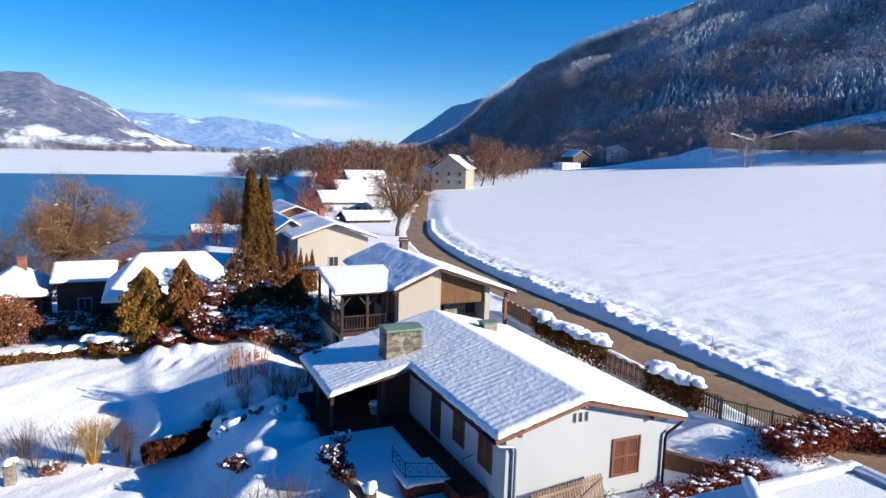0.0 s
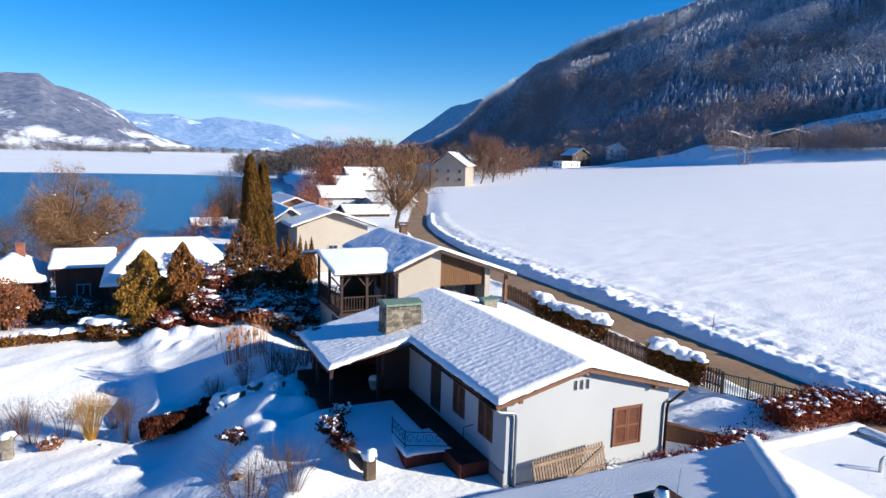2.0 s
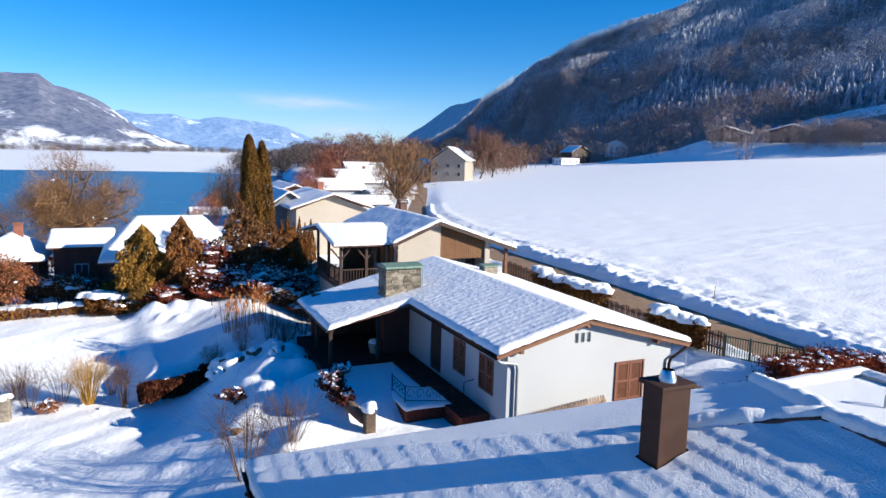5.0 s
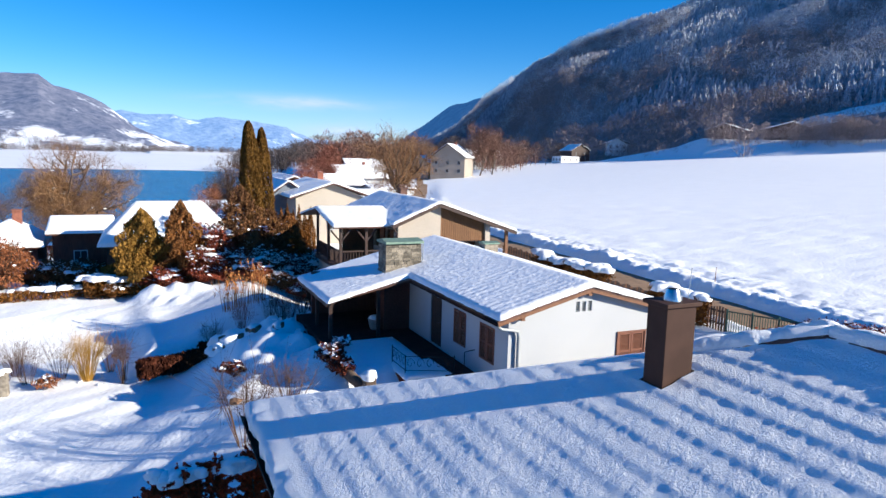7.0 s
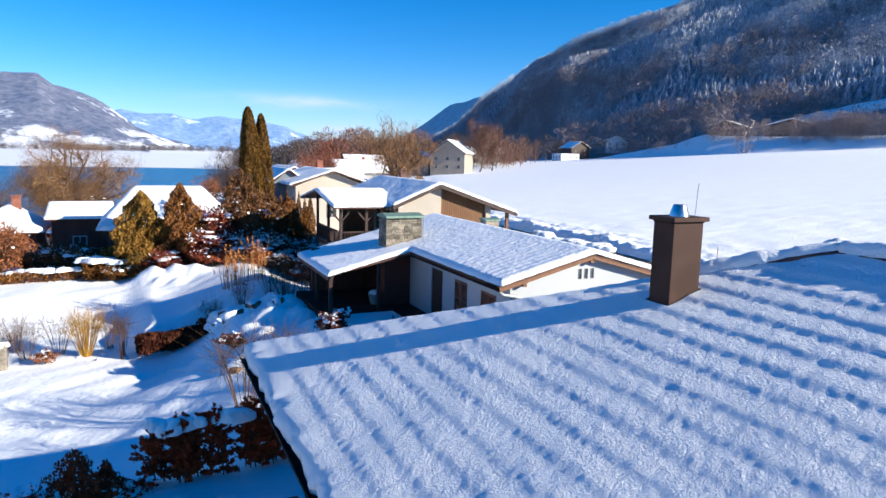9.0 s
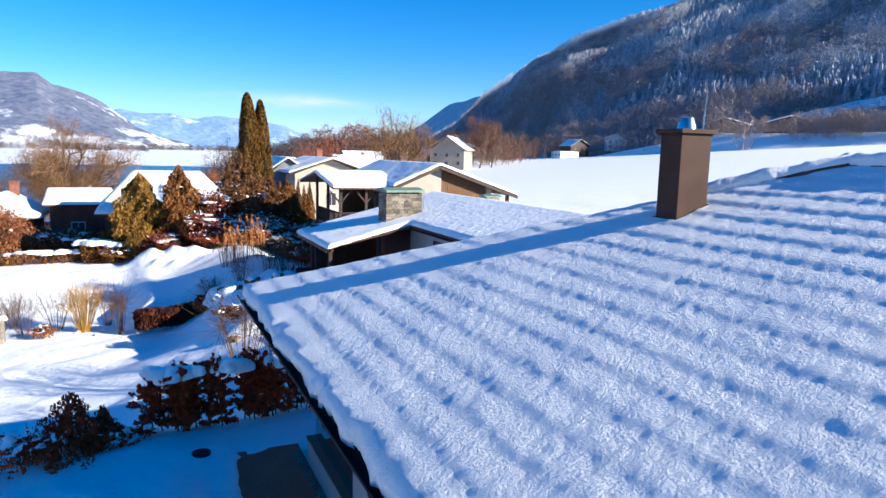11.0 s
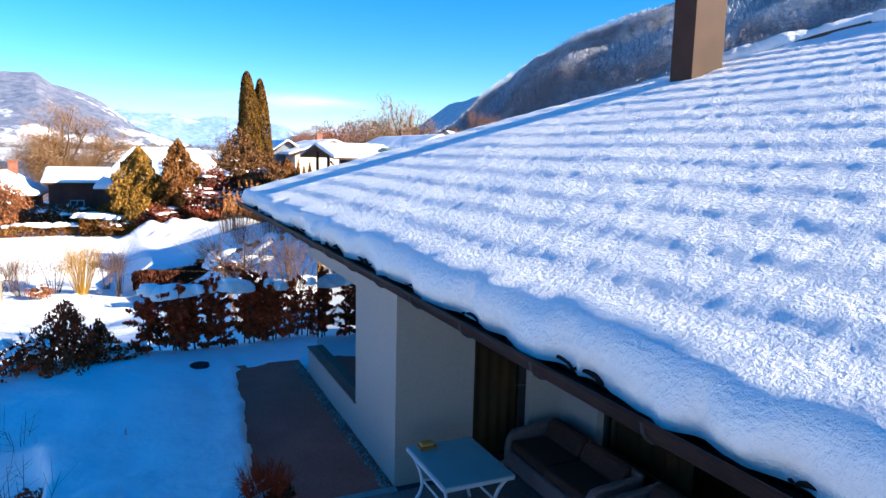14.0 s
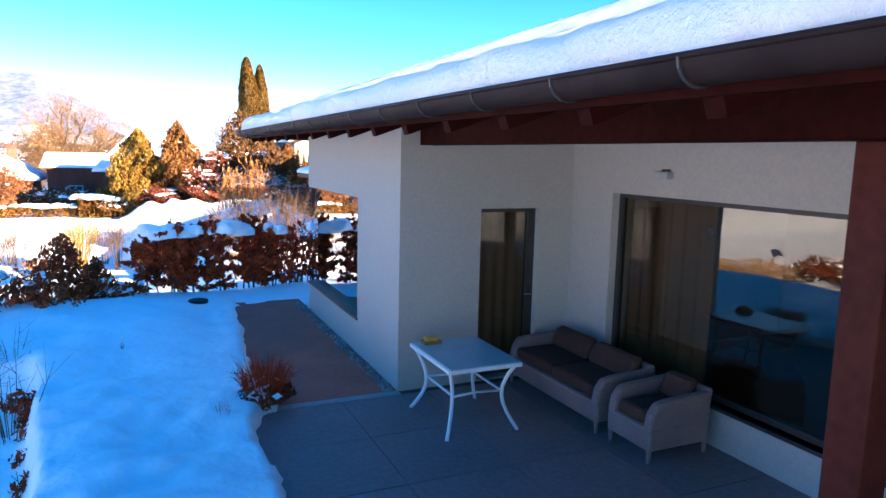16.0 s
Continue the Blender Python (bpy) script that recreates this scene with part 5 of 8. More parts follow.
for a, b in ((A, B), (B, C3)):
    for z in (0.32, 0.82):
        bm = bmesh.new()
        tube(bm, [(*a, z), (*b, z)], 0.013, 6)
        part("rail_bar", bm, M_IRON, rail)
    n = max(2, round(math.dist(a, b) / 0.33))
    for k in range(n):
        cx, cy = lerp(a[0], b[0], (k + 0.5) / n), lerp(a[1], b[1], (k + 0.5) / n)
        ux, uy = (b[0] - a[0]) / math.dist(a, b), (b[1] - a[1]) / math.dist(a, b)
        bm = bmesh.new()
        tube(bm, [(cx + ux * r * math.cos(s), cy + uy * r * math.cos(s), 0.57 + 1.45 * r * math.sin(s)) for s, r in ((i * 0.45, 0.15 - 0.008 * i) for i in range(15))], 0.009, 4)
        part("scroll", bm, M_IRON, rail)
for p in (A, B, C3):
    bm = bmesh.new()
    tube(bm, [(*p, 0.14), (*p, 0.88)], 0.018, 6)
    part("rail_post", bm, M_IRON, rail)
hr = thing("handrail", "short black iron handrail by the house steps", "handrail")
bm = bmesh.new()
tube(bm, [(11.02, 20.4, 1.0), (10.55, 20.25, 1.0), (10.55, 20.25, 0.1)], 0.016, 6)
part("rail_bar", bm, M_IRON, hr)
pot = thing("flower_pot", "large pale pot with snow on the porch terrace", "pot", at=(9.55, 27.3, 0.16))
bm = bmesh.new()
tube(bm, [(0, 0, 0), (0, 0, 0.1), (0, 0, 0.42), (0, 0, 0.46)], [0.16, 0.2, 0.27, 0.29], 14)
part("pot_body", bm, material("pale_clay", (0.3, 0.28, 0.26), (0.42, 0.4, 0.37), 0.9, grain=10, blotch=2), pot, flat=False)
bm = bmesh.new()
tube(bm, [(0, 0, 0.44), (0.02, 0, 0.56), (0.03, 0, 0.64)], [0.26, 0.22, 0.06], 12)
part("snow_heap", bm, M_SNOW, pot, flat=False)

# slatted wooden gate leaning on the gable wall
gate = thing("wooden_gate", "grey weathered slatted gate leaning on the white wall", "gate", at=(12.0, 17.62, -0.62))
gate.matrix_world = pose(12.0, 17.55, -0.42, -14, -5, 0)
for k in range(26):
    bm = bmesh.new()
    x = k * 0.112
    extrude(bm, [(x, 0), (x + 0.075, 0), (x + 0.075, 1.02), (x + 0.037, 1.08), (x, 1.02)], 1, 0.0, 0.022)
    part("slat", bm, M_GREYWOOD, gate)
for z in (0.2, 0.82):
    bm = bmesh.new()
    box(bm, 0, 2.9, -0.035, -0.002, z, z + 0.1)
    part("rail", bm, M_GREYWOOD, gate)
bm = bmesh.new()
beam(bm, (1.5, -0.05, 0.24), (2.8, -0.05, 0.86), 0.03, 0.1)
part("brace", bm, M_GREYWOOD, gate)

# ---------------------------------------------------------------- cream house with the roofed balcony
def two_roof(x, y):
    return np.minimum(5.0 - 0.43 * (16.66 - x), 5.0 - 0.335 * (x - 16.66))


two = thing("house", "cream house with snowy gable roof and dark roofed balcony", "house")
bm = bmesh.new()
slab(bm, [(13.75, 36.4, float(two_roof(13.75, 0))), (16.66, 36.4, 5.0), (16.66, 47.6, 5.0), (13.75, 47.6, float(two_roof(13.75, 0)))], 0.1)
slab(bm, [(16.66, 36.4, 5.0), (22.0, 36.4, float(two_roof(22, 0))), (22.0, 47.6, float(two_roof(22, 0))), (16.66, 47.6, 5.0)], 0.1)
part("roof", bm, M_TILE, two)
snow_cap(13.72, 22.02, 36.38, 47.62, two_roof, 0.16, two, 0.16, lambda x, y: 0.02 * bumps(x, y, 0.4, 91), 90, 0.15, 0.04, mat=M_SNOW)
bm = bmesh.new()
for xa in (13.7, 22.05):
    beam(bm, (xa, 36.42, float(two_roof(xa, 0)) - 0.14), (16.66, 36.42, 4.86), 0.04, 0.18)
part("verge_board", bm, M_DARKWOOD, two)
bm = bmesh.new()
wall_with_holes(bm, 1, 36.9, 0.3, 14.2, 16.95, -1.6, lambda x: float(two_roof(x, 0)) - 0.12, [(16.66, 16.661, 3, 3.001)])
part("wall", bm, M_CREAM, two)
bm = bmesh.new()
wall_with_holes(bm, 0, 14.2, 0.3, 37.2, 47.2, -1.6, 3.8, [(38.2, 39.1, 1.3, 3.3), (40.0, 41.4, 1.9, 3.2)])
part("wall", bm, M_CREAM, two)
bm = bmesh.new()
box(bm, 20.05, 20.35, 37.2, 47.2, -1.0, 3.6)
part("wall", bm, M_CREAM, two)
bm = bmesh.new()
box(bm, 14.5, 20.05, 46.9, 47.2, -1.0, 3.7)
part("wall", bm, M_CREAM, two)
bm = bmesh.new()
for z, y0, y1 in ((1.3, 38.2, 39.1), (1.9, 40.0, 41.4)):
    box(bm, 14.3, 14.34, y0, y1, z, 3.3)
part("window_pane", bm, M_GLASS, two)
# boarded gable panel over the loggia
M_OCHREWOOD = material("ochre_glazed_boards", (0.12, 0.052, 0.014), (0.19, 0.088, 0.028), 0.7, grain=12, blotch=1.0, bump=0.3, depth=0.005, each=0.08)
pn = new("gable_panel")
pn.parent = two
x = 16.98
while x < 20.0:
    bm = bmesh.new()
    w = min(0.145, 20.0 - x)
    z1 = float(two_roof(x + w / 2, 0)) - 0.14
    box(bm, x, x + w - 0.008, 37.0, 37.04, 2.6, z1)
    part("board", bm, M_OCHREWOOD, pn)
    x += 0.15
bm = bmesh.new()
box(bm, 16.98, 20.05, 37.05, 37.1, 2.55, 3.75)
part("backing", bm, M_DARKWOOD, pn)
bm = bmesh.new()
box(bm, 20.02, 20.36, 36.85, 37.15, -0.5, float(two_roof(20.2, 0)) - 0.14)
part("pillar", bm, M_CREAM, two, "white rendered pillar")
bm = bmesh.new()
box(bm, 17.0, 20.0, 38.2, 38.35, -0.5, 2.6)
part("loggia_wall", bm, M_DARKWOOD, two)
bm = bmesh.new()
box(bm, 17.75, 19.25, 38.05, 38.2, -0.5, 2.5)
part("stone_panel", bm, M_STONE, two, "panel of grey-green stone")
bm = bmesh.new()
box(bm, 19.3, 19.95, 38.1, 38.18, -0.4, 1.6)
part("door", bm, material("orange_red_paint", (0.45, 0.07, 0.015), (0.58, 0.10, 0.025), 0.5, grain=10, blotch=2), two, "orange-red lower door panel")
for x, y in ((21.5, 36.8), (21.5, 41.5), (21.5, 46.5)):
    bm = bmesh.new()
    box(bm, x - 0.09, x + 0.09, y - 0.09, y + 0.09, -0.3, float(two_roof(x, 0)) - 0.12)
    part("post", bm, M_WOOD, two)
bm = bmesh.new()
tube(bm, [(13.7, 36.6, 3.62), (13.9, 36.75, 3.4), (14.12, 36.82, 3.2), (14.12, 36.82, -1.2)], 0.05, 8)
part("downpipe", bm, M_DARKWOOD, two)
bm = bmesh.new()
box(bm, 17.6, 18.1, 45.6, 46.1, 4.4, 5.35), box(bm, 17.52, 18.18, 45.52, 46.18, 5.35, 5.42), box(bm, 17.55, 18.15, 45.55, 46.15, 5.56, 5.62)
for sx in (17.58, 18.06):
    for sy in (45.58, 46.06):
        box(bm, sx, sx + 0.06, sy, sy + 0.06, 5.42, 5.56)
part("chimney", bm, M_TILE, two, "small dark brick chimney with a slab on feet")

# balcony on a cream ground floor
def balc_roof(x, y):
    return np.minimum(4.36 - 0.17 * (41.3 - y), 4.36 - 0.17 * (y - 41.3))


bm = bmesh.new()
wall_with_holes(bm, 1, 37.5, 0.25, 10.95, 14.2, -1.7, 1.0, [(11.9, 13.8, -0.5, 0.7)])
part("wall", bm, M_CREAM, two)
bm = bmesh.new()
wall_with_holes(bm, 0, 10.95, 0.25, 37.75, 43.0, -1.7, 1.0, [(38.4, 40.0, -1.3, 0.6)])
part("wall", bm, M_CREAM, two)
bm = bmesh.new()
box(bm, 12.0, 14.0, 38.3, 38.4, -1.6, 1.0), box(bm, 11.6, 11.7, 38.4, 42.9, -1.6, 1.0)
part("cellar_wall", bm, M_DARKWOOD, two)
bm = bmesh.new()
box(bm, 10.7, 14.2, 37.3, 43.1, 1.0, 1.2)
part("balcony_floor", bm, M_DARKWOOD, two)
bm = bmesh.new()
slab(bm, [(10.3, 36.95, float(balc_roof(0, 36.95))), (14.6, 36.95, float(balc_roof(0, 36.95))), (14.6, 41.3, 4.36), (10.3, 41.3, 4.36)], 0.1)
slab(bm, [(10.3, 41.3, 4.36), (14.6, 41.3, 4.36), (14.6, 45.6, float(balc_roof(0, 45.6))), (10.3, 45.6, float(balc_roof(0, 45.6)))], 0.1)
part("balcony_roof", bm, M_TILE, two)
snow_cap(10.28, 14.7, 36.93, 45.6, balc_roof, 0.15, two, 0.2, None, 95, 0.15, 0.03)
for x, y in ((10.85, 37.45), (12.4, 37.45), (10.85, 40.2), (10.85, 42.95)):
    bm = bmesh.new()
    box(bm, x - 0.075, x + 0.075, y - 0.075, y + 0.075, 1.2, float(balc_roof(0, y)) - 0.12)
    for s in (-1, 1):
        if x > 11 or y < 38:
            beam(bm, (x, y, 2.7), (x + s * 0.6, y, 3.4), 0.09, 0.09)
    part("balcony_post", bm, M_DARKWOOD, two)
for x0, x1, y0, y1, z1 in ((12.5, 14.18, 42.85, 42.95, 3.9), (14.12, 14.18, 37.6, 38.15, 3.3), (14.12, 14.18, 39.15, 39.95, 3.6), (14.12, 14.18, 41.45, 42.84, 3.8)):
    bm = bmesh.new()
    box(bm, x0, x1, y0, y1, 1.2, z1)
    part("balcony_cladding", bm, M_WOOD, two, "dark brown boarded wall of the balcony")
bal = new("balustrade")
bal.parent = two
for a, b in (((10.85, 37.45), (14.15, 37.45)), ((10.85, 37.45), (10.85, 43.0))):
    for z in (1.32, 2.12):
        bm = bmesh.new()
        beam(bm, (*a, z), (*b, z), 0.05, 0.08)
        part("rail", bm, M_DARKWOOD, bal)
    n = int(math.dist(a, b) / 0.17)
    for k in range(n):
        x, y = lerp(a[0], b[0], (k + 0.5) / n), lerp(a[1], b[1], (k + 0.5) / n)
        bm = bmesh.new()
        box(bm, x - 0.02, x + 0.02, y - 0.02, y + 0.02, 1.36, 2.09)
        part("baluster", bm, M_DARKWOOD, bal)


# ---------------------------------------------------------------- other houses of the village
def far_house(label, x0, x1, y0, y1, base, eave, ridge, wall, axis=1, over=0.5, windows=2, rows=1, win_mat=None, roof_mat=None, snow=0.16, chimney=True, turn=0.0, floor_h=2.7, gable=None, name="house", snowed=True, hip=0.0):
    """A gabled house; axis 1: the ridge runs in y, 0: in x. hip: how far the ridge is cut back at its ends."""
    h = thing(name, label, "house")
    w, l = (x1 - x0, y1 - y0)
    h.matrix_world = pose((x0 + x1) / 2, (y0 + y1) / 2, base, 0, 0, turn)
    X, Y, E, R = w / 2, l / 2, eave - base, ridge - base
    half = (X if axis == 1 else Y) + over
    pitch = (R - E) / half * 1.0
    def zf(x, y):
        c, e = (x, y) if axis == 1 else (y, x)
        z = E + pitch * (half - np.abs(c))
        if hip:
            z = np.minimum(z, E + (R - E) / hip * ((Y if axis == 1 else X) + over - np.abs(e)))
        return z
    bm = bmesh.new()
    if axis == 1:
        extrude(bm, [(-X, -1.5), (X, -1.5), (X, E - 0.1), (0, R - 0.12 - over * pitch * 0), (-X, E - 0.1)] if not hip else [(-X, -1.5), (X, -1.5), (X, E - 0.05), (-X, E - 0.05)], 1, -Y, Y)
    else:
        extrude(bm, [(-Y, -1.5), (Y, -1.5), (Y, E - 0.1), (0, R - 0.12), (-Y, E - 0.1)] if not hip else [(-Y, -1.5), (Y, -1.5), (Y, E - 0.05), (-Y, E - 0.05)], 0, -X, X)
    part("wall", bm, wall, h)
    XX, YY = X + over, Y + over
    bm = bmesh.new()
    def c3(x, y):
        return (x, y, float(zf(x, y)))
    if axis == 1:
        k = YY - hip
        slab(bm, [c3(-XX, -YY), (0, -k, R), (0, k, R), c3(-XX, YY)], 0.12), slab(bm, [(0, -k, R), c3(XX, -YY), c3(XX, YY), (0, k, R)], 0.12)
        if hip:
            slab(bm, [c3(-XX, -YY), c3(XX, -YY), (0, -k, R)], 0.12), slab(bm, [c3(XX, YY), c3(-XX, YY), (0, k, R)], 0.12)
    else:
        k = XX - hip
        slab(bm, [c3(-XX, -YY), c3(XX, -YY), (k, 0, R), (-k, 0, R)], 0.12), slab(bm, [(-k, 0, R), (k, 0, R), c3(XX, YY), c3(-XX, YY)], 0.12)
        if hip:
            slab(bm, [c3(-XX, YY), c3(-XX, -YY), (-k, 0, R)], 0.12), slab(bm, [c3(XX, -YY), c3(XX, YY), (k, 0, R)], 0.12)
    part("roof", bm, roof_mat or M_TILE, h)
    if snowed:
        snow_cap(-XX - 0.02, XX + 0.02, -YY - 0.02, YY + 0.02, zf, snow, h, max(0.25, w / 30), None, int(abs(x0) * 3) % 40 + 100, 0.16, 0.03)
    wm = win_mat or M_DARKFRAME
    for r in range(rows):
        for k in range(windows):
            cx = lerp(-X, X, (k + 0.5) / windows)
            z = 0.9 + r * floor_h
            ww = new("window")
            ww.parent = h
            bm = bmesh.new()
            box(bm, cx - 0.5, cx + 0.5, -Y - 0.05, -Y - 0.005, z, z + 1.3)
            part("window_frame", bm, M_WHITE, ww)
            bm = bmesh.new()
            box(bm, cx - 0.42, cx - 0.03, -Y - 0.07, -Y - 0.052, z + 0.08, z + 1.22)
            part("pane", bm, wm, ww)
            bm = bmesh.new()
            box(bm, cx + 0.03, cx + 0.42, -Y - 0.07, -Y - 0.052, z + 0.08, z + 1.22)
            part("pane", bm, wm, ww)
            cy = lerp(-Y, Y, (k + 0.5) / windows)
            ww = new("window")
            ww.parent = h
            bm = bmesh.new()
            box(bm, -X - 0.06, -X - 0.005, cy - 0.5, cy + 0.5, z, z + 1.3)
            part("pane", bm, wm, ww)
    if chimney:
        bm = bmesh.new()
        cx, cy = (0.5, Y * 0.3) if axis == 1 else (X * 0.3, 0.5)
        box(bm, cx - 0.3, cx + 0.3, cy - 0.3, cy + 0.3, R - 0.8, R + 0.75)
        cm = part("chimney", bm, M_CHIMNEY, h, "brick chimney")
        bm = bmesh.new()
        box(bm, cx - 0.36, cx + 0.36, cy - 0.36, cy + 0.36, R + 0.75, R + 0.83)
        part("chimney_cap", bm, M_CHIMNEY, cm)
    return h


M_CHIMNEY = material("brick_chimney", (0.17, 0.06, 0.035), (0.28, 0.11, 0.07), 0.9, grain=8, blotch=2)
M_BARN = material("red_brown_boards", (0.10, 0.028, 0.016), (0.19, 0.06, 0.034), 0.8, grain=5, blotch=0.8, bump=0.3, stretch=(3, 3, 0.4))
M_YELLOW = material("yellow_render", (0.55, 0.38, 0.10), (0.66, 0.48, 0.16), 0.85, grain=10, blotch=0.8)
M_ORANGE = material("orange_boards", (0.50, 0.12, 0.02), (0.62, 0.18, 0.04), 0.7, grain=10, blotch=0.8)
M_LIMEWASH = material("bright_white_paint", (0.74, 0.75, 0.76), (0.82, 0.82, 0.82), 0.85, grain=10, blotch=0.3)
M_OCHRE = material("ochre_render", (0.30, 0.25, 0.205), (0.38, 0.32, 0.26), 0.9, grain=10, blotch=0.3)
far_house("cream house behind a row of small conifers", 13.5, 20.4, 62.4, 73.0, -0.4, 3.62, 5.0, M_CREAM, 1, 0.7, 1, 1)
far_house("low lean-to wing with snowy roof", 11.9, 15.4, 66.6, 79.0, 0.0, 3.5, 4.95, material("grey_blue_boards", (0.13, 0.15, 0.18), (0.2, 0.22, 0.26), 0.8, grain=5, blotch=0.8), 1, 0.4, 1, 1, chimney=False)
far_house("dark garden house with a steep snowy hip roof", -1.9, 6.4, 50.3, 57.0, -2.2, 1.15, 3.75, M_DARKWOOD, 0, 0.55, 2, 1, hip=2.4, snow=0.22, chimney=False)
far_house("long low shed with snowy roof", -6.0, -2.2, 58.5, 64.5, -2.4, 1.15, 2.1, M_BARN, 0, 0.4, 1, 1, chimney=False, snow=0.2)
far_house("small red-brown cabin with a snowy roof and brick chimney", -11.4, -7.0, 58.5, 64.0, -2.8, 0.2, 1.9, M_BARN, 1, 0.5, 1, 1, hip=1.6)
far_house("bright orange and yellow bathing hut by the lake", 7.2, 12.0, 106.5, 111.0, -3.0, -0.95, 0.0, M_ORANGE, 0, 0.4, 2, 1, win_mat=M_YELLOW, chimney=False)
far_house("white village house with dark windows and a snowy roof", 43.0, 54.5, 153.5, 164, -2.4, 2.0, 4.9, M_WHITE, 0, 0.8, 4, 1)
far_house("white village house with a snowy roof", 36.0, 45.0, 142, 150, -2.3, 0.9, 3.2, M_WHITE, 0, 0.7, 3, 1, chimney=False)
far_house("flat garage with snow on its roof", 44.5, 54.0, 134, 141, -2.0, 0.6, 1.2, M_WHITE, 0, 0.5, 2, 1, chimney=False)
far_house("brown-gabled house with a snowy roof among trees", 14.2, 22.0, 85.5, 96, -1.6, 3.0, 4.7, M_WOOD, 1, 0.6, 2, 1, chimney=False)
far_house("long low outbuilding with dark boards and a snowy roof", 32.5, 40.0, 111, 117, -2.0, 0.2, 1.5, M_WOOD, 0, 0.6, 3, 1, chimney=False)
far_house("white village house with a snowy roof", 60, 72, 205, 214, -1.5, 3.0, 6.0, M_WHITE, 0, 0.7, 3, 1)
far_house("tall ochre country house with a steep snowy roof", 93.5, 105.3, 205, 220, 1.2, 7.2, 11.8, M_OCHRE, 1, 0.8, 3, 2, turn=-38)
far_house("lower wing of the ochre country house", 88.5, 94.5, 216, 224, 1.0, 5.0, 7.6, M_OCHRE, 1, 0.6, 2, 1, turn=-38, chimney=False)
far_house("barn with a snowy roof behind bare trees", 150, 168, 300, 312, 3.0, 8.0, 11.5, M_WHITE, 0, 0.8, 3, 1)
far_house("modern white cube house with long windows", 232, 245, 342, 352, 3.0, 9.0, 9.2, M_LIMEWASH, 0, 0.2, 3, 2, chimney=False, floor_h=2.6)
far_house("dark timber house at the foot of the hill", 256, 270, 366, 378, 7.0, 13, 17.5, M_DARKWOOD, 1, 1.0, 2, 2)
far_house("white chalet with a wide snowy roof on the slope", 286, 299, 362, 373, 12.0, 18.6, 21.8, M_LIMEWASH, 1, 1.8, 3, 2, turn=-30)
far_house("dark timber chalet with a wide snowy roof on the slope", 278, 296, 226, 238, 18.5, 24.6, 27.8, M_DARKWOOD, 1, 1.6, 3, 1, turn=-36, snow=0.25)
far_house("dark timber chalet with a wide snowy roof on the slope", 250, 266, 236, 246, 17, 23.0, 26.0, M_DARKWOOD, 1, 1.4, 3, 1, turn=-60, snow=0.25)

# ---------------------------------------------------------------- plant kit
def leaf_quads(P, size, rng, aspect=0.6, up=0.0, jit=0.35):
    """Small four-cornered leaves or needle clumps at the points P, turned at random; up tilts their length upright."""
    n = len(P)
    a = rng.normal(size=(n, 3))
    a[:, 2] = a[:, 2] * (1 - up) + up * 2.5 * np.sign(a[:, 2] + 1e-9)
    a /= np.linalg.norm(a, axis=1)[:, None]
    b = np.cross(a, rng.normal(size=(n, 3)))
    b /= np.linalg.norm(b, axis=1)[:, None] + 1e-9
    s = size * (1 + jit * rng.normal(size=(n, 1))).clip(0.4, 2)
    a, b = a * s, b * s * aspect
    V = np.stack([P - a, P - b * 0.9, P + a, P + b], 1).reshape(-1, 3)
    return V, np.arange(4 * n).reshape(-1, 4)


def stick_mesh(segs, sides=4):
    """Tapered sticks from rows of (p0, p1, r0, r1)."""
    S = np.array([[*a, *b, r, q] for a, b, r, q in segs], float)
    p, q = S[:, :3], S[:, 3:6]
    d = q - p
    d /= np.linalg.norm(d, axis=1)[:, None] + 1e-9
    h = np.where(np.abs(d[:, 2:3]) < 0.9, [[0, 0, 1.0]], [[1.0, 0, 0]])
    u = np.cross(d, h)
    u /= np.linalg.norm(u, axis=1)[:, None]
    w = np.cross(d, u)
    V = []
    for k in range(sides):
        c, s = math.cos(2 * math.pi * k / sides), math.sin(2 * math.pi * k / sides)
        V.append(p + (u * c + w * s) * S[:, 6:7])
    for k in range(sides):
        c, s = math.cos(2 * math.pi * k / sides), math.sin(2 * math.pi * k / sides)
        V.append(q + (u * c + w * s) * S[:, 7:8])
    V = np.stack(V, 1).reshape(-1, 3)
    n = len(S)
    base = np.arange(n)[:, None] * 2 * sides
    F = np.concatenate([base + np.array([k, (k + 1) % sides, sides + (k + 1) % sides, sides + k]) for k in range(sides)])
    return V, F


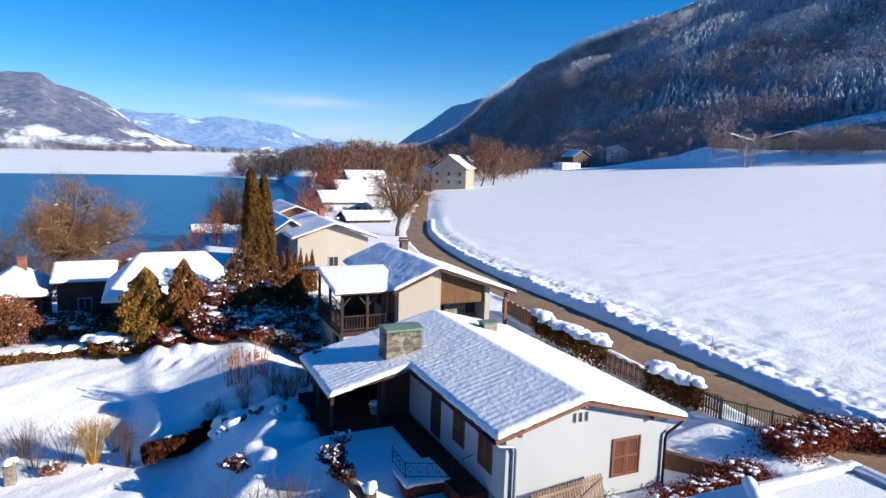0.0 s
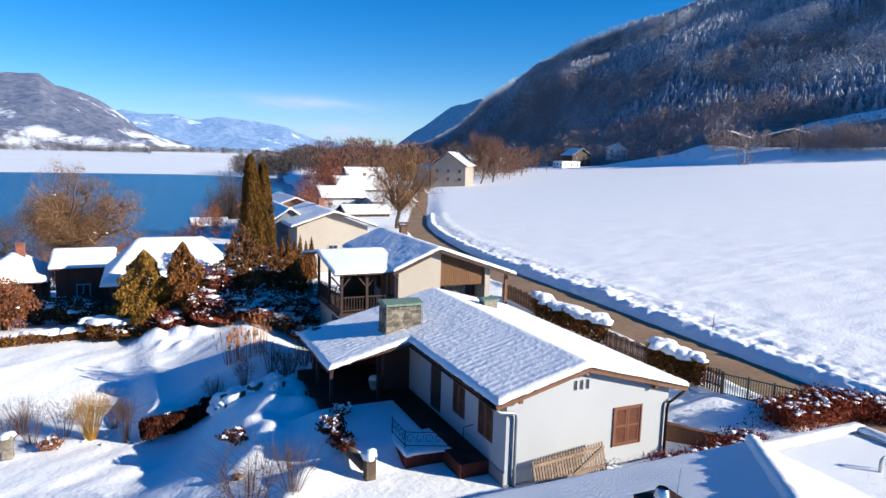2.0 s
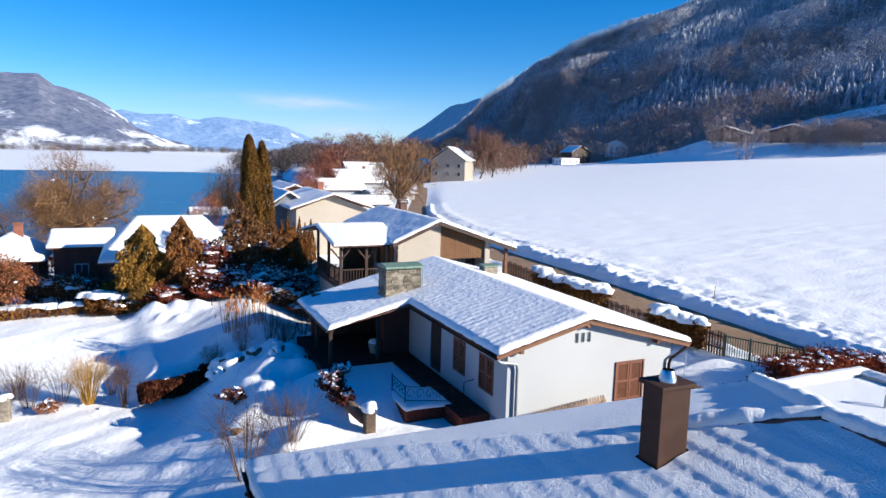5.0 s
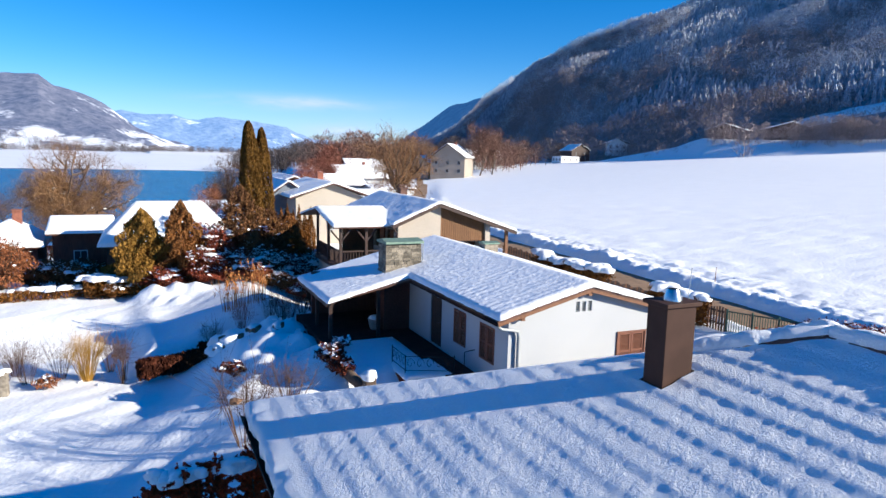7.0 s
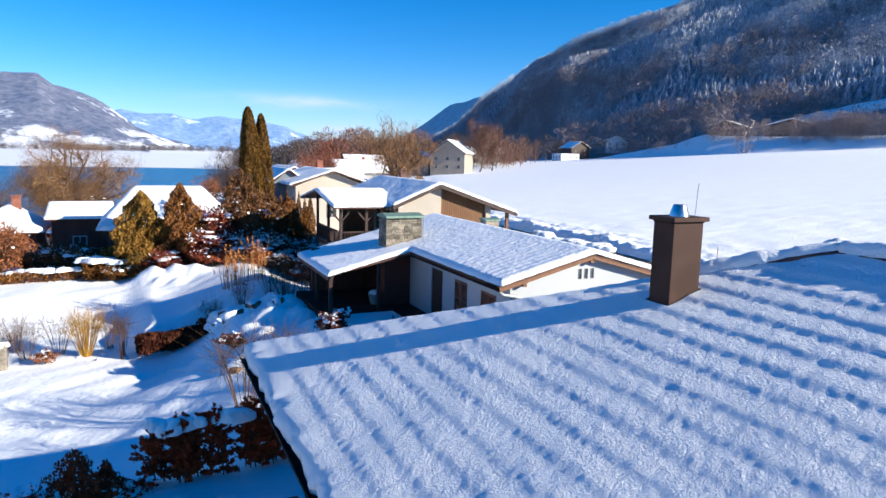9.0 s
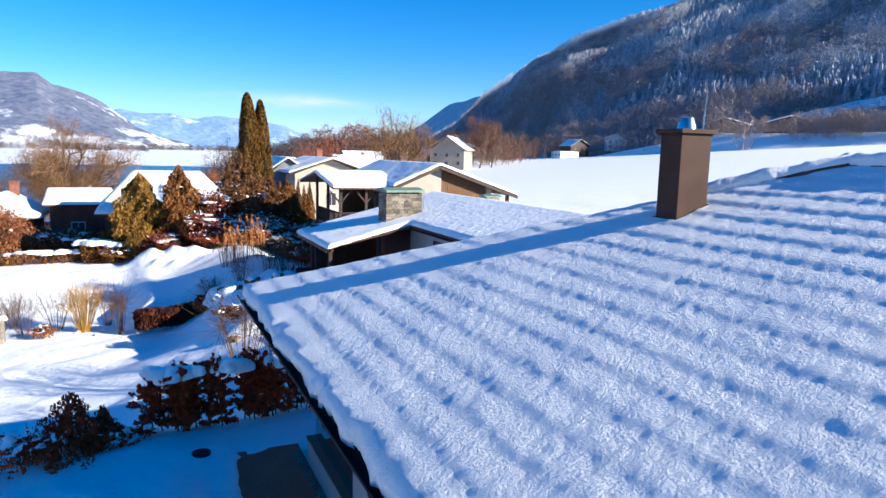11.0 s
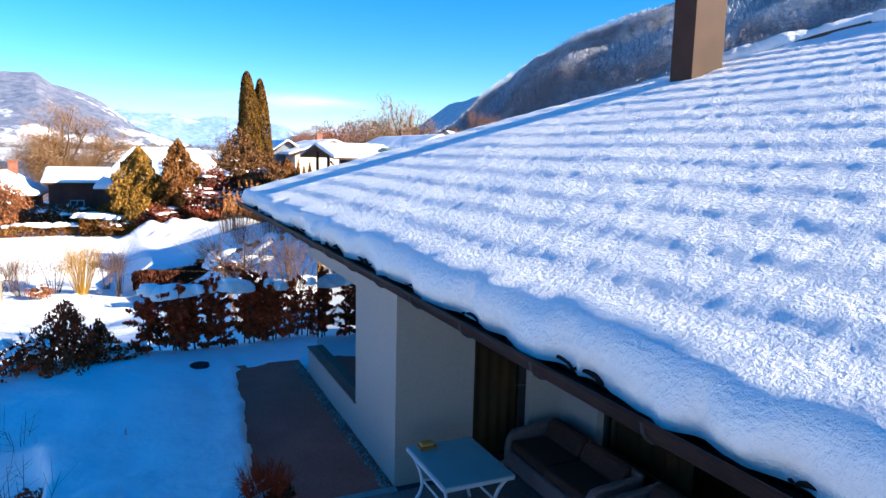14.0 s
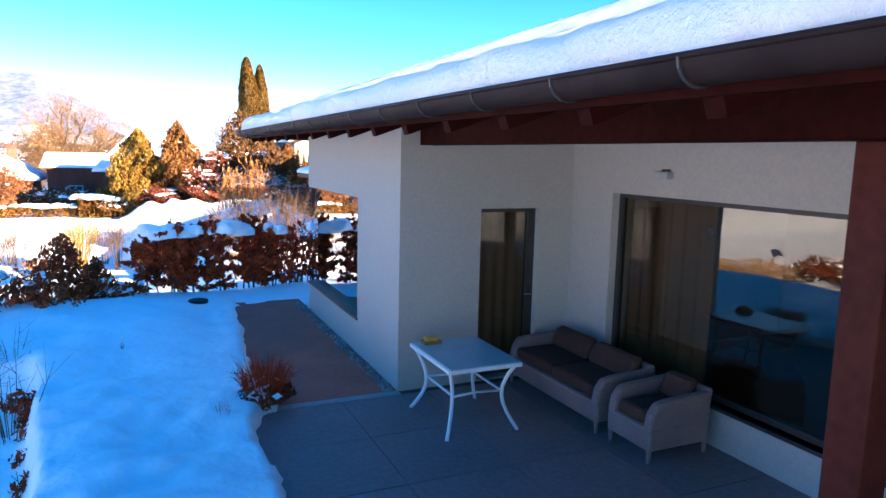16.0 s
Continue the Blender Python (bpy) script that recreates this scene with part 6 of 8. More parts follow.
def grow(rng, base, height, spread, levels=4, kids=4, r=0.12, up=0.35, droop=0.0, first=0.25, bend=0.25):
    """A bare tree: the trunk's and the limbs' segments, and the fine twigs' segments."""
    limbs, twigs = [], []
    def go(p, d, length, rad, lev):
        n = 4 if lev < 2 else 3
        pts = [p]
        for i in range(n):
            d = d + np.array([rng.normal() * bend, rng.normal() * bend, rng.normal() * bend * 0.6 + up * 0.12 - droop * 0.25 * lev])
            d = d / np.linalg.norm(d)
            pts.append(pts[-1] + d * length / n)
        for i in range(n):
            (limbs if lev < 2 else twigs).append((pts[i], pts[i + 1], rad * (1 - 0.55 * i / n), rad * (1 - 0.55 * (i + 1) / n)))
        if lev >= levels:
            return
        k = kids + (lev == 0) * 2
        for j in range(k):
            u = lerp(first if lev == 0 else 0.25, 1.0, (j + rng.random()) / k)
            i = min(n - 1, int(u * n))
            q = pts[i] + (pts[i + 1] - pts[i]) * (u * n - i)
            a = rng.random() * 2 * math.pi
            side = np.array([math.cos(a), math.sin(a), 0.0])
            e = d * 0.45 + side * spread * (1.0 if lev == 0 else 0.8) + np.array([0, 0, up])
            go(q, e / np.linalg.norm(e), length * (0.62 + 0.2 * rng.random()) * (1.0 if lev else 0.9), rad * 0.5 * (1 - 0.3 * u), lev + 1)
    go(np.array(base, float), np.array([rng.normal() * 0.06, rng.normal() * 0.06, 1.0]), height, r, 0)
    return limbs, twigs


def lumps(rows, rng, seg=9, rings=4):
    """Flattened, uneven lumps of snow: rows of x, y, z, radius, height."""
    V, F, base = [], [], 0
    for x, y, z, r, h in rows:
        for i in range(rings):
            a = (i + 0.02) / rings * math.pi / 2
            for k in range(seg):
                t = 2 * math.pi * k / seg
                q = r * math.cos(a) * (1 + 0.16 * rng.normal() * (i > 0) + 0.22 * math.sin(2 * t + x * 7) + 0.16 * math.sin(3 * t + y * 5))
                V.append((x + q * math.cos(t), y + q * math.sin(t), z + h * math.sin(a) - 0.25 * h * (i == 0)))
        V.append((x, y, z + h))
        for i in range(rings - 1):
            for k in range(seg):
                a, b = base + i * seg + k, base + i * seg + (k + 1) % seg
                F.append((a, b, b + seg, a + seg))
        for k in range(seg):
            a, b = base + (rings - 1) * seg + k, base + (rings - 1) * seg + (k + 1) % seg
            F.append((a, b, base + rings * seg, base + rings * seg))
        base += rings * seg + 1
    return np.array(V), np.array(F)


def snow_part(rows, parent, rng, seg=9, rings=4):
    V, F = lumps(rows, rng, seg, rings)
    bm = bmesh.new()
    vs = [bm.verts.new(v) for v in V]
    for f in F:
        bm.faces.new([vs[i] for i in (f[:3] if f[2] == f[3] else f)])
    return tagged(part("snow_cap", bm, M_SNOW, parent, "caps of snow", flat=False), kind="stuff")


def dusting(P, size, rng, parent):
    """Fresh snow caught on twigs and needles: small, nearly level flakes at the points P."""
    n = len(P)
    t = rng.random(n) * 2 * np.pi
    a = np.stack([np.cos(t), np.sin(t), rng.normal(size=n) * 0.35], -1) * size * rng.uniform(0.5, 1.4, (n, 1))
    b = np.stack([-np.sin(t), np.cos(t), rng.normal(size=n) * 0.35], -1) * size * rng.uniform(0.4, 0.9, (n, 1))
    V = np.stack([P - a, P - b, P + a, P + b], 1).reshape(-1, 3)
    return tagged(raw("snow_dusting", V, np.arange(4 * n).reshape(-1, 4), M_SNOW, parent), "snow caught in the foliage", kind="stuff")


def foliage(name, a, b, rough=0.8, isle=0.38):
    return material(name, a, b, rough, grain=3, blotch=0.6, bump=0.0, isle=isle, spec=0.12)


M_THUJA = foliage("olive_thuja", (0.070, 0.034, 0.006), (0.18, 0.094, 0.017))
M_FIR = foliage("dark_fir_needles", (0.080, 0.036, 0.014), (0.18, 0.088, 0.036))
M_GOLDCONIFER = foliage("golden_green_conifer", (0.12, 0.062, 0.010), (0.32, 0.175, 0.032))
M_REDLEAF = foliage("dry_red_brown_leaves", (0.095, 0.020, 0.010), (0.25, 0.060, 0.028))
M_BEECH = foliage("withered_beech_leaves", (0.26, 0.030, 0.009), (0.52, 0.075, 0.022))
M_RUSSET = foliage("russet_twigs", (0.15, 0.050, 0.018), (0.32, 0.125, 0.05))
M_HEDGE = foliage("brown_green_hedge", (0.095, 0.036, 0.007), (0.22, 0.095, 0.020))
M_STRAW = foliage("golden_dry_grass", (0.34, 0.13, 0.035), (0.60, 0.28, 0.09))
M_YELLOWTWIG = foliage("yellow_twigs", (0.28, 0.15, 0.022), (0.48, 0.28, 0.05))
M_REDSTEM = foliage("dark_red_brown_leaves", (0.060, 0.014, 0.008), (0.15, 0.042, 0.022))
M_DRYSTEM = foliage("dark_dry_stems", (0.032, 0.009, 0.004), (0.085, 0.026, 0.012))
M_BARK = material("grey_brown_bark", (0.06, 0.04, 0.028), (0.14, 0.10, 0.07), 0.95, grain=12, blotch=2, bump=0.5, depth=0.02)
M_TWIG = foliage("brown_bare_twigs", (0.07, 0.04, 0.024), (0.15, 0.09, 0.055))
M_WILLOW = foliage("orange_willow_twigs", (0.15, 0.083, 0.040), (0.30, 0.172, 0.082))


def cone_points(rng, n, base, height, radius, power=0.9, rag=0.25, hollow=0.55, egg=False):
    """Points filling the outer part of a conical crown."""
    u = 1 - rng.random(n) ** (0.62 if egg else 0.5)
    th = rng.random(n) * 2 * np.pi
    lobes = 1 + rag * np.sin(3 * th + 9 * u + rng.random() * 6) + rag * 0.8 * np.sin(7 * th - 23 * u)
    if egg:
        lobes = lobes * np.minimum(1, 0.62 + 1.5 * u)
    r = radius * (1 - u) ** power * lobes * (hollow + (1 - hollow) * np.sqrt(rng.random(n)))
    return np.stack([base[0] + r * np.cos(th), base[1] + r * np.sin(th), base[2] + u * height], -1)


def conifer(label, base, height, radius, mat, seed, leaves=2600, size=0.10, snow=0, group="", power=0.85, rag=0.25, name="conifer", up=0.35, category="tree", egg=False):
    rng = np.random.default_rng(seed)
    t = thing(name, label, category, group, at=base)
    bm = bmesh.new()
    tube(bm, [(0, 0, -0.2), (0, 0, height * 0.9)], [0.03 + radius * 0.07, 0.012], 7)
    part("trunk", bm, M_BARK, t)
    P = cone_points(rng, leaves, (0, 0, 0.02 * height), height * 0.98, radius, power, rag, egg=egg)
    V, F = leaf_quads(P, size, rng, 0.5, up)
    raw("crown", V, F, mat, t)
    if snow:
        Q = cone_points(rng, snow, (0, 0, 0.1 * height), height * 0.8, radius, power, rag, 0.9, egg)
        dusting(np.repeat(Q, 8, 0) + rng.normal(size=(8 * len(Q), 3)) * [0.12, 0.12, 0.03] * radius ** 0.5, 0.07 * radius ** 0.5, rng, t)
    return t


def shrub(label, base, height, radius, mat, seed, leaves=1500, size=0.07, stems=14, snow=0, group="", name="shrub", up=0.2, flat=0.75, category="shrub"):
    """A rounded shrub: stems from the ground and a loose, uneven cloud of leaves or twig ends."""
    rng = np.random.default_rng(seed)
    t = thing(name, label, category, group, at=base)
    segs = []
    for i in range(stems):
        a, o = rng.random() * 2 * math.pi, radius * math.sqrt(rng.random())
        p = np.array([0.15 * o * math.cos(a), 0.15 * o * math.sin(a), -0.05])
        q = np.array([0.8 * o * math.cos(a), 0.8 * o * math.sin(a), height * rng.uniform(0.55, 0.95)])
        m = lerp(p, q, 0.5) + rng.normal(size=3) * 0.05 * height
        r = 0.006 + 0.008 * height
        segs += [(p, m, r, r * 0.7), (m, q, r * 0.7, r * 0.3)]
        for j in range(4):
            s = lerp(m, q, rng.random())
            segs.append((s, s + rng.normal(size=3) * [0.25, 0.25, 0.15] * height * 0.5 + [0, 0, 0.1 * height], r * 0.5, r * 0.2))
    V, F = stick_mesh(segs)
    tagged(raw("brushwood", V, F, M_TWIG, t), kind="stuff")
    if leaves:
        d = rng.normal(size=(leaves, 3))
        d /= np.linalg.norm(d, axis=1)[:, None]
        k = 1 + 0.25 * np.sin(3 * np.arctan2(d[:, 1], d[:, 0]) + seed) + 0.2 * np.sin(5 * d[:, 2] + 4 * d[:, 0] + seed)
        r = np.cbrt(rng.random(leaves)) ** 0.6 * k
        P = d * r[:, None] * [radius, radius, height * 0.5 * flat] + [0, 0, height * 0.52]
        P[:, 2] = np.maximum(P[:, 2], 0.02)
        V, F = leaf_quads(P, size, rng, 0.55, up)
        raw("crown", V, F, mat, t)
    if snow:
        rows = []
        if leaves:
            top = P[P[:, 2] > height * (0.45 + 0.2 * rng.random(len(P)))]
            dusting(top[rng.integers(0, len(top), snow * 13)] + [0, 0, 0.03], 0.10, rng, t)
        for i in range(int(snow * 0.45) + 1):
            a, o = rng.random() * 2 * math.pi, radius * 0.85 * math.sqrt(rng.random())
            rows.append((o * math.cos(a), o * math.sin(a), height * (0.9 - 0.35 * (o / radius) ** 2) * flat ** 0.3, radius * rng.uniform(0.10, 0.30), rng.uniform(0.05, 0.12)))
        snow_part(rows, t, rng)
    return t


def twig_bush(label, base, height, radius, mat, seed, n=70, name="bare_shrub", fan=0.5, thick=0.008, fork=4, group="", category="shrub", snow=0):
    """Upright bare rods from one root, forking at the top."""
    rng = np.random.default_rng(seed)
    t = thing(name, label, category, group, at=base)
    segs = []
    for i in range(n):
        a, o = rng.random() * 2 * math.pi, radius * math.sqrt(rng.random())
        p = np.array([0.25 * o * math.cos(a), 0.25 * o * math.sin(a), -0.05])
        q = np.array([o * math.cos(a), o * math.sin(a), height * rng.uniform(0.6, 1.0)])
        m = lerp(p, q, 0.5) + np.array([0, 0, 0.06 * height]) + rng.normal(size=3) * 0.02 * height
        segs += [(p, m, thick, thick * 0.75), (m, q, thick * 0.75, thick * 0.4)]
        for j in range(fork):
            u = rng.uniform(0.25, 1)
            s = lerp(m, q, u)
            segs.append((s, s + (q - m) * rng.uniform(0.15, 0.45) + rng.normal(size=3) * fan * 0.16 * height, thick * 0.45, thick * 0.2))
    V, F = stick_mesh(segs, 3)
    tagged(raw("brushwood", V, F, mat, t), kind="stuff")
    if snow:
        snow_part([(*(rng.normal(size=2) * radius * 0.5), rng.uniform(0.0, 0.1), rng.uniform(0.08, 0.16), 0.07) for i in range(snow)], t, rng)
    return t


def bare_tree(label, base, height, seed, mat=None, spread=0.9, levels=4, kids=4, r=0.16, up=0.35, droop=0.0, first=0.3, haze=0, hsize=0.12, name="bare_tree", bend=0.22, group="", snow=0):
    rng = np.random.default_rng(seed)
    t = thing(name, label, "tree", group, at=base)
    limbs, twigs = grow(rng, (0, 0, -0.2), height * 0.55, spread, levels, kids, r, up, droop, first, bend)
    top = max(s[1][2] for s in limbs + twigs)
    k = height / top
    for rows, nm, mt, sd in ((limbs, "trunk", M_BARK, 6), (twigs, "crown", mat or M_TWIG, 3)):
        V, F = stick_mesh([(np.array(a) * [k ** 0.5, k ** 0.5, k], np.array(b) * [k ** 0.5, k ** 0.5, k], p, q) for a, b, p, q in rows], sd)
        raw(nm, V, F, mt, t)
    if haze:
        ends = np.array([s[1] for s in twigs]) * [k ** 0.5, k ** 0.5, k]
        P = ends[rng.integers(0, len(ends), haze)] + rng.normal(size=(haze, 3)) * 0.035 * height
        V, F = leaf_quads(P, hsize, rng, 0.05, 0.1)
        tagged(raw("twig_haze", V, F, mat or M_TWIG, t), kind="stuff")
    if snow:
        rows = []
        for s in (limbs[i] for i in rng.integers(0, len(limbs), snow)):
            c = lerp(np.array(s[0]), np.array(s[1]), rng.random()) * [k ** 0.5, k ** 0.5, k]
            rows.append((c[0], c[1], c[2] + s[2] * 0.7, 0.06 + s[2], 0.05))
        snow_part(rows, t, rng, 6, 3)
    return t


def crown_tree(label, base, fork, centre, radii, seed, mat, limbs=10, subs=7, r=0.3, haze=12000, hsize=0.25, rise=0.5, name="bare_tree", snow=0, sub_len=0.4, lowest=-0.25):
    """A leafless tree whose limbs leave the trunk at the height fork and fill a rounded crown: curved limbs, side branches, fine twigs."""
    rng = np.random.default_rng(seed)
    t = thing(name, label, "tree", at=base)
    centre, radii = np.array(centre, float), np.array(radii, float)
    wood, twigs, ends, tops = [], [], [], []
    p = np.array([0, 0, -0.4])
    for k in range(5):
        q = np.array([0.10 * fork * (k + 1) / 5 * np.sign(centre[0] + 1e-6) + rng.normal() * 0.05, rng.normal() * 0.05, fork * (k + 1) / 5])
        wood.append((p, q, r * (1 - 0.08 * k), r * (1 - 0.08 * (k + 1))))
        p = q
    crotch = p
    for i in range(limbs):
        d = rng.normal(size=3)
        d[2] = abs(d[2]) * 0.9 + lowest if i % 3 else d[2] * 0.3
        d /= np.linalg.norm(d)
        e = centre + d * radii * rng.uniform(0.75, 1.0)
        a = crotch * [1, 1, rng.uniform(0.75, 1.0)]
        c = lerp(a, e, 0.5) + (e - a) * [0.2, 0.2, 0] * rise - np.array([0, 0, rise * 0.12 * (e[2] - a[2])]) + rng.normal(size=3) * 0.06 * radii
        pts = [a]
        for k in range(1, 9):
            u = k / 8
            pts.append(a * (1 - u) ** 2 + 2 * c * u * (1 - u) + e * u * u + rng.normal(size=3) * 0.035 * radii * (k < 8))
        for k in range(8):
            ra, rb = r * 0.5 * (1 - 0.82 * k / 8), r * 0.5 * (1 - 0.82 * (k + 1) / 8)
            wood.append((pts[k], pts[k + 1], ra, rb))
            tops.append((lerp(pts[k], pts[k + 1], 0.5), ra))
        for j in range(subs):
            k = int(rng.integers(2, 8))
            out = (pts[k] - centre) / radii
            f = pts[k] + (out * 0.7 + rng.normal(size=3) * 0.55 + [0, 0, 0.35]) * radii * sub_len
            g = lerp(pts[k], f, 0.5) + rng.normal(size=3) * 0.05 * radii
            rr = r * 0.16
            twigs += [(pts[k], g, rr, rr * 0.6), (g, f, rr * 0.6, rr * 0.25)]
            for m in range(6):
                h = lerp(g, f, rng.random())
                w = h + rng.normal(size=3) * 0.13 * radii + [0, 0, 0.10 * radii[2]]
                twigs.append((h, w, rr * 0.3, rr * 0.12))
                ends.append(w)
    for rows, nm, mt, sd in ((wood, "trunk", M_BARK, 7), (twigs, "crown", mat, 4)):
        V, F = stick_mesh(rows, sd)
        raw(nm, V, F, mt, t)
    P = np.array(ends)[rng.integers(0, len(ends), haze)] + rng.normal(size=(haze, 3)) * 0.07 * radii
    V, F = leaf_quads(P, hsize, rng, 0.05, 0.15)
    tagged(raw("twig_haze", V, F, mat, t), kind="stuff")
    if snow:
        pick = rng.integers(0, len(tops), snow)
        snow_part([(*(tops[i][0] + [0, 0, tops[i][1] * 0.75]), 0.10 + tops[i][1], 0.07) for i in pick], t, rng, 7, 3)
    return t


def hedge(label, a, b, height, width, mat, seed, leaves=4000, size=0.06, snow=0, rag=0.2, name="hedge", up=0.1, z=None, gaps=0.0, snow_r=0.3, kind="", twiggy=0):
    """A clipped or loose hedge from a to b (x, y), with stems, leaves and a ragged cap of snow."""
    rng = np.random.default_rng(seed)
    a, b = np.array(a, float), np.array(b, float)
    L = np.linalg.norm(b - a)
    d = (b - a) / L
    nrm = np.array([-d[1], d[0]])
    z = float(ground_z(*((a + b) / 2))) if z is None else z
    t = thing(name, label, "hedge", at=(*a, z), kind=kind)
    u, w, h = rng.random(leaves), rng.normal(size=leaves) * 0.42, rng.random(leaves) ** 0.75
    w = np.clip(w, -1, 1)
    top = height * (1 + rag * bumps(u * L, u * 0, 0.8, seed % 50) * 0.8)
    keep = rng.random(leaves) > gaps * (0.5 + 0.5 * bumps(u * L, h * 3, 0.5, seed % 40 + 3))
    P = np.stack([d[0] * u * L + nrm[0] * w * width / 2, d[1] * u * L + nrm[1] * w * width / 2, h * top], -1)[keep]
    segs, ends = [], []
    for i in range(max(4, int(L / 0.13))):
        s = rng.random() * L
        o = rng.normal() * width * 0.16 if twiggy else 0.0
        p = np.array([d[0] * s + nrm[0] * o, d[1] * s + nrm[1] * o, -0.1])
        q = p + [rng.normal() * 0.08, rng.normal() * 0.08, height * rng.uniform(0.7, 1.0)]
        segs.append((p, q, 0.018 if twiggy else 0.014, 0.005))
        for j in range(twiggy or 9):
            c = lerp(p, q, rng.uniform(0.2 if twiggy else 0.3, 1))
            e = c + rng.normal(size=3) * [0.16, 0.13, 0.10] + [0, 0, 0.08]
            segs.append((c, e, 0.005, 0.002))
            ends.append((c, e))
    if twiggy:
        C = np.array(ends)[rng.integers(0, len(ends), leaves)]
        P = lerp(C[:, 0], C[:, 1], rng.uniform(0.25, 1.1, (leaves, 1))) + rng.normal(size=(leaves, 3)) * 0.018
        P = P[rng.random(leaves) > gaps * (0.5 + 0.5 * bumps(P[:, 0] * 1.0, P[:, 2] * 1.6, 0.34, seed % 40 + 3))]
    V, F = leaf_quads(P, size, rng, 0.6, up)
    raw("foliage", V, F, mat, t)
    V, F = stick_mesh(segs, 4)
    tagged(raw("brushwood", V, F, M_BARK, t), kind="stuff")
    if snow:
        rows = []
        for i in range(snow):
            s = rng.random()
            o = rng.normal() * width * 0.2
            hh = float(height * (1 + rag * bumps(s * L, 0, 0.8, seed % 50) * 0.8))
            rows.append((d[0] * s * L + nrm[0] * o, d[1] * s * L + nrm[1] * o, hh - 0.05, snow_r * (q := rng.uniform(0.6, 1.1)), min(0.24, (0.5 if snow_r > 0.2 else 0.28) * snow_r * q)))
        snow_part(rows, t, rng)
    return t

# ---------------------------------------------------------------- woods in the distance, joined by kind
def wood(name, label, places, heights, widths, kind, mat, seed, parent=None):
    """A wood of many trees in one mesh. kind: 'fir' layered skirts, 'bare' a cloud of upright twigs."""
    rng = np.random.default_rng(seed)
    n = len(places)
    V, F = [], []
    if kind == "fir":
        seg, tiers = 6, 3
        for k in range(tiers):
            u0, u1 = 0.06 + 0.80 * k / tiers, 0.06 + 0.80 * (k + 1.35) / tiers
            r0 = widths * 0.5 * (1 - u0) ** 0.9
            a0 = rng.random(n)[:, None] * 6.28
            ring = []
            for s in range(seg * 2):
                th = a0[:, 0] + 2 * np.pi * s / (seg * 2)
                q = r0 * (1.0 if s % 2 else 0.55) * (1 + 0.22 * rng.normal(size=n))
                ring.append(np.stack([places[:, 0] + q * np.cos(th), places[:, 1] + q * np.sin(th), places[:, 2] + heights * (u0 - (0.035 if s % 2 else -0.01))], -1))
            tip = places + np.stack([rng.normal(size=n) * 0.1, rng.normal(size=n) * 0.1, heights * min(u1, 1.0)], -1)
            blk = np.stack(ring + [tip], 1)
            base = sum(len(v) for v in V)
            m = seg * 2 + 1
            idx = base + np.arange(n)[:, None] * m
            for s in range(seg * 2):
                F.append(np.concatenate([idx + s, idx + (s + 1) % (seg * 2), idx + m - 1], 1))
            V.append(blk.reshape(-1, 3))
    else:
        per = 50 if n > 600 else 240
        u = rng.random((n, per))
        th = rng.random((n, per)) * 2 * np.pi
        w = widths[:, None] * 0.5 * np.sin(np.pi * (0.12 + 0.83 * u)) ** 0.7 * np.sqrt(rng.random((n, per)))
        c = np.stack([places[:, None, 0] + w * np.cos(th), places[:, None, 1] + w * np.sin(th), places[:, None, 2] + heights[:, None] * (0.15 + 0.8 * u)], -1).reshape(-1, 3)
        hh = np.repeat(heights, per)
        out = np.stack([np.cos(th) * 0.8, np.sin(th) * 0.8, 0.75 + 0 * th], -1).reshape(-1, 3) + rng.normal(size=(n * per, 3)) * 0.45
        ln = hh[:, None] * (0.045 + 0.045 * rng.random((n * per, 1)))
        sd = np.cross(out, rng.normal(size=(n * per, 3)))
        sd /= np.linalg.norm(sd, axis=1)[:, None]
        wd = hh[:, None] * (0.014 if n > 600 else 0.009)
        V.append(np.stack([c - out * ln * 0.5 - sd * wd * 0.3, c - out * ln * 0.2 + sd * wd, c + out * ln], 1).reshape(-1, 3))
        F.append(np.arange(3 * n * per).reshape(-1, 3))
        V.append(np.stack([places + [0.012, 0, 0] * heights[:, None] , places - [0.012, 0, 0] * heights[:, None], places + [0, 0, 0.75] * heights[:, None]], 1).reshape(-1, 3))
        F.append(3 * n * per + np.arange(3 * n).reshape(-1, 3))
    return tagged(raw(name, np.concatenate(V), np.concatenate(F), mat, parent), label, "wood", kind="stuff")


# fir blued and bare wood paled: distance haze painted into their base colours
M_HILLFIR = foliage("hazed_fir_wood", (0.23, 0.25, 0.30), (0.42, 0.45, 0.51), isle=0.3)
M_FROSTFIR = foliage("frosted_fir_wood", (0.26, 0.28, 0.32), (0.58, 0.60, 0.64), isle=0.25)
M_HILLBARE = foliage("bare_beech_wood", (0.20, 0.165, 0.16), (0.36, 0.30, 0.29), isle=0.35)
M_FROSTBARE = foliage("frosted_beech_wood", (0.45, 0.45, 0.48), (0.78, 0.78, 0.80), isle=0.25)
rng = np.random.default_rng(5)
N = 30000
az, u = rng.uniform(18.5, 63, N), rng.random(N) ** 0.85 * 1.05
P = MAIN_HILL.at(az, u)
dist = np.hypot(P[:, 0], P[:, 1])
keep = rng.random(N) < np.clip(dist / 900, 0.35, 1) * np.where(az > 55, 0.8, 1)
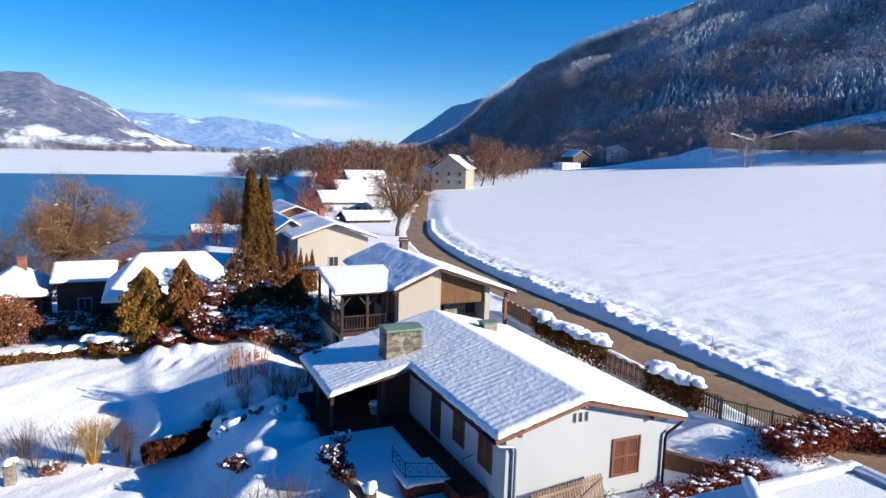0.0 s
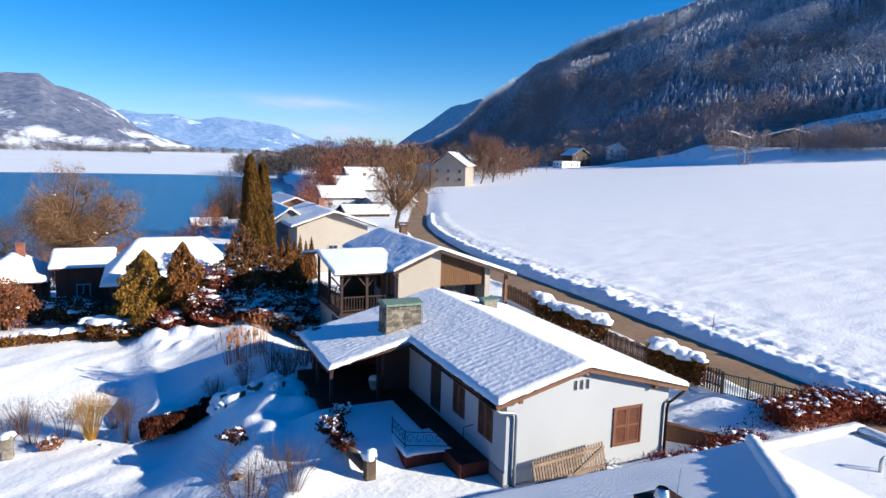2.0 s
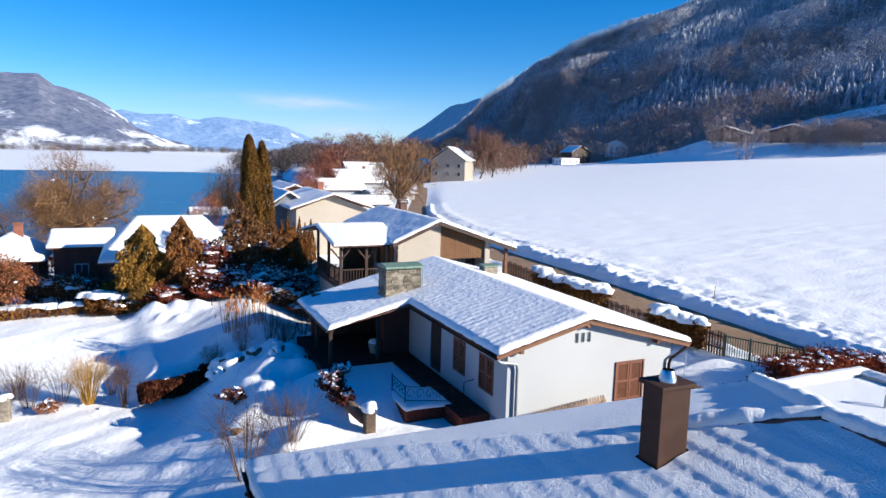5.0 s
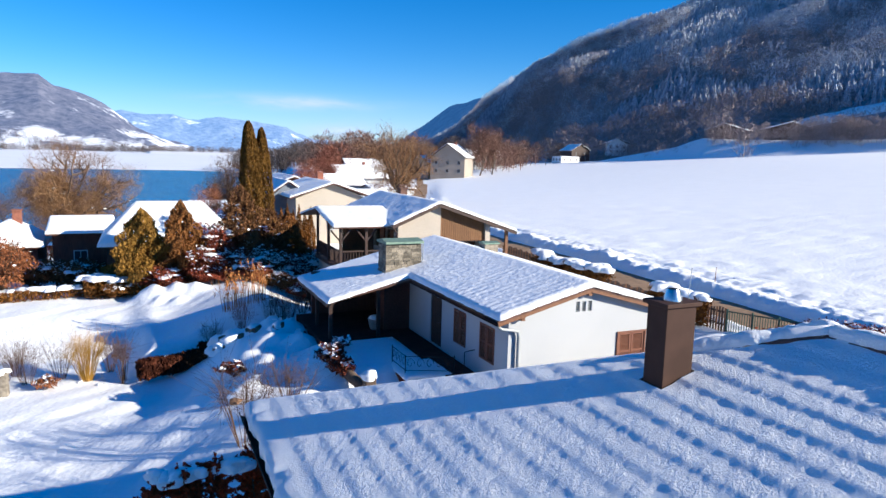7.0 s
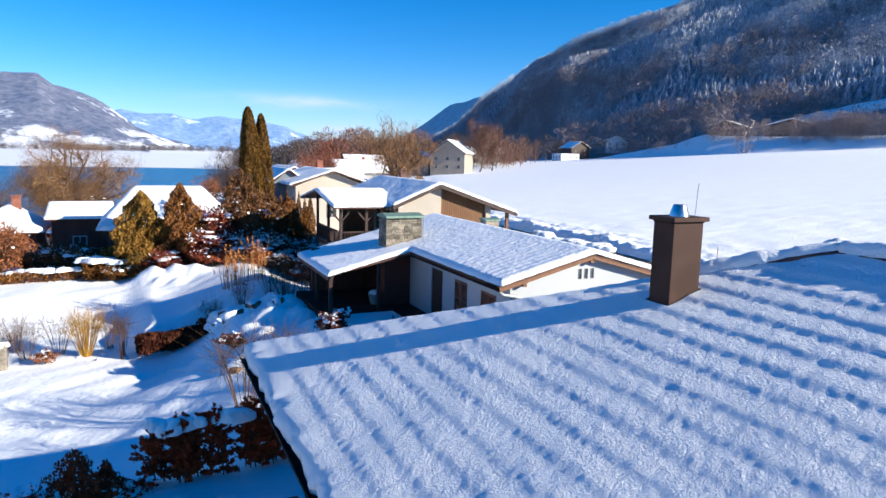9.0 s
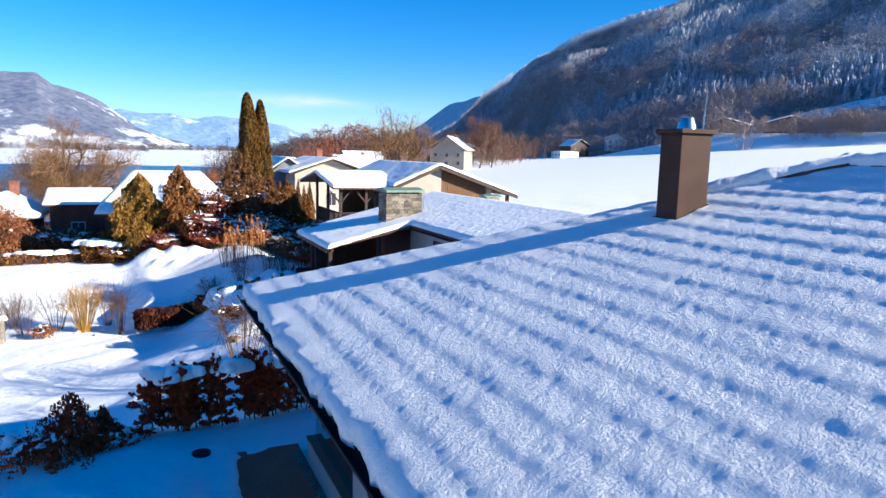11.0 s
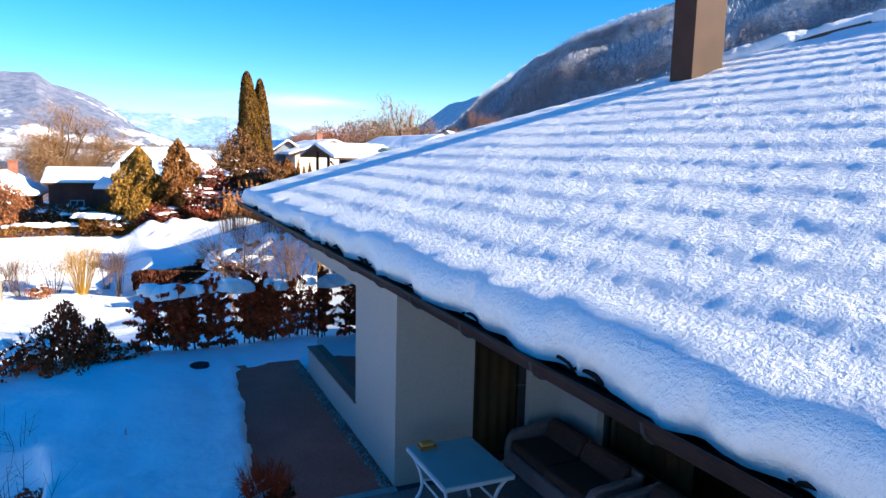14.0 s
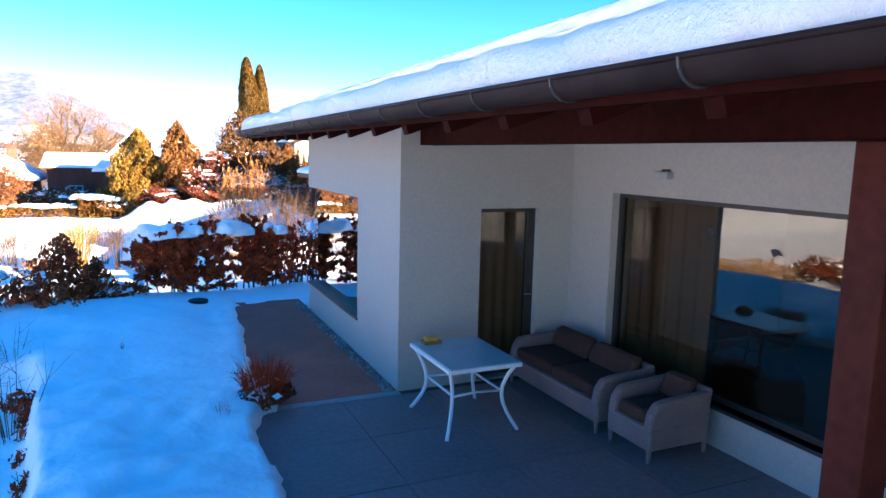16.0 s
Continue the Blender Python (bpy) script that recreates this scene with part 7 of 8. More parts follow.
# a snowy meadow is cleared of trees above the chalets
meadow = (az > 48.5) & (np.abs(u - clearing(az) + 0.012) < 0.026)
keep &= ~meadow
az, u, P = az[keep], u[keep], P[keep]
P[:, 2] -= 1.0
patch = bumps(P[:, 0], P[:, 1], 90, 33) + 0.6 * bumps(P[:, 0], P[:, 1], 35, 34) + 0.5 * (u - 0.45)
low = u < 0.17 + 0.06 * bumps(P[:, 0], P[:, 1], 60, 35)
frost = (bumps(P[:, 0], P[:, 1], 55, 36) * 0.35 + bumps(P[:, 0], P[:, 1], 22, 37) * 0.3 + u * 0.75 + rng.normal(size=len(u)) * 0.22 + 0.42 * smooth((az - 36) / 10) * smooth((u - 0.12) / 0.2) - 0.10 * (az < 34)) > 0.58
fir = (patch > 0.25 - 0.55 * smooth((az - 37) / 8)) & ~low
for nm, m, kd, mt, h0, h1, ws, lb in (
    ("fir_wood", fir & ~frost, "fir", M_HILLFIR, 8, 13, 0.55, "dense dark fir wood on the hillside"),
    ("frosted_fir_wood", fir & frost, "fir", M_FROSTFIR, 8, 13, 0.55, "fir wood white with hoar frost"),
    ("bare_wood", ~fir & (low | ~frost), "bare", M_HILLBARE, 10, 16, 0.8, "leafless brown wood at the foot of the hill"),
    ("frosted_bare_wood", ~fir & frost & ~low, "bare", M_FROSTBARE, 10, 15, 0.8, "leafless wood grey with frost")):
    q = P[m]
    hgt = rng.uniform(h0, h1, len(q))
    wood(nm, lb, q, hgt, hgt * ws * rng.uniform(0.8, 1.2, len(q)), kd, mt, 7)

# woods and single tree rows between lake and hill
def band(label, x0, y0, x1, y1, n, depth, h0, h1, kd, mt, seed, ws=0.7, name="far_wood"):
    r = np.random.default_rng(seed)
    t = r.random(n)
    q = np.stack([lerp(x0, x1, t) + r.normal(size=n) * depth * 0.3, lerp(y0, y1, t) + r.normal(size=n) * depth, t * 0], -1)
    q[:, 2] = np.maximum(ground_z(q[:, 0], q[:, 1]), LAKE) - 0.3
    h = r.uniform(h0, h1, n)
    return wood(name, label, q, h, h * ws * r.uniform(0.8, 1.2, n), kd, mt, seed)


M_BROWNWOOD = foliage("sunlit_bare_wood", (0.10, 0.055, 0.042), (0.20, 0.115, 0.085), isle=0.45)
M_REDWOOD = foliage("reddish_bare_wood", (0.12, 0.046, 0.030), (0.24, 0.095, 0.06), isle=0.45)
M_DARKWOODS = foliage("dark_bare_wood", (0.055, 0.046, 0.046), (0.13, 0.105, 0.095), isle=0.45)
band("dark leafless wood on the lake shore", 60, 430, 190, 470, 420, 28, 11, 17, "bare", M_DARKWOODS, 71)
band("brown leafless wood beyond the village", 75, 285, 120, 290, 80, 16, 12, 19, "bare", M_BROWNWOOD, 72)
band("brown leafless wood beyond the village", 110, 290, 190, 330, 90, 18, 12, 18, "bare", M_DARKWOODS, 73)
band("dark firs among the bare trees", 88, 262, 118, 268, 12, 6, 9, 14, "fir", M_FIR, 74, 0.45)
band("reddish leafless trees on the shore", 43, 186, 51, 192, 16, 4, 9, 13, "bare", M_REDWOOD, 75)
band("row of leafless trees by the field", 128, 235, 195, 330, 50, 8, 9, 14, "bare", M_BROWNWOOD, 76)
band("leafless trees behind the white houses", 215, 385, 320, 425, 60, 10, 9, 15, "bare", M_DARKWOODS, 77)
band("bushes along the village lane", 43, 128, 70, 195, 40, 4, 2, 4, "bare", M_BROWNWOOD, 79)
band("reed and scrub along the lake shore", 24, 112, 60, 225, 160, 6, 1.5, 3.5, "bare", M_RUSSET, 80)
band("scrub on the near lake shore", -30, 84, 16, 100, 200, 4, 2.0, 4.5, "bare", M_RUSSET, 81)
band("trees along the far lake shore", -400, 1830, 420, 1840, 520, 25, 8, 18, "bare", M_DARKWOODS, 82, 0.9)
band("groups of trees on the far meadows", -500, 2080, 420, 2100, 260, 90, 9, 18, "bare", M_DARKWOODS, 83, 0.9)

# copses and hedgerows on the slopes across the lake, scrub on the bank below the chalets
r = np.random.default_rng(90)
a, u = r.uniform(-14, 2.5, 420), r.random(420) ** 1.4 * 0.16
q = LEFT_HILL.at(a, u)
wood("far_wood", "copses on the snowy slopes across the lake", q, r.uniform(9, 18, 420), r.uniform(10, 26, 420), "bare", M_DARKWOODS, 91)
a = r.uniform(40, 56, 90)
q = BANK.at(a, r.uniform(0.75, 1.05, 90))
wood("far_wood", "brown scrub on the snowy bank", q, r.uniform(1.5, 4.5, 90), r.uniform(2, 5, 90), "bare", M_HILLBARE, 92)
a = np.array([46.0, 46.6, 47.1, 44.0, 49.5, 53.0])
q = BANK.at(a, np.full(6, 1.0))
wood("far_wood", "bare larches beside the hillside chalets", q, np.array([12, 15, 10, 7, 8, 11.0]), np.array([5, 6, 4.5, 3.5, 4, 5.0]), "bare", M_HILLBARE, 93)
a = np.concatenate([r.uniform(51.5, 62, 110), r.uniform(48.6, 51.5, 26), r.uniform(45.5, 48.4, 44)])
q = BANK.at(a, r.uniform(0.85, 1.08, 180))
h = np.where(a > 51.5, r.uniform(6.5, 11.5, 180), r.uniform(4, 8, 180))
wood("far_wood", "brown thicket round the hillside chalets", q, h, h * r.uniform(0.6, 0.9, 180), "bare", M_HILLBARE, 94)
q = BANK.at(np.array([48.2]), np.array([0.3]))
wood("far_wood", "tall brown larch at the foot of the bank", q, np.array([21.0]), np.array([8.5]), "bare", M_HILLBARE, 95)

# ---------------------------------------------------------------- trees, hedges and shrubs
def gz(x, y):
    return float(ground_z(x, y))


def spot(x, y, dz=0.0):
    return (x, y, gz(x, y) + dz)


M_OLIVE = foliage("olive_brown_conifer", (0.11, 0.042, 0.012), (0.28, 0.125, 0.036))


def column(label, base, height, radius, seed, leaves, twin=False):
    """A tall clipped-looking columnar thuja: upright sprays all over a spindle."""
    rng = np.random.default_rng(seed)
    t = thing("columnar_thuja", label, "tree", "pair of thujas", at=base)
    bm = bmesh.new()
    tube(bm, [(0, 0, -0.3), (0, 0, height * 0.93)], [0.16, 0.02], 8)
    part("trunk", bm, M_BARK, t)
    u = rng.random(leaves)
    th = rng.random(leaves) * 2 * np.pi
    prof = np.minimum(1, (u / 0.10 + 0.55)) * np.clip((1 - u) / 0.5, 0, 1) ** 0.42
    groove = 1 + 0.10 * np.sin(5 * th + 2.0 * np.sin(6 * u)) + 0.06 * np.sin(11 * th + 31 * u)
    r = radius * prof * groove * (0.72 + 0.30 * np.sqrt(rng.random(leaves)))
    P = np.stack([r * np.cos(th) + 0.12 * np.sin(4 * u), r * np.sin(th), u * height], -1)
    V, F = leaf_quads(P, 0.085, rng, 0.34, 0.8)
    raw("crown", V, F, M_THUJA, t)


column("tall olive-brown columnar thuja in the garden", spot(8.65, 57.3), 11.2, 0.92, 1, 34000)
column("slightly lower columnar thuja beside the tall one", spot(9.75, 57.7), 10.7, 0.74, 2, 26000)
conifer("golden-green conical conifer beside the garden house", spot(0.32, 46.8), 5.3, 2.4, M_GOLDCONIFER, 11, 26000, 0.085, 2, power=0.78, rag=0.30, egg=True, up=0.55)
conifer("olive-brown conical conifer beside the garden house", spot(2.65, 46.3), 5.6, 2.1, M_OLIVE, 12, 24000, 0.085, 4, power=0.80, rag=0.32, egg=True, up=0.55)
conifer("dark fir with drooping snow-laden boughs", spot(6.6, 47.8), 5.8, 2.2, M_FIR, 13, 16000, 0.085, 40, power=0.7, rag=0.4)
conifer("dark fir with drooping snow-laden boughs", spot(8.9, 49.7), 5.0, 1.9, M_FIR, 14, 13000, 0.085, 50, power=0.7, rag=0.4)
conifer("olive conical conifer at the foot of the thujas", spot(10.4, 50.5), 4.6, 1.9, M_OLIVE, 15, 18000, 0.07, 8, power=0.7, egg=True)
for i in range(7):
    conifer("small dark columnar conifer in a row", spot(10.9 + i * 0.55, 58.6 + 0.15 * i), 3.6 + 0.9 * ((i * 7) % 5) / 5, 0.55, M_HEDGE, 30 + i, 3000, 0.07, 0, "conifers in front of the cream house", up=0.7)
# mass of shrubs between lawn and conifers
for i, (x, y, h, r, m, s) in enumerate(((1.6, 44.9, 2.3, 1.6, M_REDLEAF, 2), (3.9, 45.3, 3.2, 1.7, M_REDLEAF, 5), (5.4, 44.2, 2.2, 1.4, M_REDLEAF, 7), (7.4, 44.6, 2.6, 1.5, M_FIR, 16), (9.2, 44.4, 2.2, 1.4, M_REDLEAF, 11), (8.2, 42.6, 1.7, 1.3, M_FIR, 12), (6.6, 42.6, 1.7, 1.3, M_REDLEAF, 9), (10.6, 47.0, 2.4, 1.5, M_FIR, 14), (12.6, 49.2, 2.2, 1.4, M_FIR, 14), (-0.9, 45.6, 1.4, 1.1, M_HEDGE, 5), (13.4, 46.0, 1.6, 1.2, M_REDLEAF, 10), (3.2, 48.5, 3.0, 1.9, M_REDLEAF, 4), (9.8, 40.6, 1.3, 1.1, M_REDLEAF, 8), (5.0, 46.8, 4.4, 1.6, M_REDLEAF, 4), (12.0, 52.5, 2.0, 1.6, M_FIR, 16), (7.8, 46.4, 2.6, 1.6, M_REDLEAF, 8), (4.4, 43.4, 1.6, 1.3, M_REDLEAF, 4), (11.4, 44.0, 1.6, 1.3, M_FIR, 14), (3.4, 51.0, 3.6, 1.5, M_REDLEAF, 6))):
    shrub("dark %s garden shrub with caps of snow" % ("evergreen" if m is M_FIR else "red-brown"), spot(x, y), h * 0.8, r, m, 50 + i, 5200, 0.06, 14, s * 3)
hedge("clipped bush with a thick cap of snow", (-3.1, 46.0), (-0.5, 46.4), 1.1, 1.8, M_HEDGE, 70, 5200, 0.06, 22, 0.2, snow_r=0.55, name="clipped_bush")
hedge("low brown-green hedge topped with snow", (-9.5, 45.6), (-3.2, 46.5), 0.65, 0.8, M_HEDGE, 71, 5000, 0.06, 16, snow_r=0.4)
hedge("low brown-green hedge topped with snow", (-3.2, 46.5), (0.6, 47.0), 0.8, 0.8, M_HEDGE, 72, 3500, 0.06, 6, snow_r=0.4)
shrub("large rounded russet bush with fine bare twigs", spot(-8.4, 50.5), 3.4, 2.2, M_RUSSET, 73, 5200, 0.07, 40, 3)
shrub("russet bush with fine bare twigs", spot(-9.3, 55.0), 3.6, 2.0, M_RUSSET, 74, 3600, 0.08, 30, 4)
for i, (x, y, h, r) in enumerate(((-5.2, 52.5, 1.9, 1.5), (-3.6, 51.0, 1.7, 1.3), (-6.6, 54.0, 2.1, 1.4), (-4.4, 55.0, 2.0, 1.4), (-2.9, 53.0, 1.6, 1.0))):
    shrub("dark garden shrub thickly dusted with snow", spot(x, y), h, r, M_FIR, 80 + i, 1900, 0.10, 10, 14)

# big willow and bare trees on the shore
crown_tree("spreading willow with a rounded crown of orange-brown twigs", spot(-8.6, 84), 4.0, (3.4, 0.0, 6.9), (5.5, 4.6, 4.6), 5, M_WILLOW, 17, 12, 0.50, 60000, 0.19, 0.5, "willow", 18)
bare_tree("leafless grey-brown tree on the lake shore", spot(-11.0, 75), 8.6, 6, M_TWIG, 1.0, 4, 4, 0.2, 0.3, 0.0, 0.25, 900, 0.24, snow=10)
bare_tree("leafless grey-brown tree on the lake shore", spot(-14.0, 80), 9.0, 7, M_TWIG, 1.0, 4, 4, 0.2, 0.3, 0.0, 0.25, 900, 0.24)
crown_tree("rounded leafless grey-brown tree on the lake shore", spot(14.7, 122.6), 1.6, (0.0, 0.0, 6.9), (4.2, 4.2, 5.7), 8, M_TWIG, 34, 9, 0.30, 22000, 0.26, 1.4, sub_len=0.3)
crown_tree("old apple tree with yellow-brown twigs beside the lane", spot(34.0, 91), 3.2, (0.6, 0.0, 8.6), (4.4, 4.2, 4.7), 9, M_WILLOW, 20, 10, 0.34, 15000, 0.22, 0.8)
bare_tree("leafless pinkish garden tree with snowy branches", spot(18.6, 86), 8.0, 11, M_REDWOOD, 0.95, 4, 5, 0.2, 0.4, 0.0, 0.2, 1000, 0.26, snow=40)
bare_tree("leafless pinkish garden tree with snowy branches", spot(22.0, 90), 8.0, 12, M_REDWOOD, 0.95, 4, 5, 0.2, 0.4, 0.0, 0.2, 800, 0.26, snow=30)
bare_tree("tall leafless birch beside the country house", spot(110, 212), 19.5, 13, M_BROWNWOOD, 0.55, 4, 6, 0.3, 0.7, 0.0, 0.15, 5200, 0.6)
bare_tree("tall leafless birch beside the country house", spot(117, 216), 17.0, 15, M_BROWNWOOD, 0.55, 4, 6, 0.3, 0.7, 0.0, 0.15, 4000, 0.6)
bare_tree("leafless reddish tree in the village", spot(40, 150), 10, 16, M_REDWOOD, 0.7, 4, 5, 0.3, 0.5, 0.0, 0.15, 2600, 0.4)

# garden below the white house
twig_bush("bush of upright yellow twigs in the snow", spot(-2.1, 32.2), 2.0, 0.9, M_YELLOWTWIG, 21, 120, "yellow_bush", 0.8, 0.009, 8, snow=6)
for i, (x, y, h, r) in enumerate(((-3.2, 32.8, 1.7, 0.8), (-4.4, 32.6, 1.6, 0.9), (-5.4, 32.8, 1.5, 0.8), (-6.4, 33.0, 1.5, 0.8), (-5.0, 34.0, 1.6, 0.9), (-1.2, 33.2, 1.5, 0.5))):
    twig_bush("leafless grey-brown garden shrub", spot(x, y), h, r, M_TWIG, 22 + i, 34, "bare_shrub", 1.2, 0.007, 9)
shrub("small russet shrub half buried in snow", spot(-3.6, 31.5), 0.6, 0.45, M_RUSSET, 28, 700, 0.05, 8, 2)
twig_bush("slender shrub with brown bare twigs", spot(-0.6, 31.2), 2.1, 0.42, M_TWIG, 29, 26, "bare_shrub", 1.0, 0.01, 12, snow=2)
hedge("low dark hedge of upright dry stems across the lawn", (0.0, 30.7), (2.9, 31.9), 0.78, 0.7, M_DRYSTEM, 31, 15000, 0.075, 0, 0.22, up=0.92, z=-2.15)
hedge("low dark hedge of upright dry stems across the lawn", (2.7, 31.9), (3.6, 32.6), 0.9, 0.7, M_DRYSTEM, 32, 4000, 0.075, 0, 0.3, up=0.92, z=-2.0)


def grass_clump(label, base, height, radius, seed, n=60):
    r = np.random.default_rng(seed)
    t = thing("ornamental_grass", label, "grass", "ornamental grasses", at=base)
    segs, plumes = [], []
    for i in range(n):
        a, o = r.random() * 6.28, radius * math.sqrt(r.random())
        p = np.array([0.8 * o * math.cos(a), 0.8 * o * math.sin(a), -0.1])
        h = height * r.uniform(0.45, 1.0)
        m = np.array([0.9 * o * math.cos(a) + r.normal() * 0.05, 0.9 * o * math.sin(a), h * 0.6])
        q = m + np.array([r.normal() * 0.18 - 0.1, r.normal() * 0.12, h * 0.4])
        segs += [(p, m, 0.010, 0.008), (m, q, 0.008, 0.004)]
        if r.random() < 0.6:
            plumes.append(q)
    V, F = stick_mesh(segs, 3)
    tagged(raw("stalk_mass", V, F, M_STRAW, t), kind="stuff")
    P = np.repeat(np.array(plumes), 14, 0) + r.normal(size=(14 * len(plumes), 3)) * [0.03, 0.03, 0.10]
    V, F = leaf_quads(P, 0.06, r, 0.3, 0.6)
    tagged(raw("plume_mass", V, F, M_STRAW, t), kind="stuff")


for i, (x, y, h) in enumerate(((4.3, 33.9, 1.5), (4.8, 33.6, 1.7), (5.6, 33.5, 1.95))):
    grass_clump("clump of tall golden dry grass", spot(x, y, 0.05), h, 0.55, 40 + i, 36)
for i, (x, y) in enumerate(((3.2, 32.6), (4.6, 32.2), (5.9, 32.4), (6.8, 32.2), (7.6, 32.8), (8.2, 33.6), (6.2, 30.8))):
    twig_bush("leafless dark shrub on the snowy mound", spot(x, y), 1.2 + 0.3 * (i % 3), 0.6, M_REDLEAF if i % 2 else M_TWIG, 44 + i, 40, "bare_shrub", 1.0, 0.007, 7, snow=3)


M_BROWNROCK = material("brown_field_stone", (0.10, 0.055, 0.03), (0.24, 0.14, 0.08), 0.9, grain=6, blotch=1.5, bump=0.8, depth=0.03)


def rock(label, base, r, seed, snow=True, group="garden rocks"):
    g = np.random.default_rng(seed)
    t = thing("rock", label, "rock", group, at=base)
    bm = bmesh.new()
    bmesh.ops.create_icosphere(bm, subdivisions=2, radius=r)
    for v in bm.verts:
        k = 1 + 0.28 * math.sin(4 * v.co.x / r + seed) * math.cos(3.3 * v.co.y / r) + 0.05 * g.normal()
        v.co = Vector((v.co.x * k * 1.2, v.co.y * k, v.co.z * k * 0.75))
    part("stone", bm, M_BROWNROCK, t)
    if snow:
        snow_part([(0.0, r * 0.25, r * 0.05, r * 1.2, r * 0.95), (r * 0.9, r * 0.4, -0.12, r * 1.3, r * 0.9), (-r * 0.9, r * 0.5, -0.15, r * 1.1, r * 0.8)], t, g, 12, 5)


for i, (x, y, r) in enumerate(((3.4, 30.3, 0.36), (4.0, 30.6, 0.55), (4.9, 30.6, 0.32), (5.8, 29.4, 0.26), (6.6, 28.6, 0.26))):
    rock("rough brown rock capped with snow", spot(x, y, 0.0), r, 60 + i)
rock("small dark stone in the snowy lawn", spot(3.1, 22.9, 0.04), 0.17, 67, False)
shrub("low dark evergreen cushion on the snowy mound", spot(3.4, 25.9), 0.55, 0.55, M_REDSTEM, 68, 900, 0.05, 6, 2)
shrub("dark creeping shrub hanging over the terrace edge", spot(6.5, 22.9), 0.9, 0.5, M_REDSTEM, 69, 1300, 0.05, 8, 3)
shrub("dark creeping shrub hanging over the terrace edge", spot(6.6, 21.8), 0.8, 0.45, M_REDSTEM, 75, 900, 0.05, 8, 1)
shrub("low shrub dusted with snow beside the porch", spot(7.3, 24.6), 0.5, 0.4, M_REDSTEM, 76, 500, 0.04, 6, 3)
# lying log and short post of split wood
log = thing("log", "mossy brown log lying along the snowy terrace edge", "log")
bm = bmesh.new()
tube(bm, [(6.55, 22.6, gz(6.55, 22.6) + 0.25), (6.75, 21.4, gz(6.75, 21.4) + 0.3), (6.95, 20.5, gz(6.95, 20.5) + 0.4)], [0.16, 0.2, 0.18], 10)
part("log_body", bm, M_BARK, log, flat=False)
stump = thing("gate_post", "short brown post capped with snow", "post", at=spot(7.1, 20.35))
bm = bmesh.new()
box(bm, -0.19, 0.19, -0.17, 0.17, -0.3, 0.82)
part("post_body", bm, M_BARK, stump, bevel=0.05)
snow_part([(0, 0, 0.80, 0.27, 0.24), (-0.06, 0.10, 0.78, 0.22, 0.18)], stump, np.random.default_rng(2), 12, 5)
pil = thing("stone_pillar", "weathered stone pillar with a cap of snow", "pillar", at=spot(-5.1, 31.2))
bm = bmesh.new()
box(bm, -0.22, 0.22, -0.2, 0.2, -0.3, 1.0)
part("pillar_body", bm, M_STONE, pil, bevel=0.05)
snow_part([(0, 0, 0.97, 0.3, 0.16)], pil, np.random.default_rng(3), 12, 5)
M_DARKBROWN = foliage("brown_black_needles", (0.15, 0.030, 0.010), (0.32, 0.072, 0.026))
# ------------- close to the near house
hedge("withered beech hedge with snow lying on top", (0.15, 13.9), (3.3, 14.1), 1.5, 0.7, M_BEECH, 91, 34000, 0.040, 0, 0.2, gaps=0.45, z=-0.15, twiggy=30)
hedge("thin bare end of the beech hedge", (3.2, 14.1), (4.4, 14.2), 1.5, 0.6, M_BEECH, 92, 2600, 0.042, 0, 0.15, gaps=0.8, z=-0.15, twiggy=16)
caps = thing("hedge_snow", "thick pads of snow lying on the beech hedge", "snow")
rng = np.random.default_rng(17)
pads = [(0.45, 0.22), (0.62, 0.26), (0.85, 0.27), (1.08, 0.22), (0.75, 0.2), (1.3, 0.14), (1.95, 0.24), (2.12, 0.27), (2.05, 0.2), (2.25, 0.16), (2.75, 0.13), (2.95, 0.14), (1.6, 0.1), (3.6, 0.1)]
snow_part([(x, 14.0 + rng.normal() * 0.06, 1.08 + rng.normal() * 0.03, r, 0.20 * (r / 0.25) ** 0.5) for x, r in pads], caps, rng, 16, 7)
conifer("small dark spruce with a little snow", (-0.95, 13.1, -0.1), 1.35, 0.72, M_DARKBROWN, 93, 6500, 0.034, 9, power=0.8, rag=0.35)
conifer("small dark spruce with a little snow", (-0.45, 13.5, -0.15), 0.95, 0.4, M_DARKBROWN, 94, 2600, 0.036, 4, power=0.8, rag=0.35)
shrub("low snow-dusted shrub at the lawn edge", (-1.75, 12.9, -0.1), 0.8, 0.6, M_BEECH, 95, 420, 0.05, 18, 5)
shrub("low snow-dusted shrub at the lawn edge", (0.0, 13.5, -0.1), 0.35, 0.35, M_BEECH, 96, 300, 0.04, 6, 2)
twig_bush("leafless shrub with spreading twigs", spot(2.95, 19.6), 2.3, 1.0, M_TWIG, 97, 30, "bare_shrub", 1.2, 0.012, 12)
twig_bush("leafless shrub with spreading twigs", spot(4.45, 20.2), 1.5, 1.0, M_TWIG, 98, 36, "bare_shrub", 1.2, 0.009, 10)
twig_bush("leafless shrub with spreading twigs", spot(3.7, 16.2), 1.9, 0.8, M_TWIG, 99, 26, "bare_shrub", 1.2, 0.010, 10)
twig_bush("dry lavender clump at the edge of the path", (1.47, 6.98, 0.03), 0.46, 0.32, M_BEECH, 100, 190, "lavender", 0.5, 0.005, 5, snow=0)
shrub("dry lavender clump at the edge of the path", (1.50, 6.98, 0.02), 0.26, 0.27, M_REDLEAF, 101, 1500, 0.024, 10, 1, name="lavender")
twig_bush("dead stalks poking out of the snow", (1.02, 6.6, 0.06), 0.2, 0.1, M_BEECH, 102, 12, "dead_stalks", 0.6, 0.003, 2)
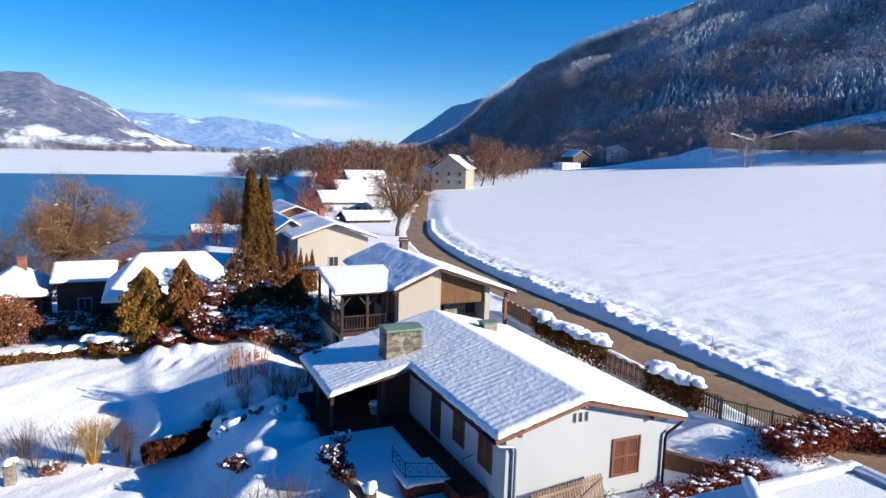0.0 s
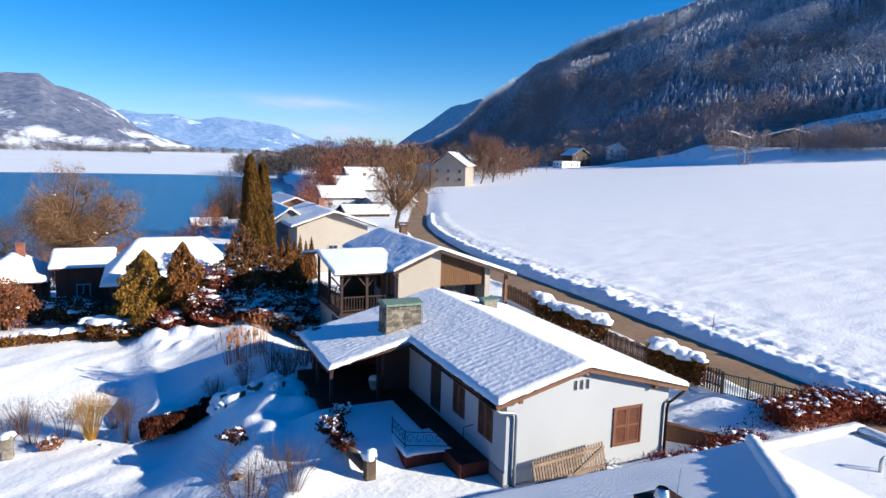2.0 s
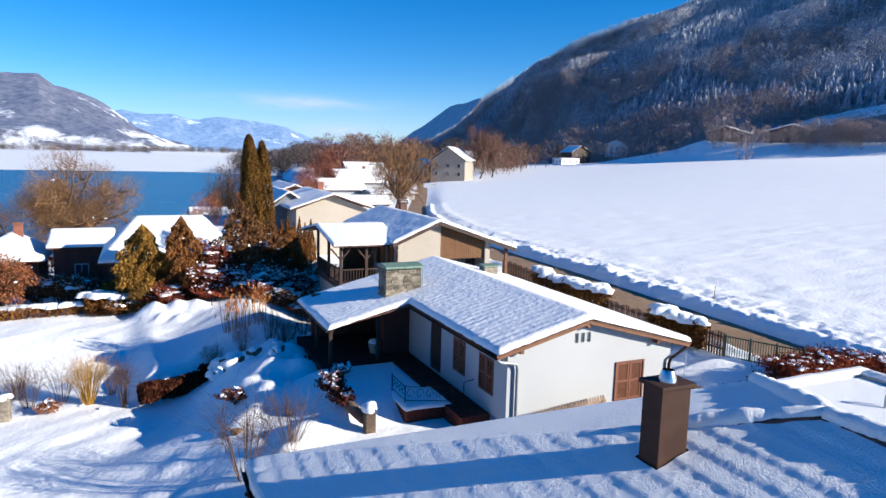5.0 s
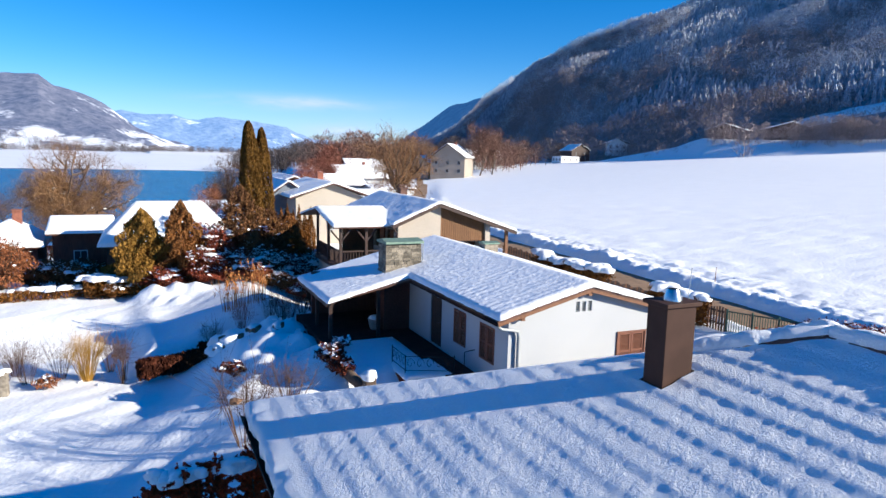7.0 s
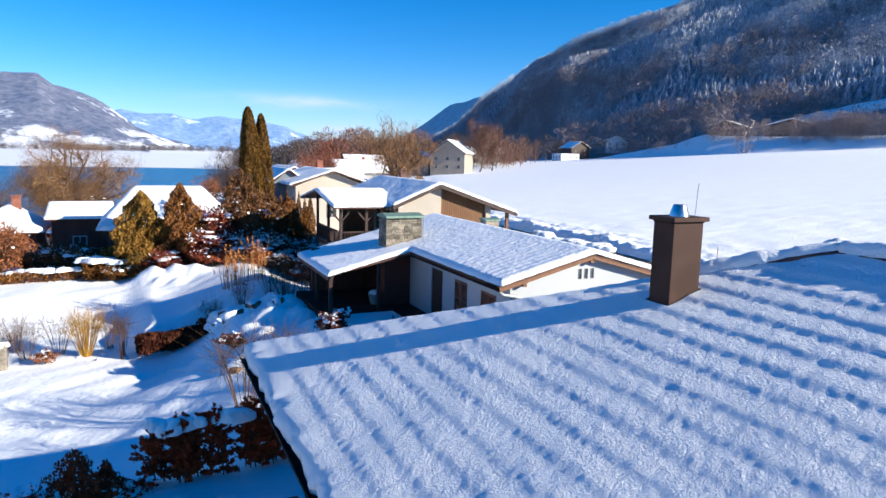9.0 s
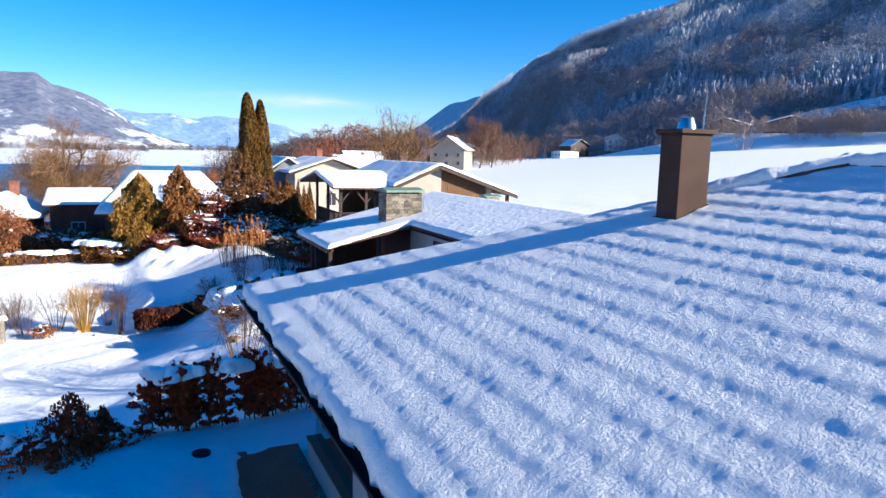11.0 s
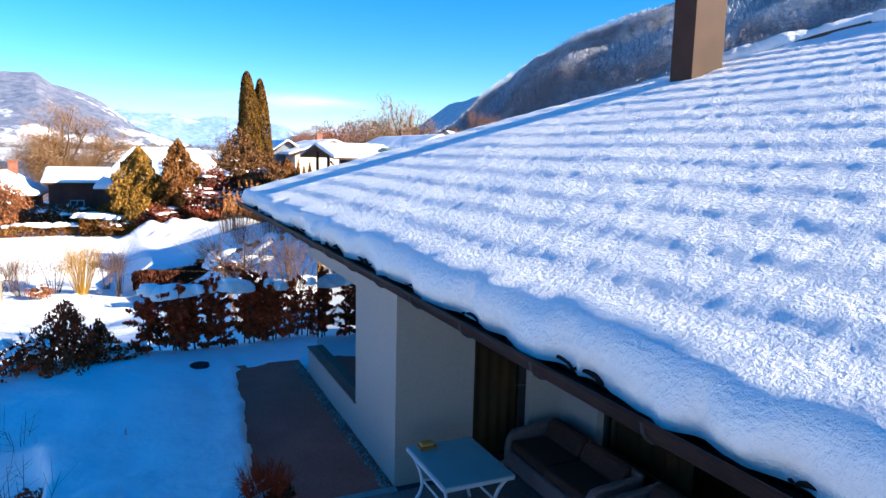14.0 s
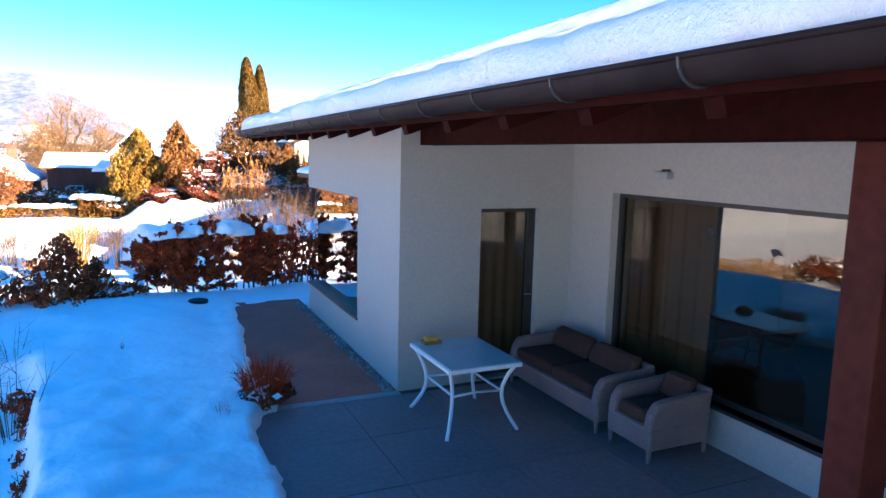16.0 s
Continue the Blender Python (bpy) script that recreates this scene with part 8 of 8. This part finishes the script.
twig_bush("dead stalks poking out of the snow", (0.05, 9.4, 0.06), 0.16, 0.06, M_BEECH, 103, 6, "dead_stalks", 0.6, 0.003, 2)
twig_bush("bare rose stems along the lawn edge", (-0.95, 7.6, -0.3), 1.0, 0.45, M_TWIG, 104, 14, "rose_bush", 0.9, 0.006, 3)
twig_bush("bare rose stems along the lawn edge", (-1.2, 9.6, -0.3), 0.8, 0.4, M_TWIG, 105, 12, "rose_bush", 0.9, 0.006, 3)
shrub("dark creeping shrub at the lawn edge", (-0.86, 8.3, -0.3), 0.35, 0.25, M_BEECH, 106, 300, 0.035, 6, 0)

for i, (x, y) in enumerate(((-0.62, 6.3), (-0.68, 6.9), (-0.74, 7.5), (-0.80, 7.9))):
    shrub("dark withered plant at the dug lawn edge", (x, y, -0.34), 0.3, 0.13, M_BEECH, 160 + i, 160, 0.03, 5, 0)

# ------------- along the lane
hedge("brown conifer hedge under a thick roll of snow", (22.9, 28.2), (23.4, 36.0), 1.35, 1.0, M_HEDGE, 111, 7000, 0.08, 46, 0.15, snow_r=0.5)
hedge("brown conifer hedge under a thick roll of snow", (23.3, 21.7), (23.0, 24.9), 1.35, 1.1, M_HEDGE, 112, 5000, 0.08, 22, 0.15, snow_r=0.5)
hedge("red-brown beech hedge dusted with snow", (15.8, 15.7), (22.2, 16.9), 0.8, 2.2, M_REDLEAF, 113, 17000, 0.045, 60, 0.3, snow_r=0.13)
hedge("red-brown beech hedge dusted with snow", (22.2, 16.9), (26.6, 17.2), 0.9, 2.4, M_REDLEAF, 114, 17000, 0.045, 60, 0.3, snow_r=0.14)
hedge("red-brown beech hedge dusted with snow", (26.6, 17.2), (29.0, 15.0), 0.95, 2.2, M_REDLEAF, 115, 12000, 0.045, 50, 0.3, snow_r=0.14)
wf = thing("picket_fence", "weathered brown picket fence along the lane", "fence")
for (xa, ya), (xb, yb) in (((23.4, 20.7), (23.4, 21.8)), ((23.0, 24.7), (23.0, 28.4)), ((23.6, 36.0), (24.2, 42.0))):
    n = int(math.dist((xa, ya), (xb, yb)) / 0.14)
    for k in range(n):
        x, y = lerp(xa, xb, k / n), lerp(ya, yb, k / n)
        bm = bmesh.new()
        z = gz(x, y)
        box(bm, x - 0.02, x + 0.02, y - 0.045, y + 0.045, z - 0.1, z + 1.05 + 0.05 * math.sin(k))
        part("picket", bm, M_DARKWOOD if k % 3 else M_WOOD, wf)
    for h in (0.3, 0.85):
        bm = bmesh.new()
        beam(bm, (xa + 0.04, ya, gz(xa, ya) + h), (xb + 0.04, yb, gz(xb, yb) + h), 0.04, 0.08)
        part("rail", bm, M_DARKWOOD, wf)
gf = thing("metal_fence", "dark green metal railing beside the driveway", "fence")
(xa, ya), (xb, yb) = (23.4, 20.6), (24.75, 17.8)
n = 30
for k in range(n + 1):
    x, y = lerp(xa, xb, k / n), lerp(ya, yb, k / n)
    z = 0.45
    bm = bmesh.new()
    r = 0.035 if k % 10 == 0 else 0.012
    box(bm, x - r, x + r, y - r, y + r, z - 0.1, z + (1.1 if k % 10 == 0 else 1.0))
    part("post" if k % 10 == 0 else "bar", bm, M_GREEN, gf)
for h in (0.12, 1.0):
    bm = bmesh.new()
    beam(bm, (xa, ya, 0.45 + h), (xb, yb, 0.45 + h), 0.04, 0.05)
    part("rail", bm, M_GREEN, gf)
pole = thing("snow_pole", "thin wooden snow marker pole beside the lane", "pole", at=spot(30.4, 28.0))
bm = bmesh.new()
tube(bm, [(0, 0, -0.3), (0.03, 0, 1.1)], [0.025, 0.02], 6)
part("pole_body", bm, M_WOOD, pole)
# low garden wall and drive of the white house
bm = bmesh.new()
extrude(bm, [(18.5, 19.65), (18.72, 19.78), (20.45, 16.98), (20.22, 16.85)], 2, -0.8, 0.42)
tagged(part("garden_wall", bm, M_WOOD), "brown timber retaining wall beside the white house", "wall", kind="structure")

M_REED = foliage("tawny_reed", (0.20, 0.10, 0.04), (0.38, 0.22, 0.10))
hedge("dark hedge with a line of snow behind the gardens", (-4.0, 88.0), (13.0, 93.0), 1.6, 1.4, M_FIR, 181, 2600, 0.16, 34, 0.2, snow_r=0.45)
hedge("dark red-brown hedge between the lake gardens", (-14.0, 70.0), (6.0, 74.0), 1.5, 1.4, M_REDLEAF, 182, 2600, 0.15, 24, 0.3, snow_r=0.4)

# ------------- gardens west of the terrace, beside and behind the walk
hedge("tawny reed bed at the edge of the garden", (-11.5, 8.0), (-13.5, 26.0), 1.15, 2.2, M_REED, 141, 14000, 0.055, 0, 0.5, up=0.9, name="reed_bed")
for i, (x, y, h, r, m) in enumerate(((-9.0, 13.0, 0.8, 1.0, M_REDLEAF), (-8.6, 15.6, 0.8, 1.0, M_REDLEAF), (-9.8, 10.4, 0.9, 0.9, M_REDLEAF), (-9.6, 17.2, 0.8, 1.0, M_HEDGE), (-8.0, 11.8, 0.6, 0.8, M_HEDGE), (-10.4, 14.5, 0.9, 1.1, M_FIR))):
    shrub("snow-dusted garden shrub on the lawn edge", spot(x, y), h, r, m, 150 + i, 1600, 0.07, 10, 9)

# ---------------------------------------------------------------- paving slabs of the terrace
terrace = bpy.data.objects["terrace"]
bm = bmesh.new()
v = box(bm, 0.004, 0.996, 0.004, 0.996, -0.05, 0.0)
slab_mesh = mesh_of("slab", bm, M_SLAB)
for i in range(4):
    for j in range(12):
        o = new("slab", slab_mesh)
        o.parent = terrace
        o.location = (1.281 + i, WALL_B - 0.13 - 1.0 * (j + 1), random.uniform(-0.002, 0.002))
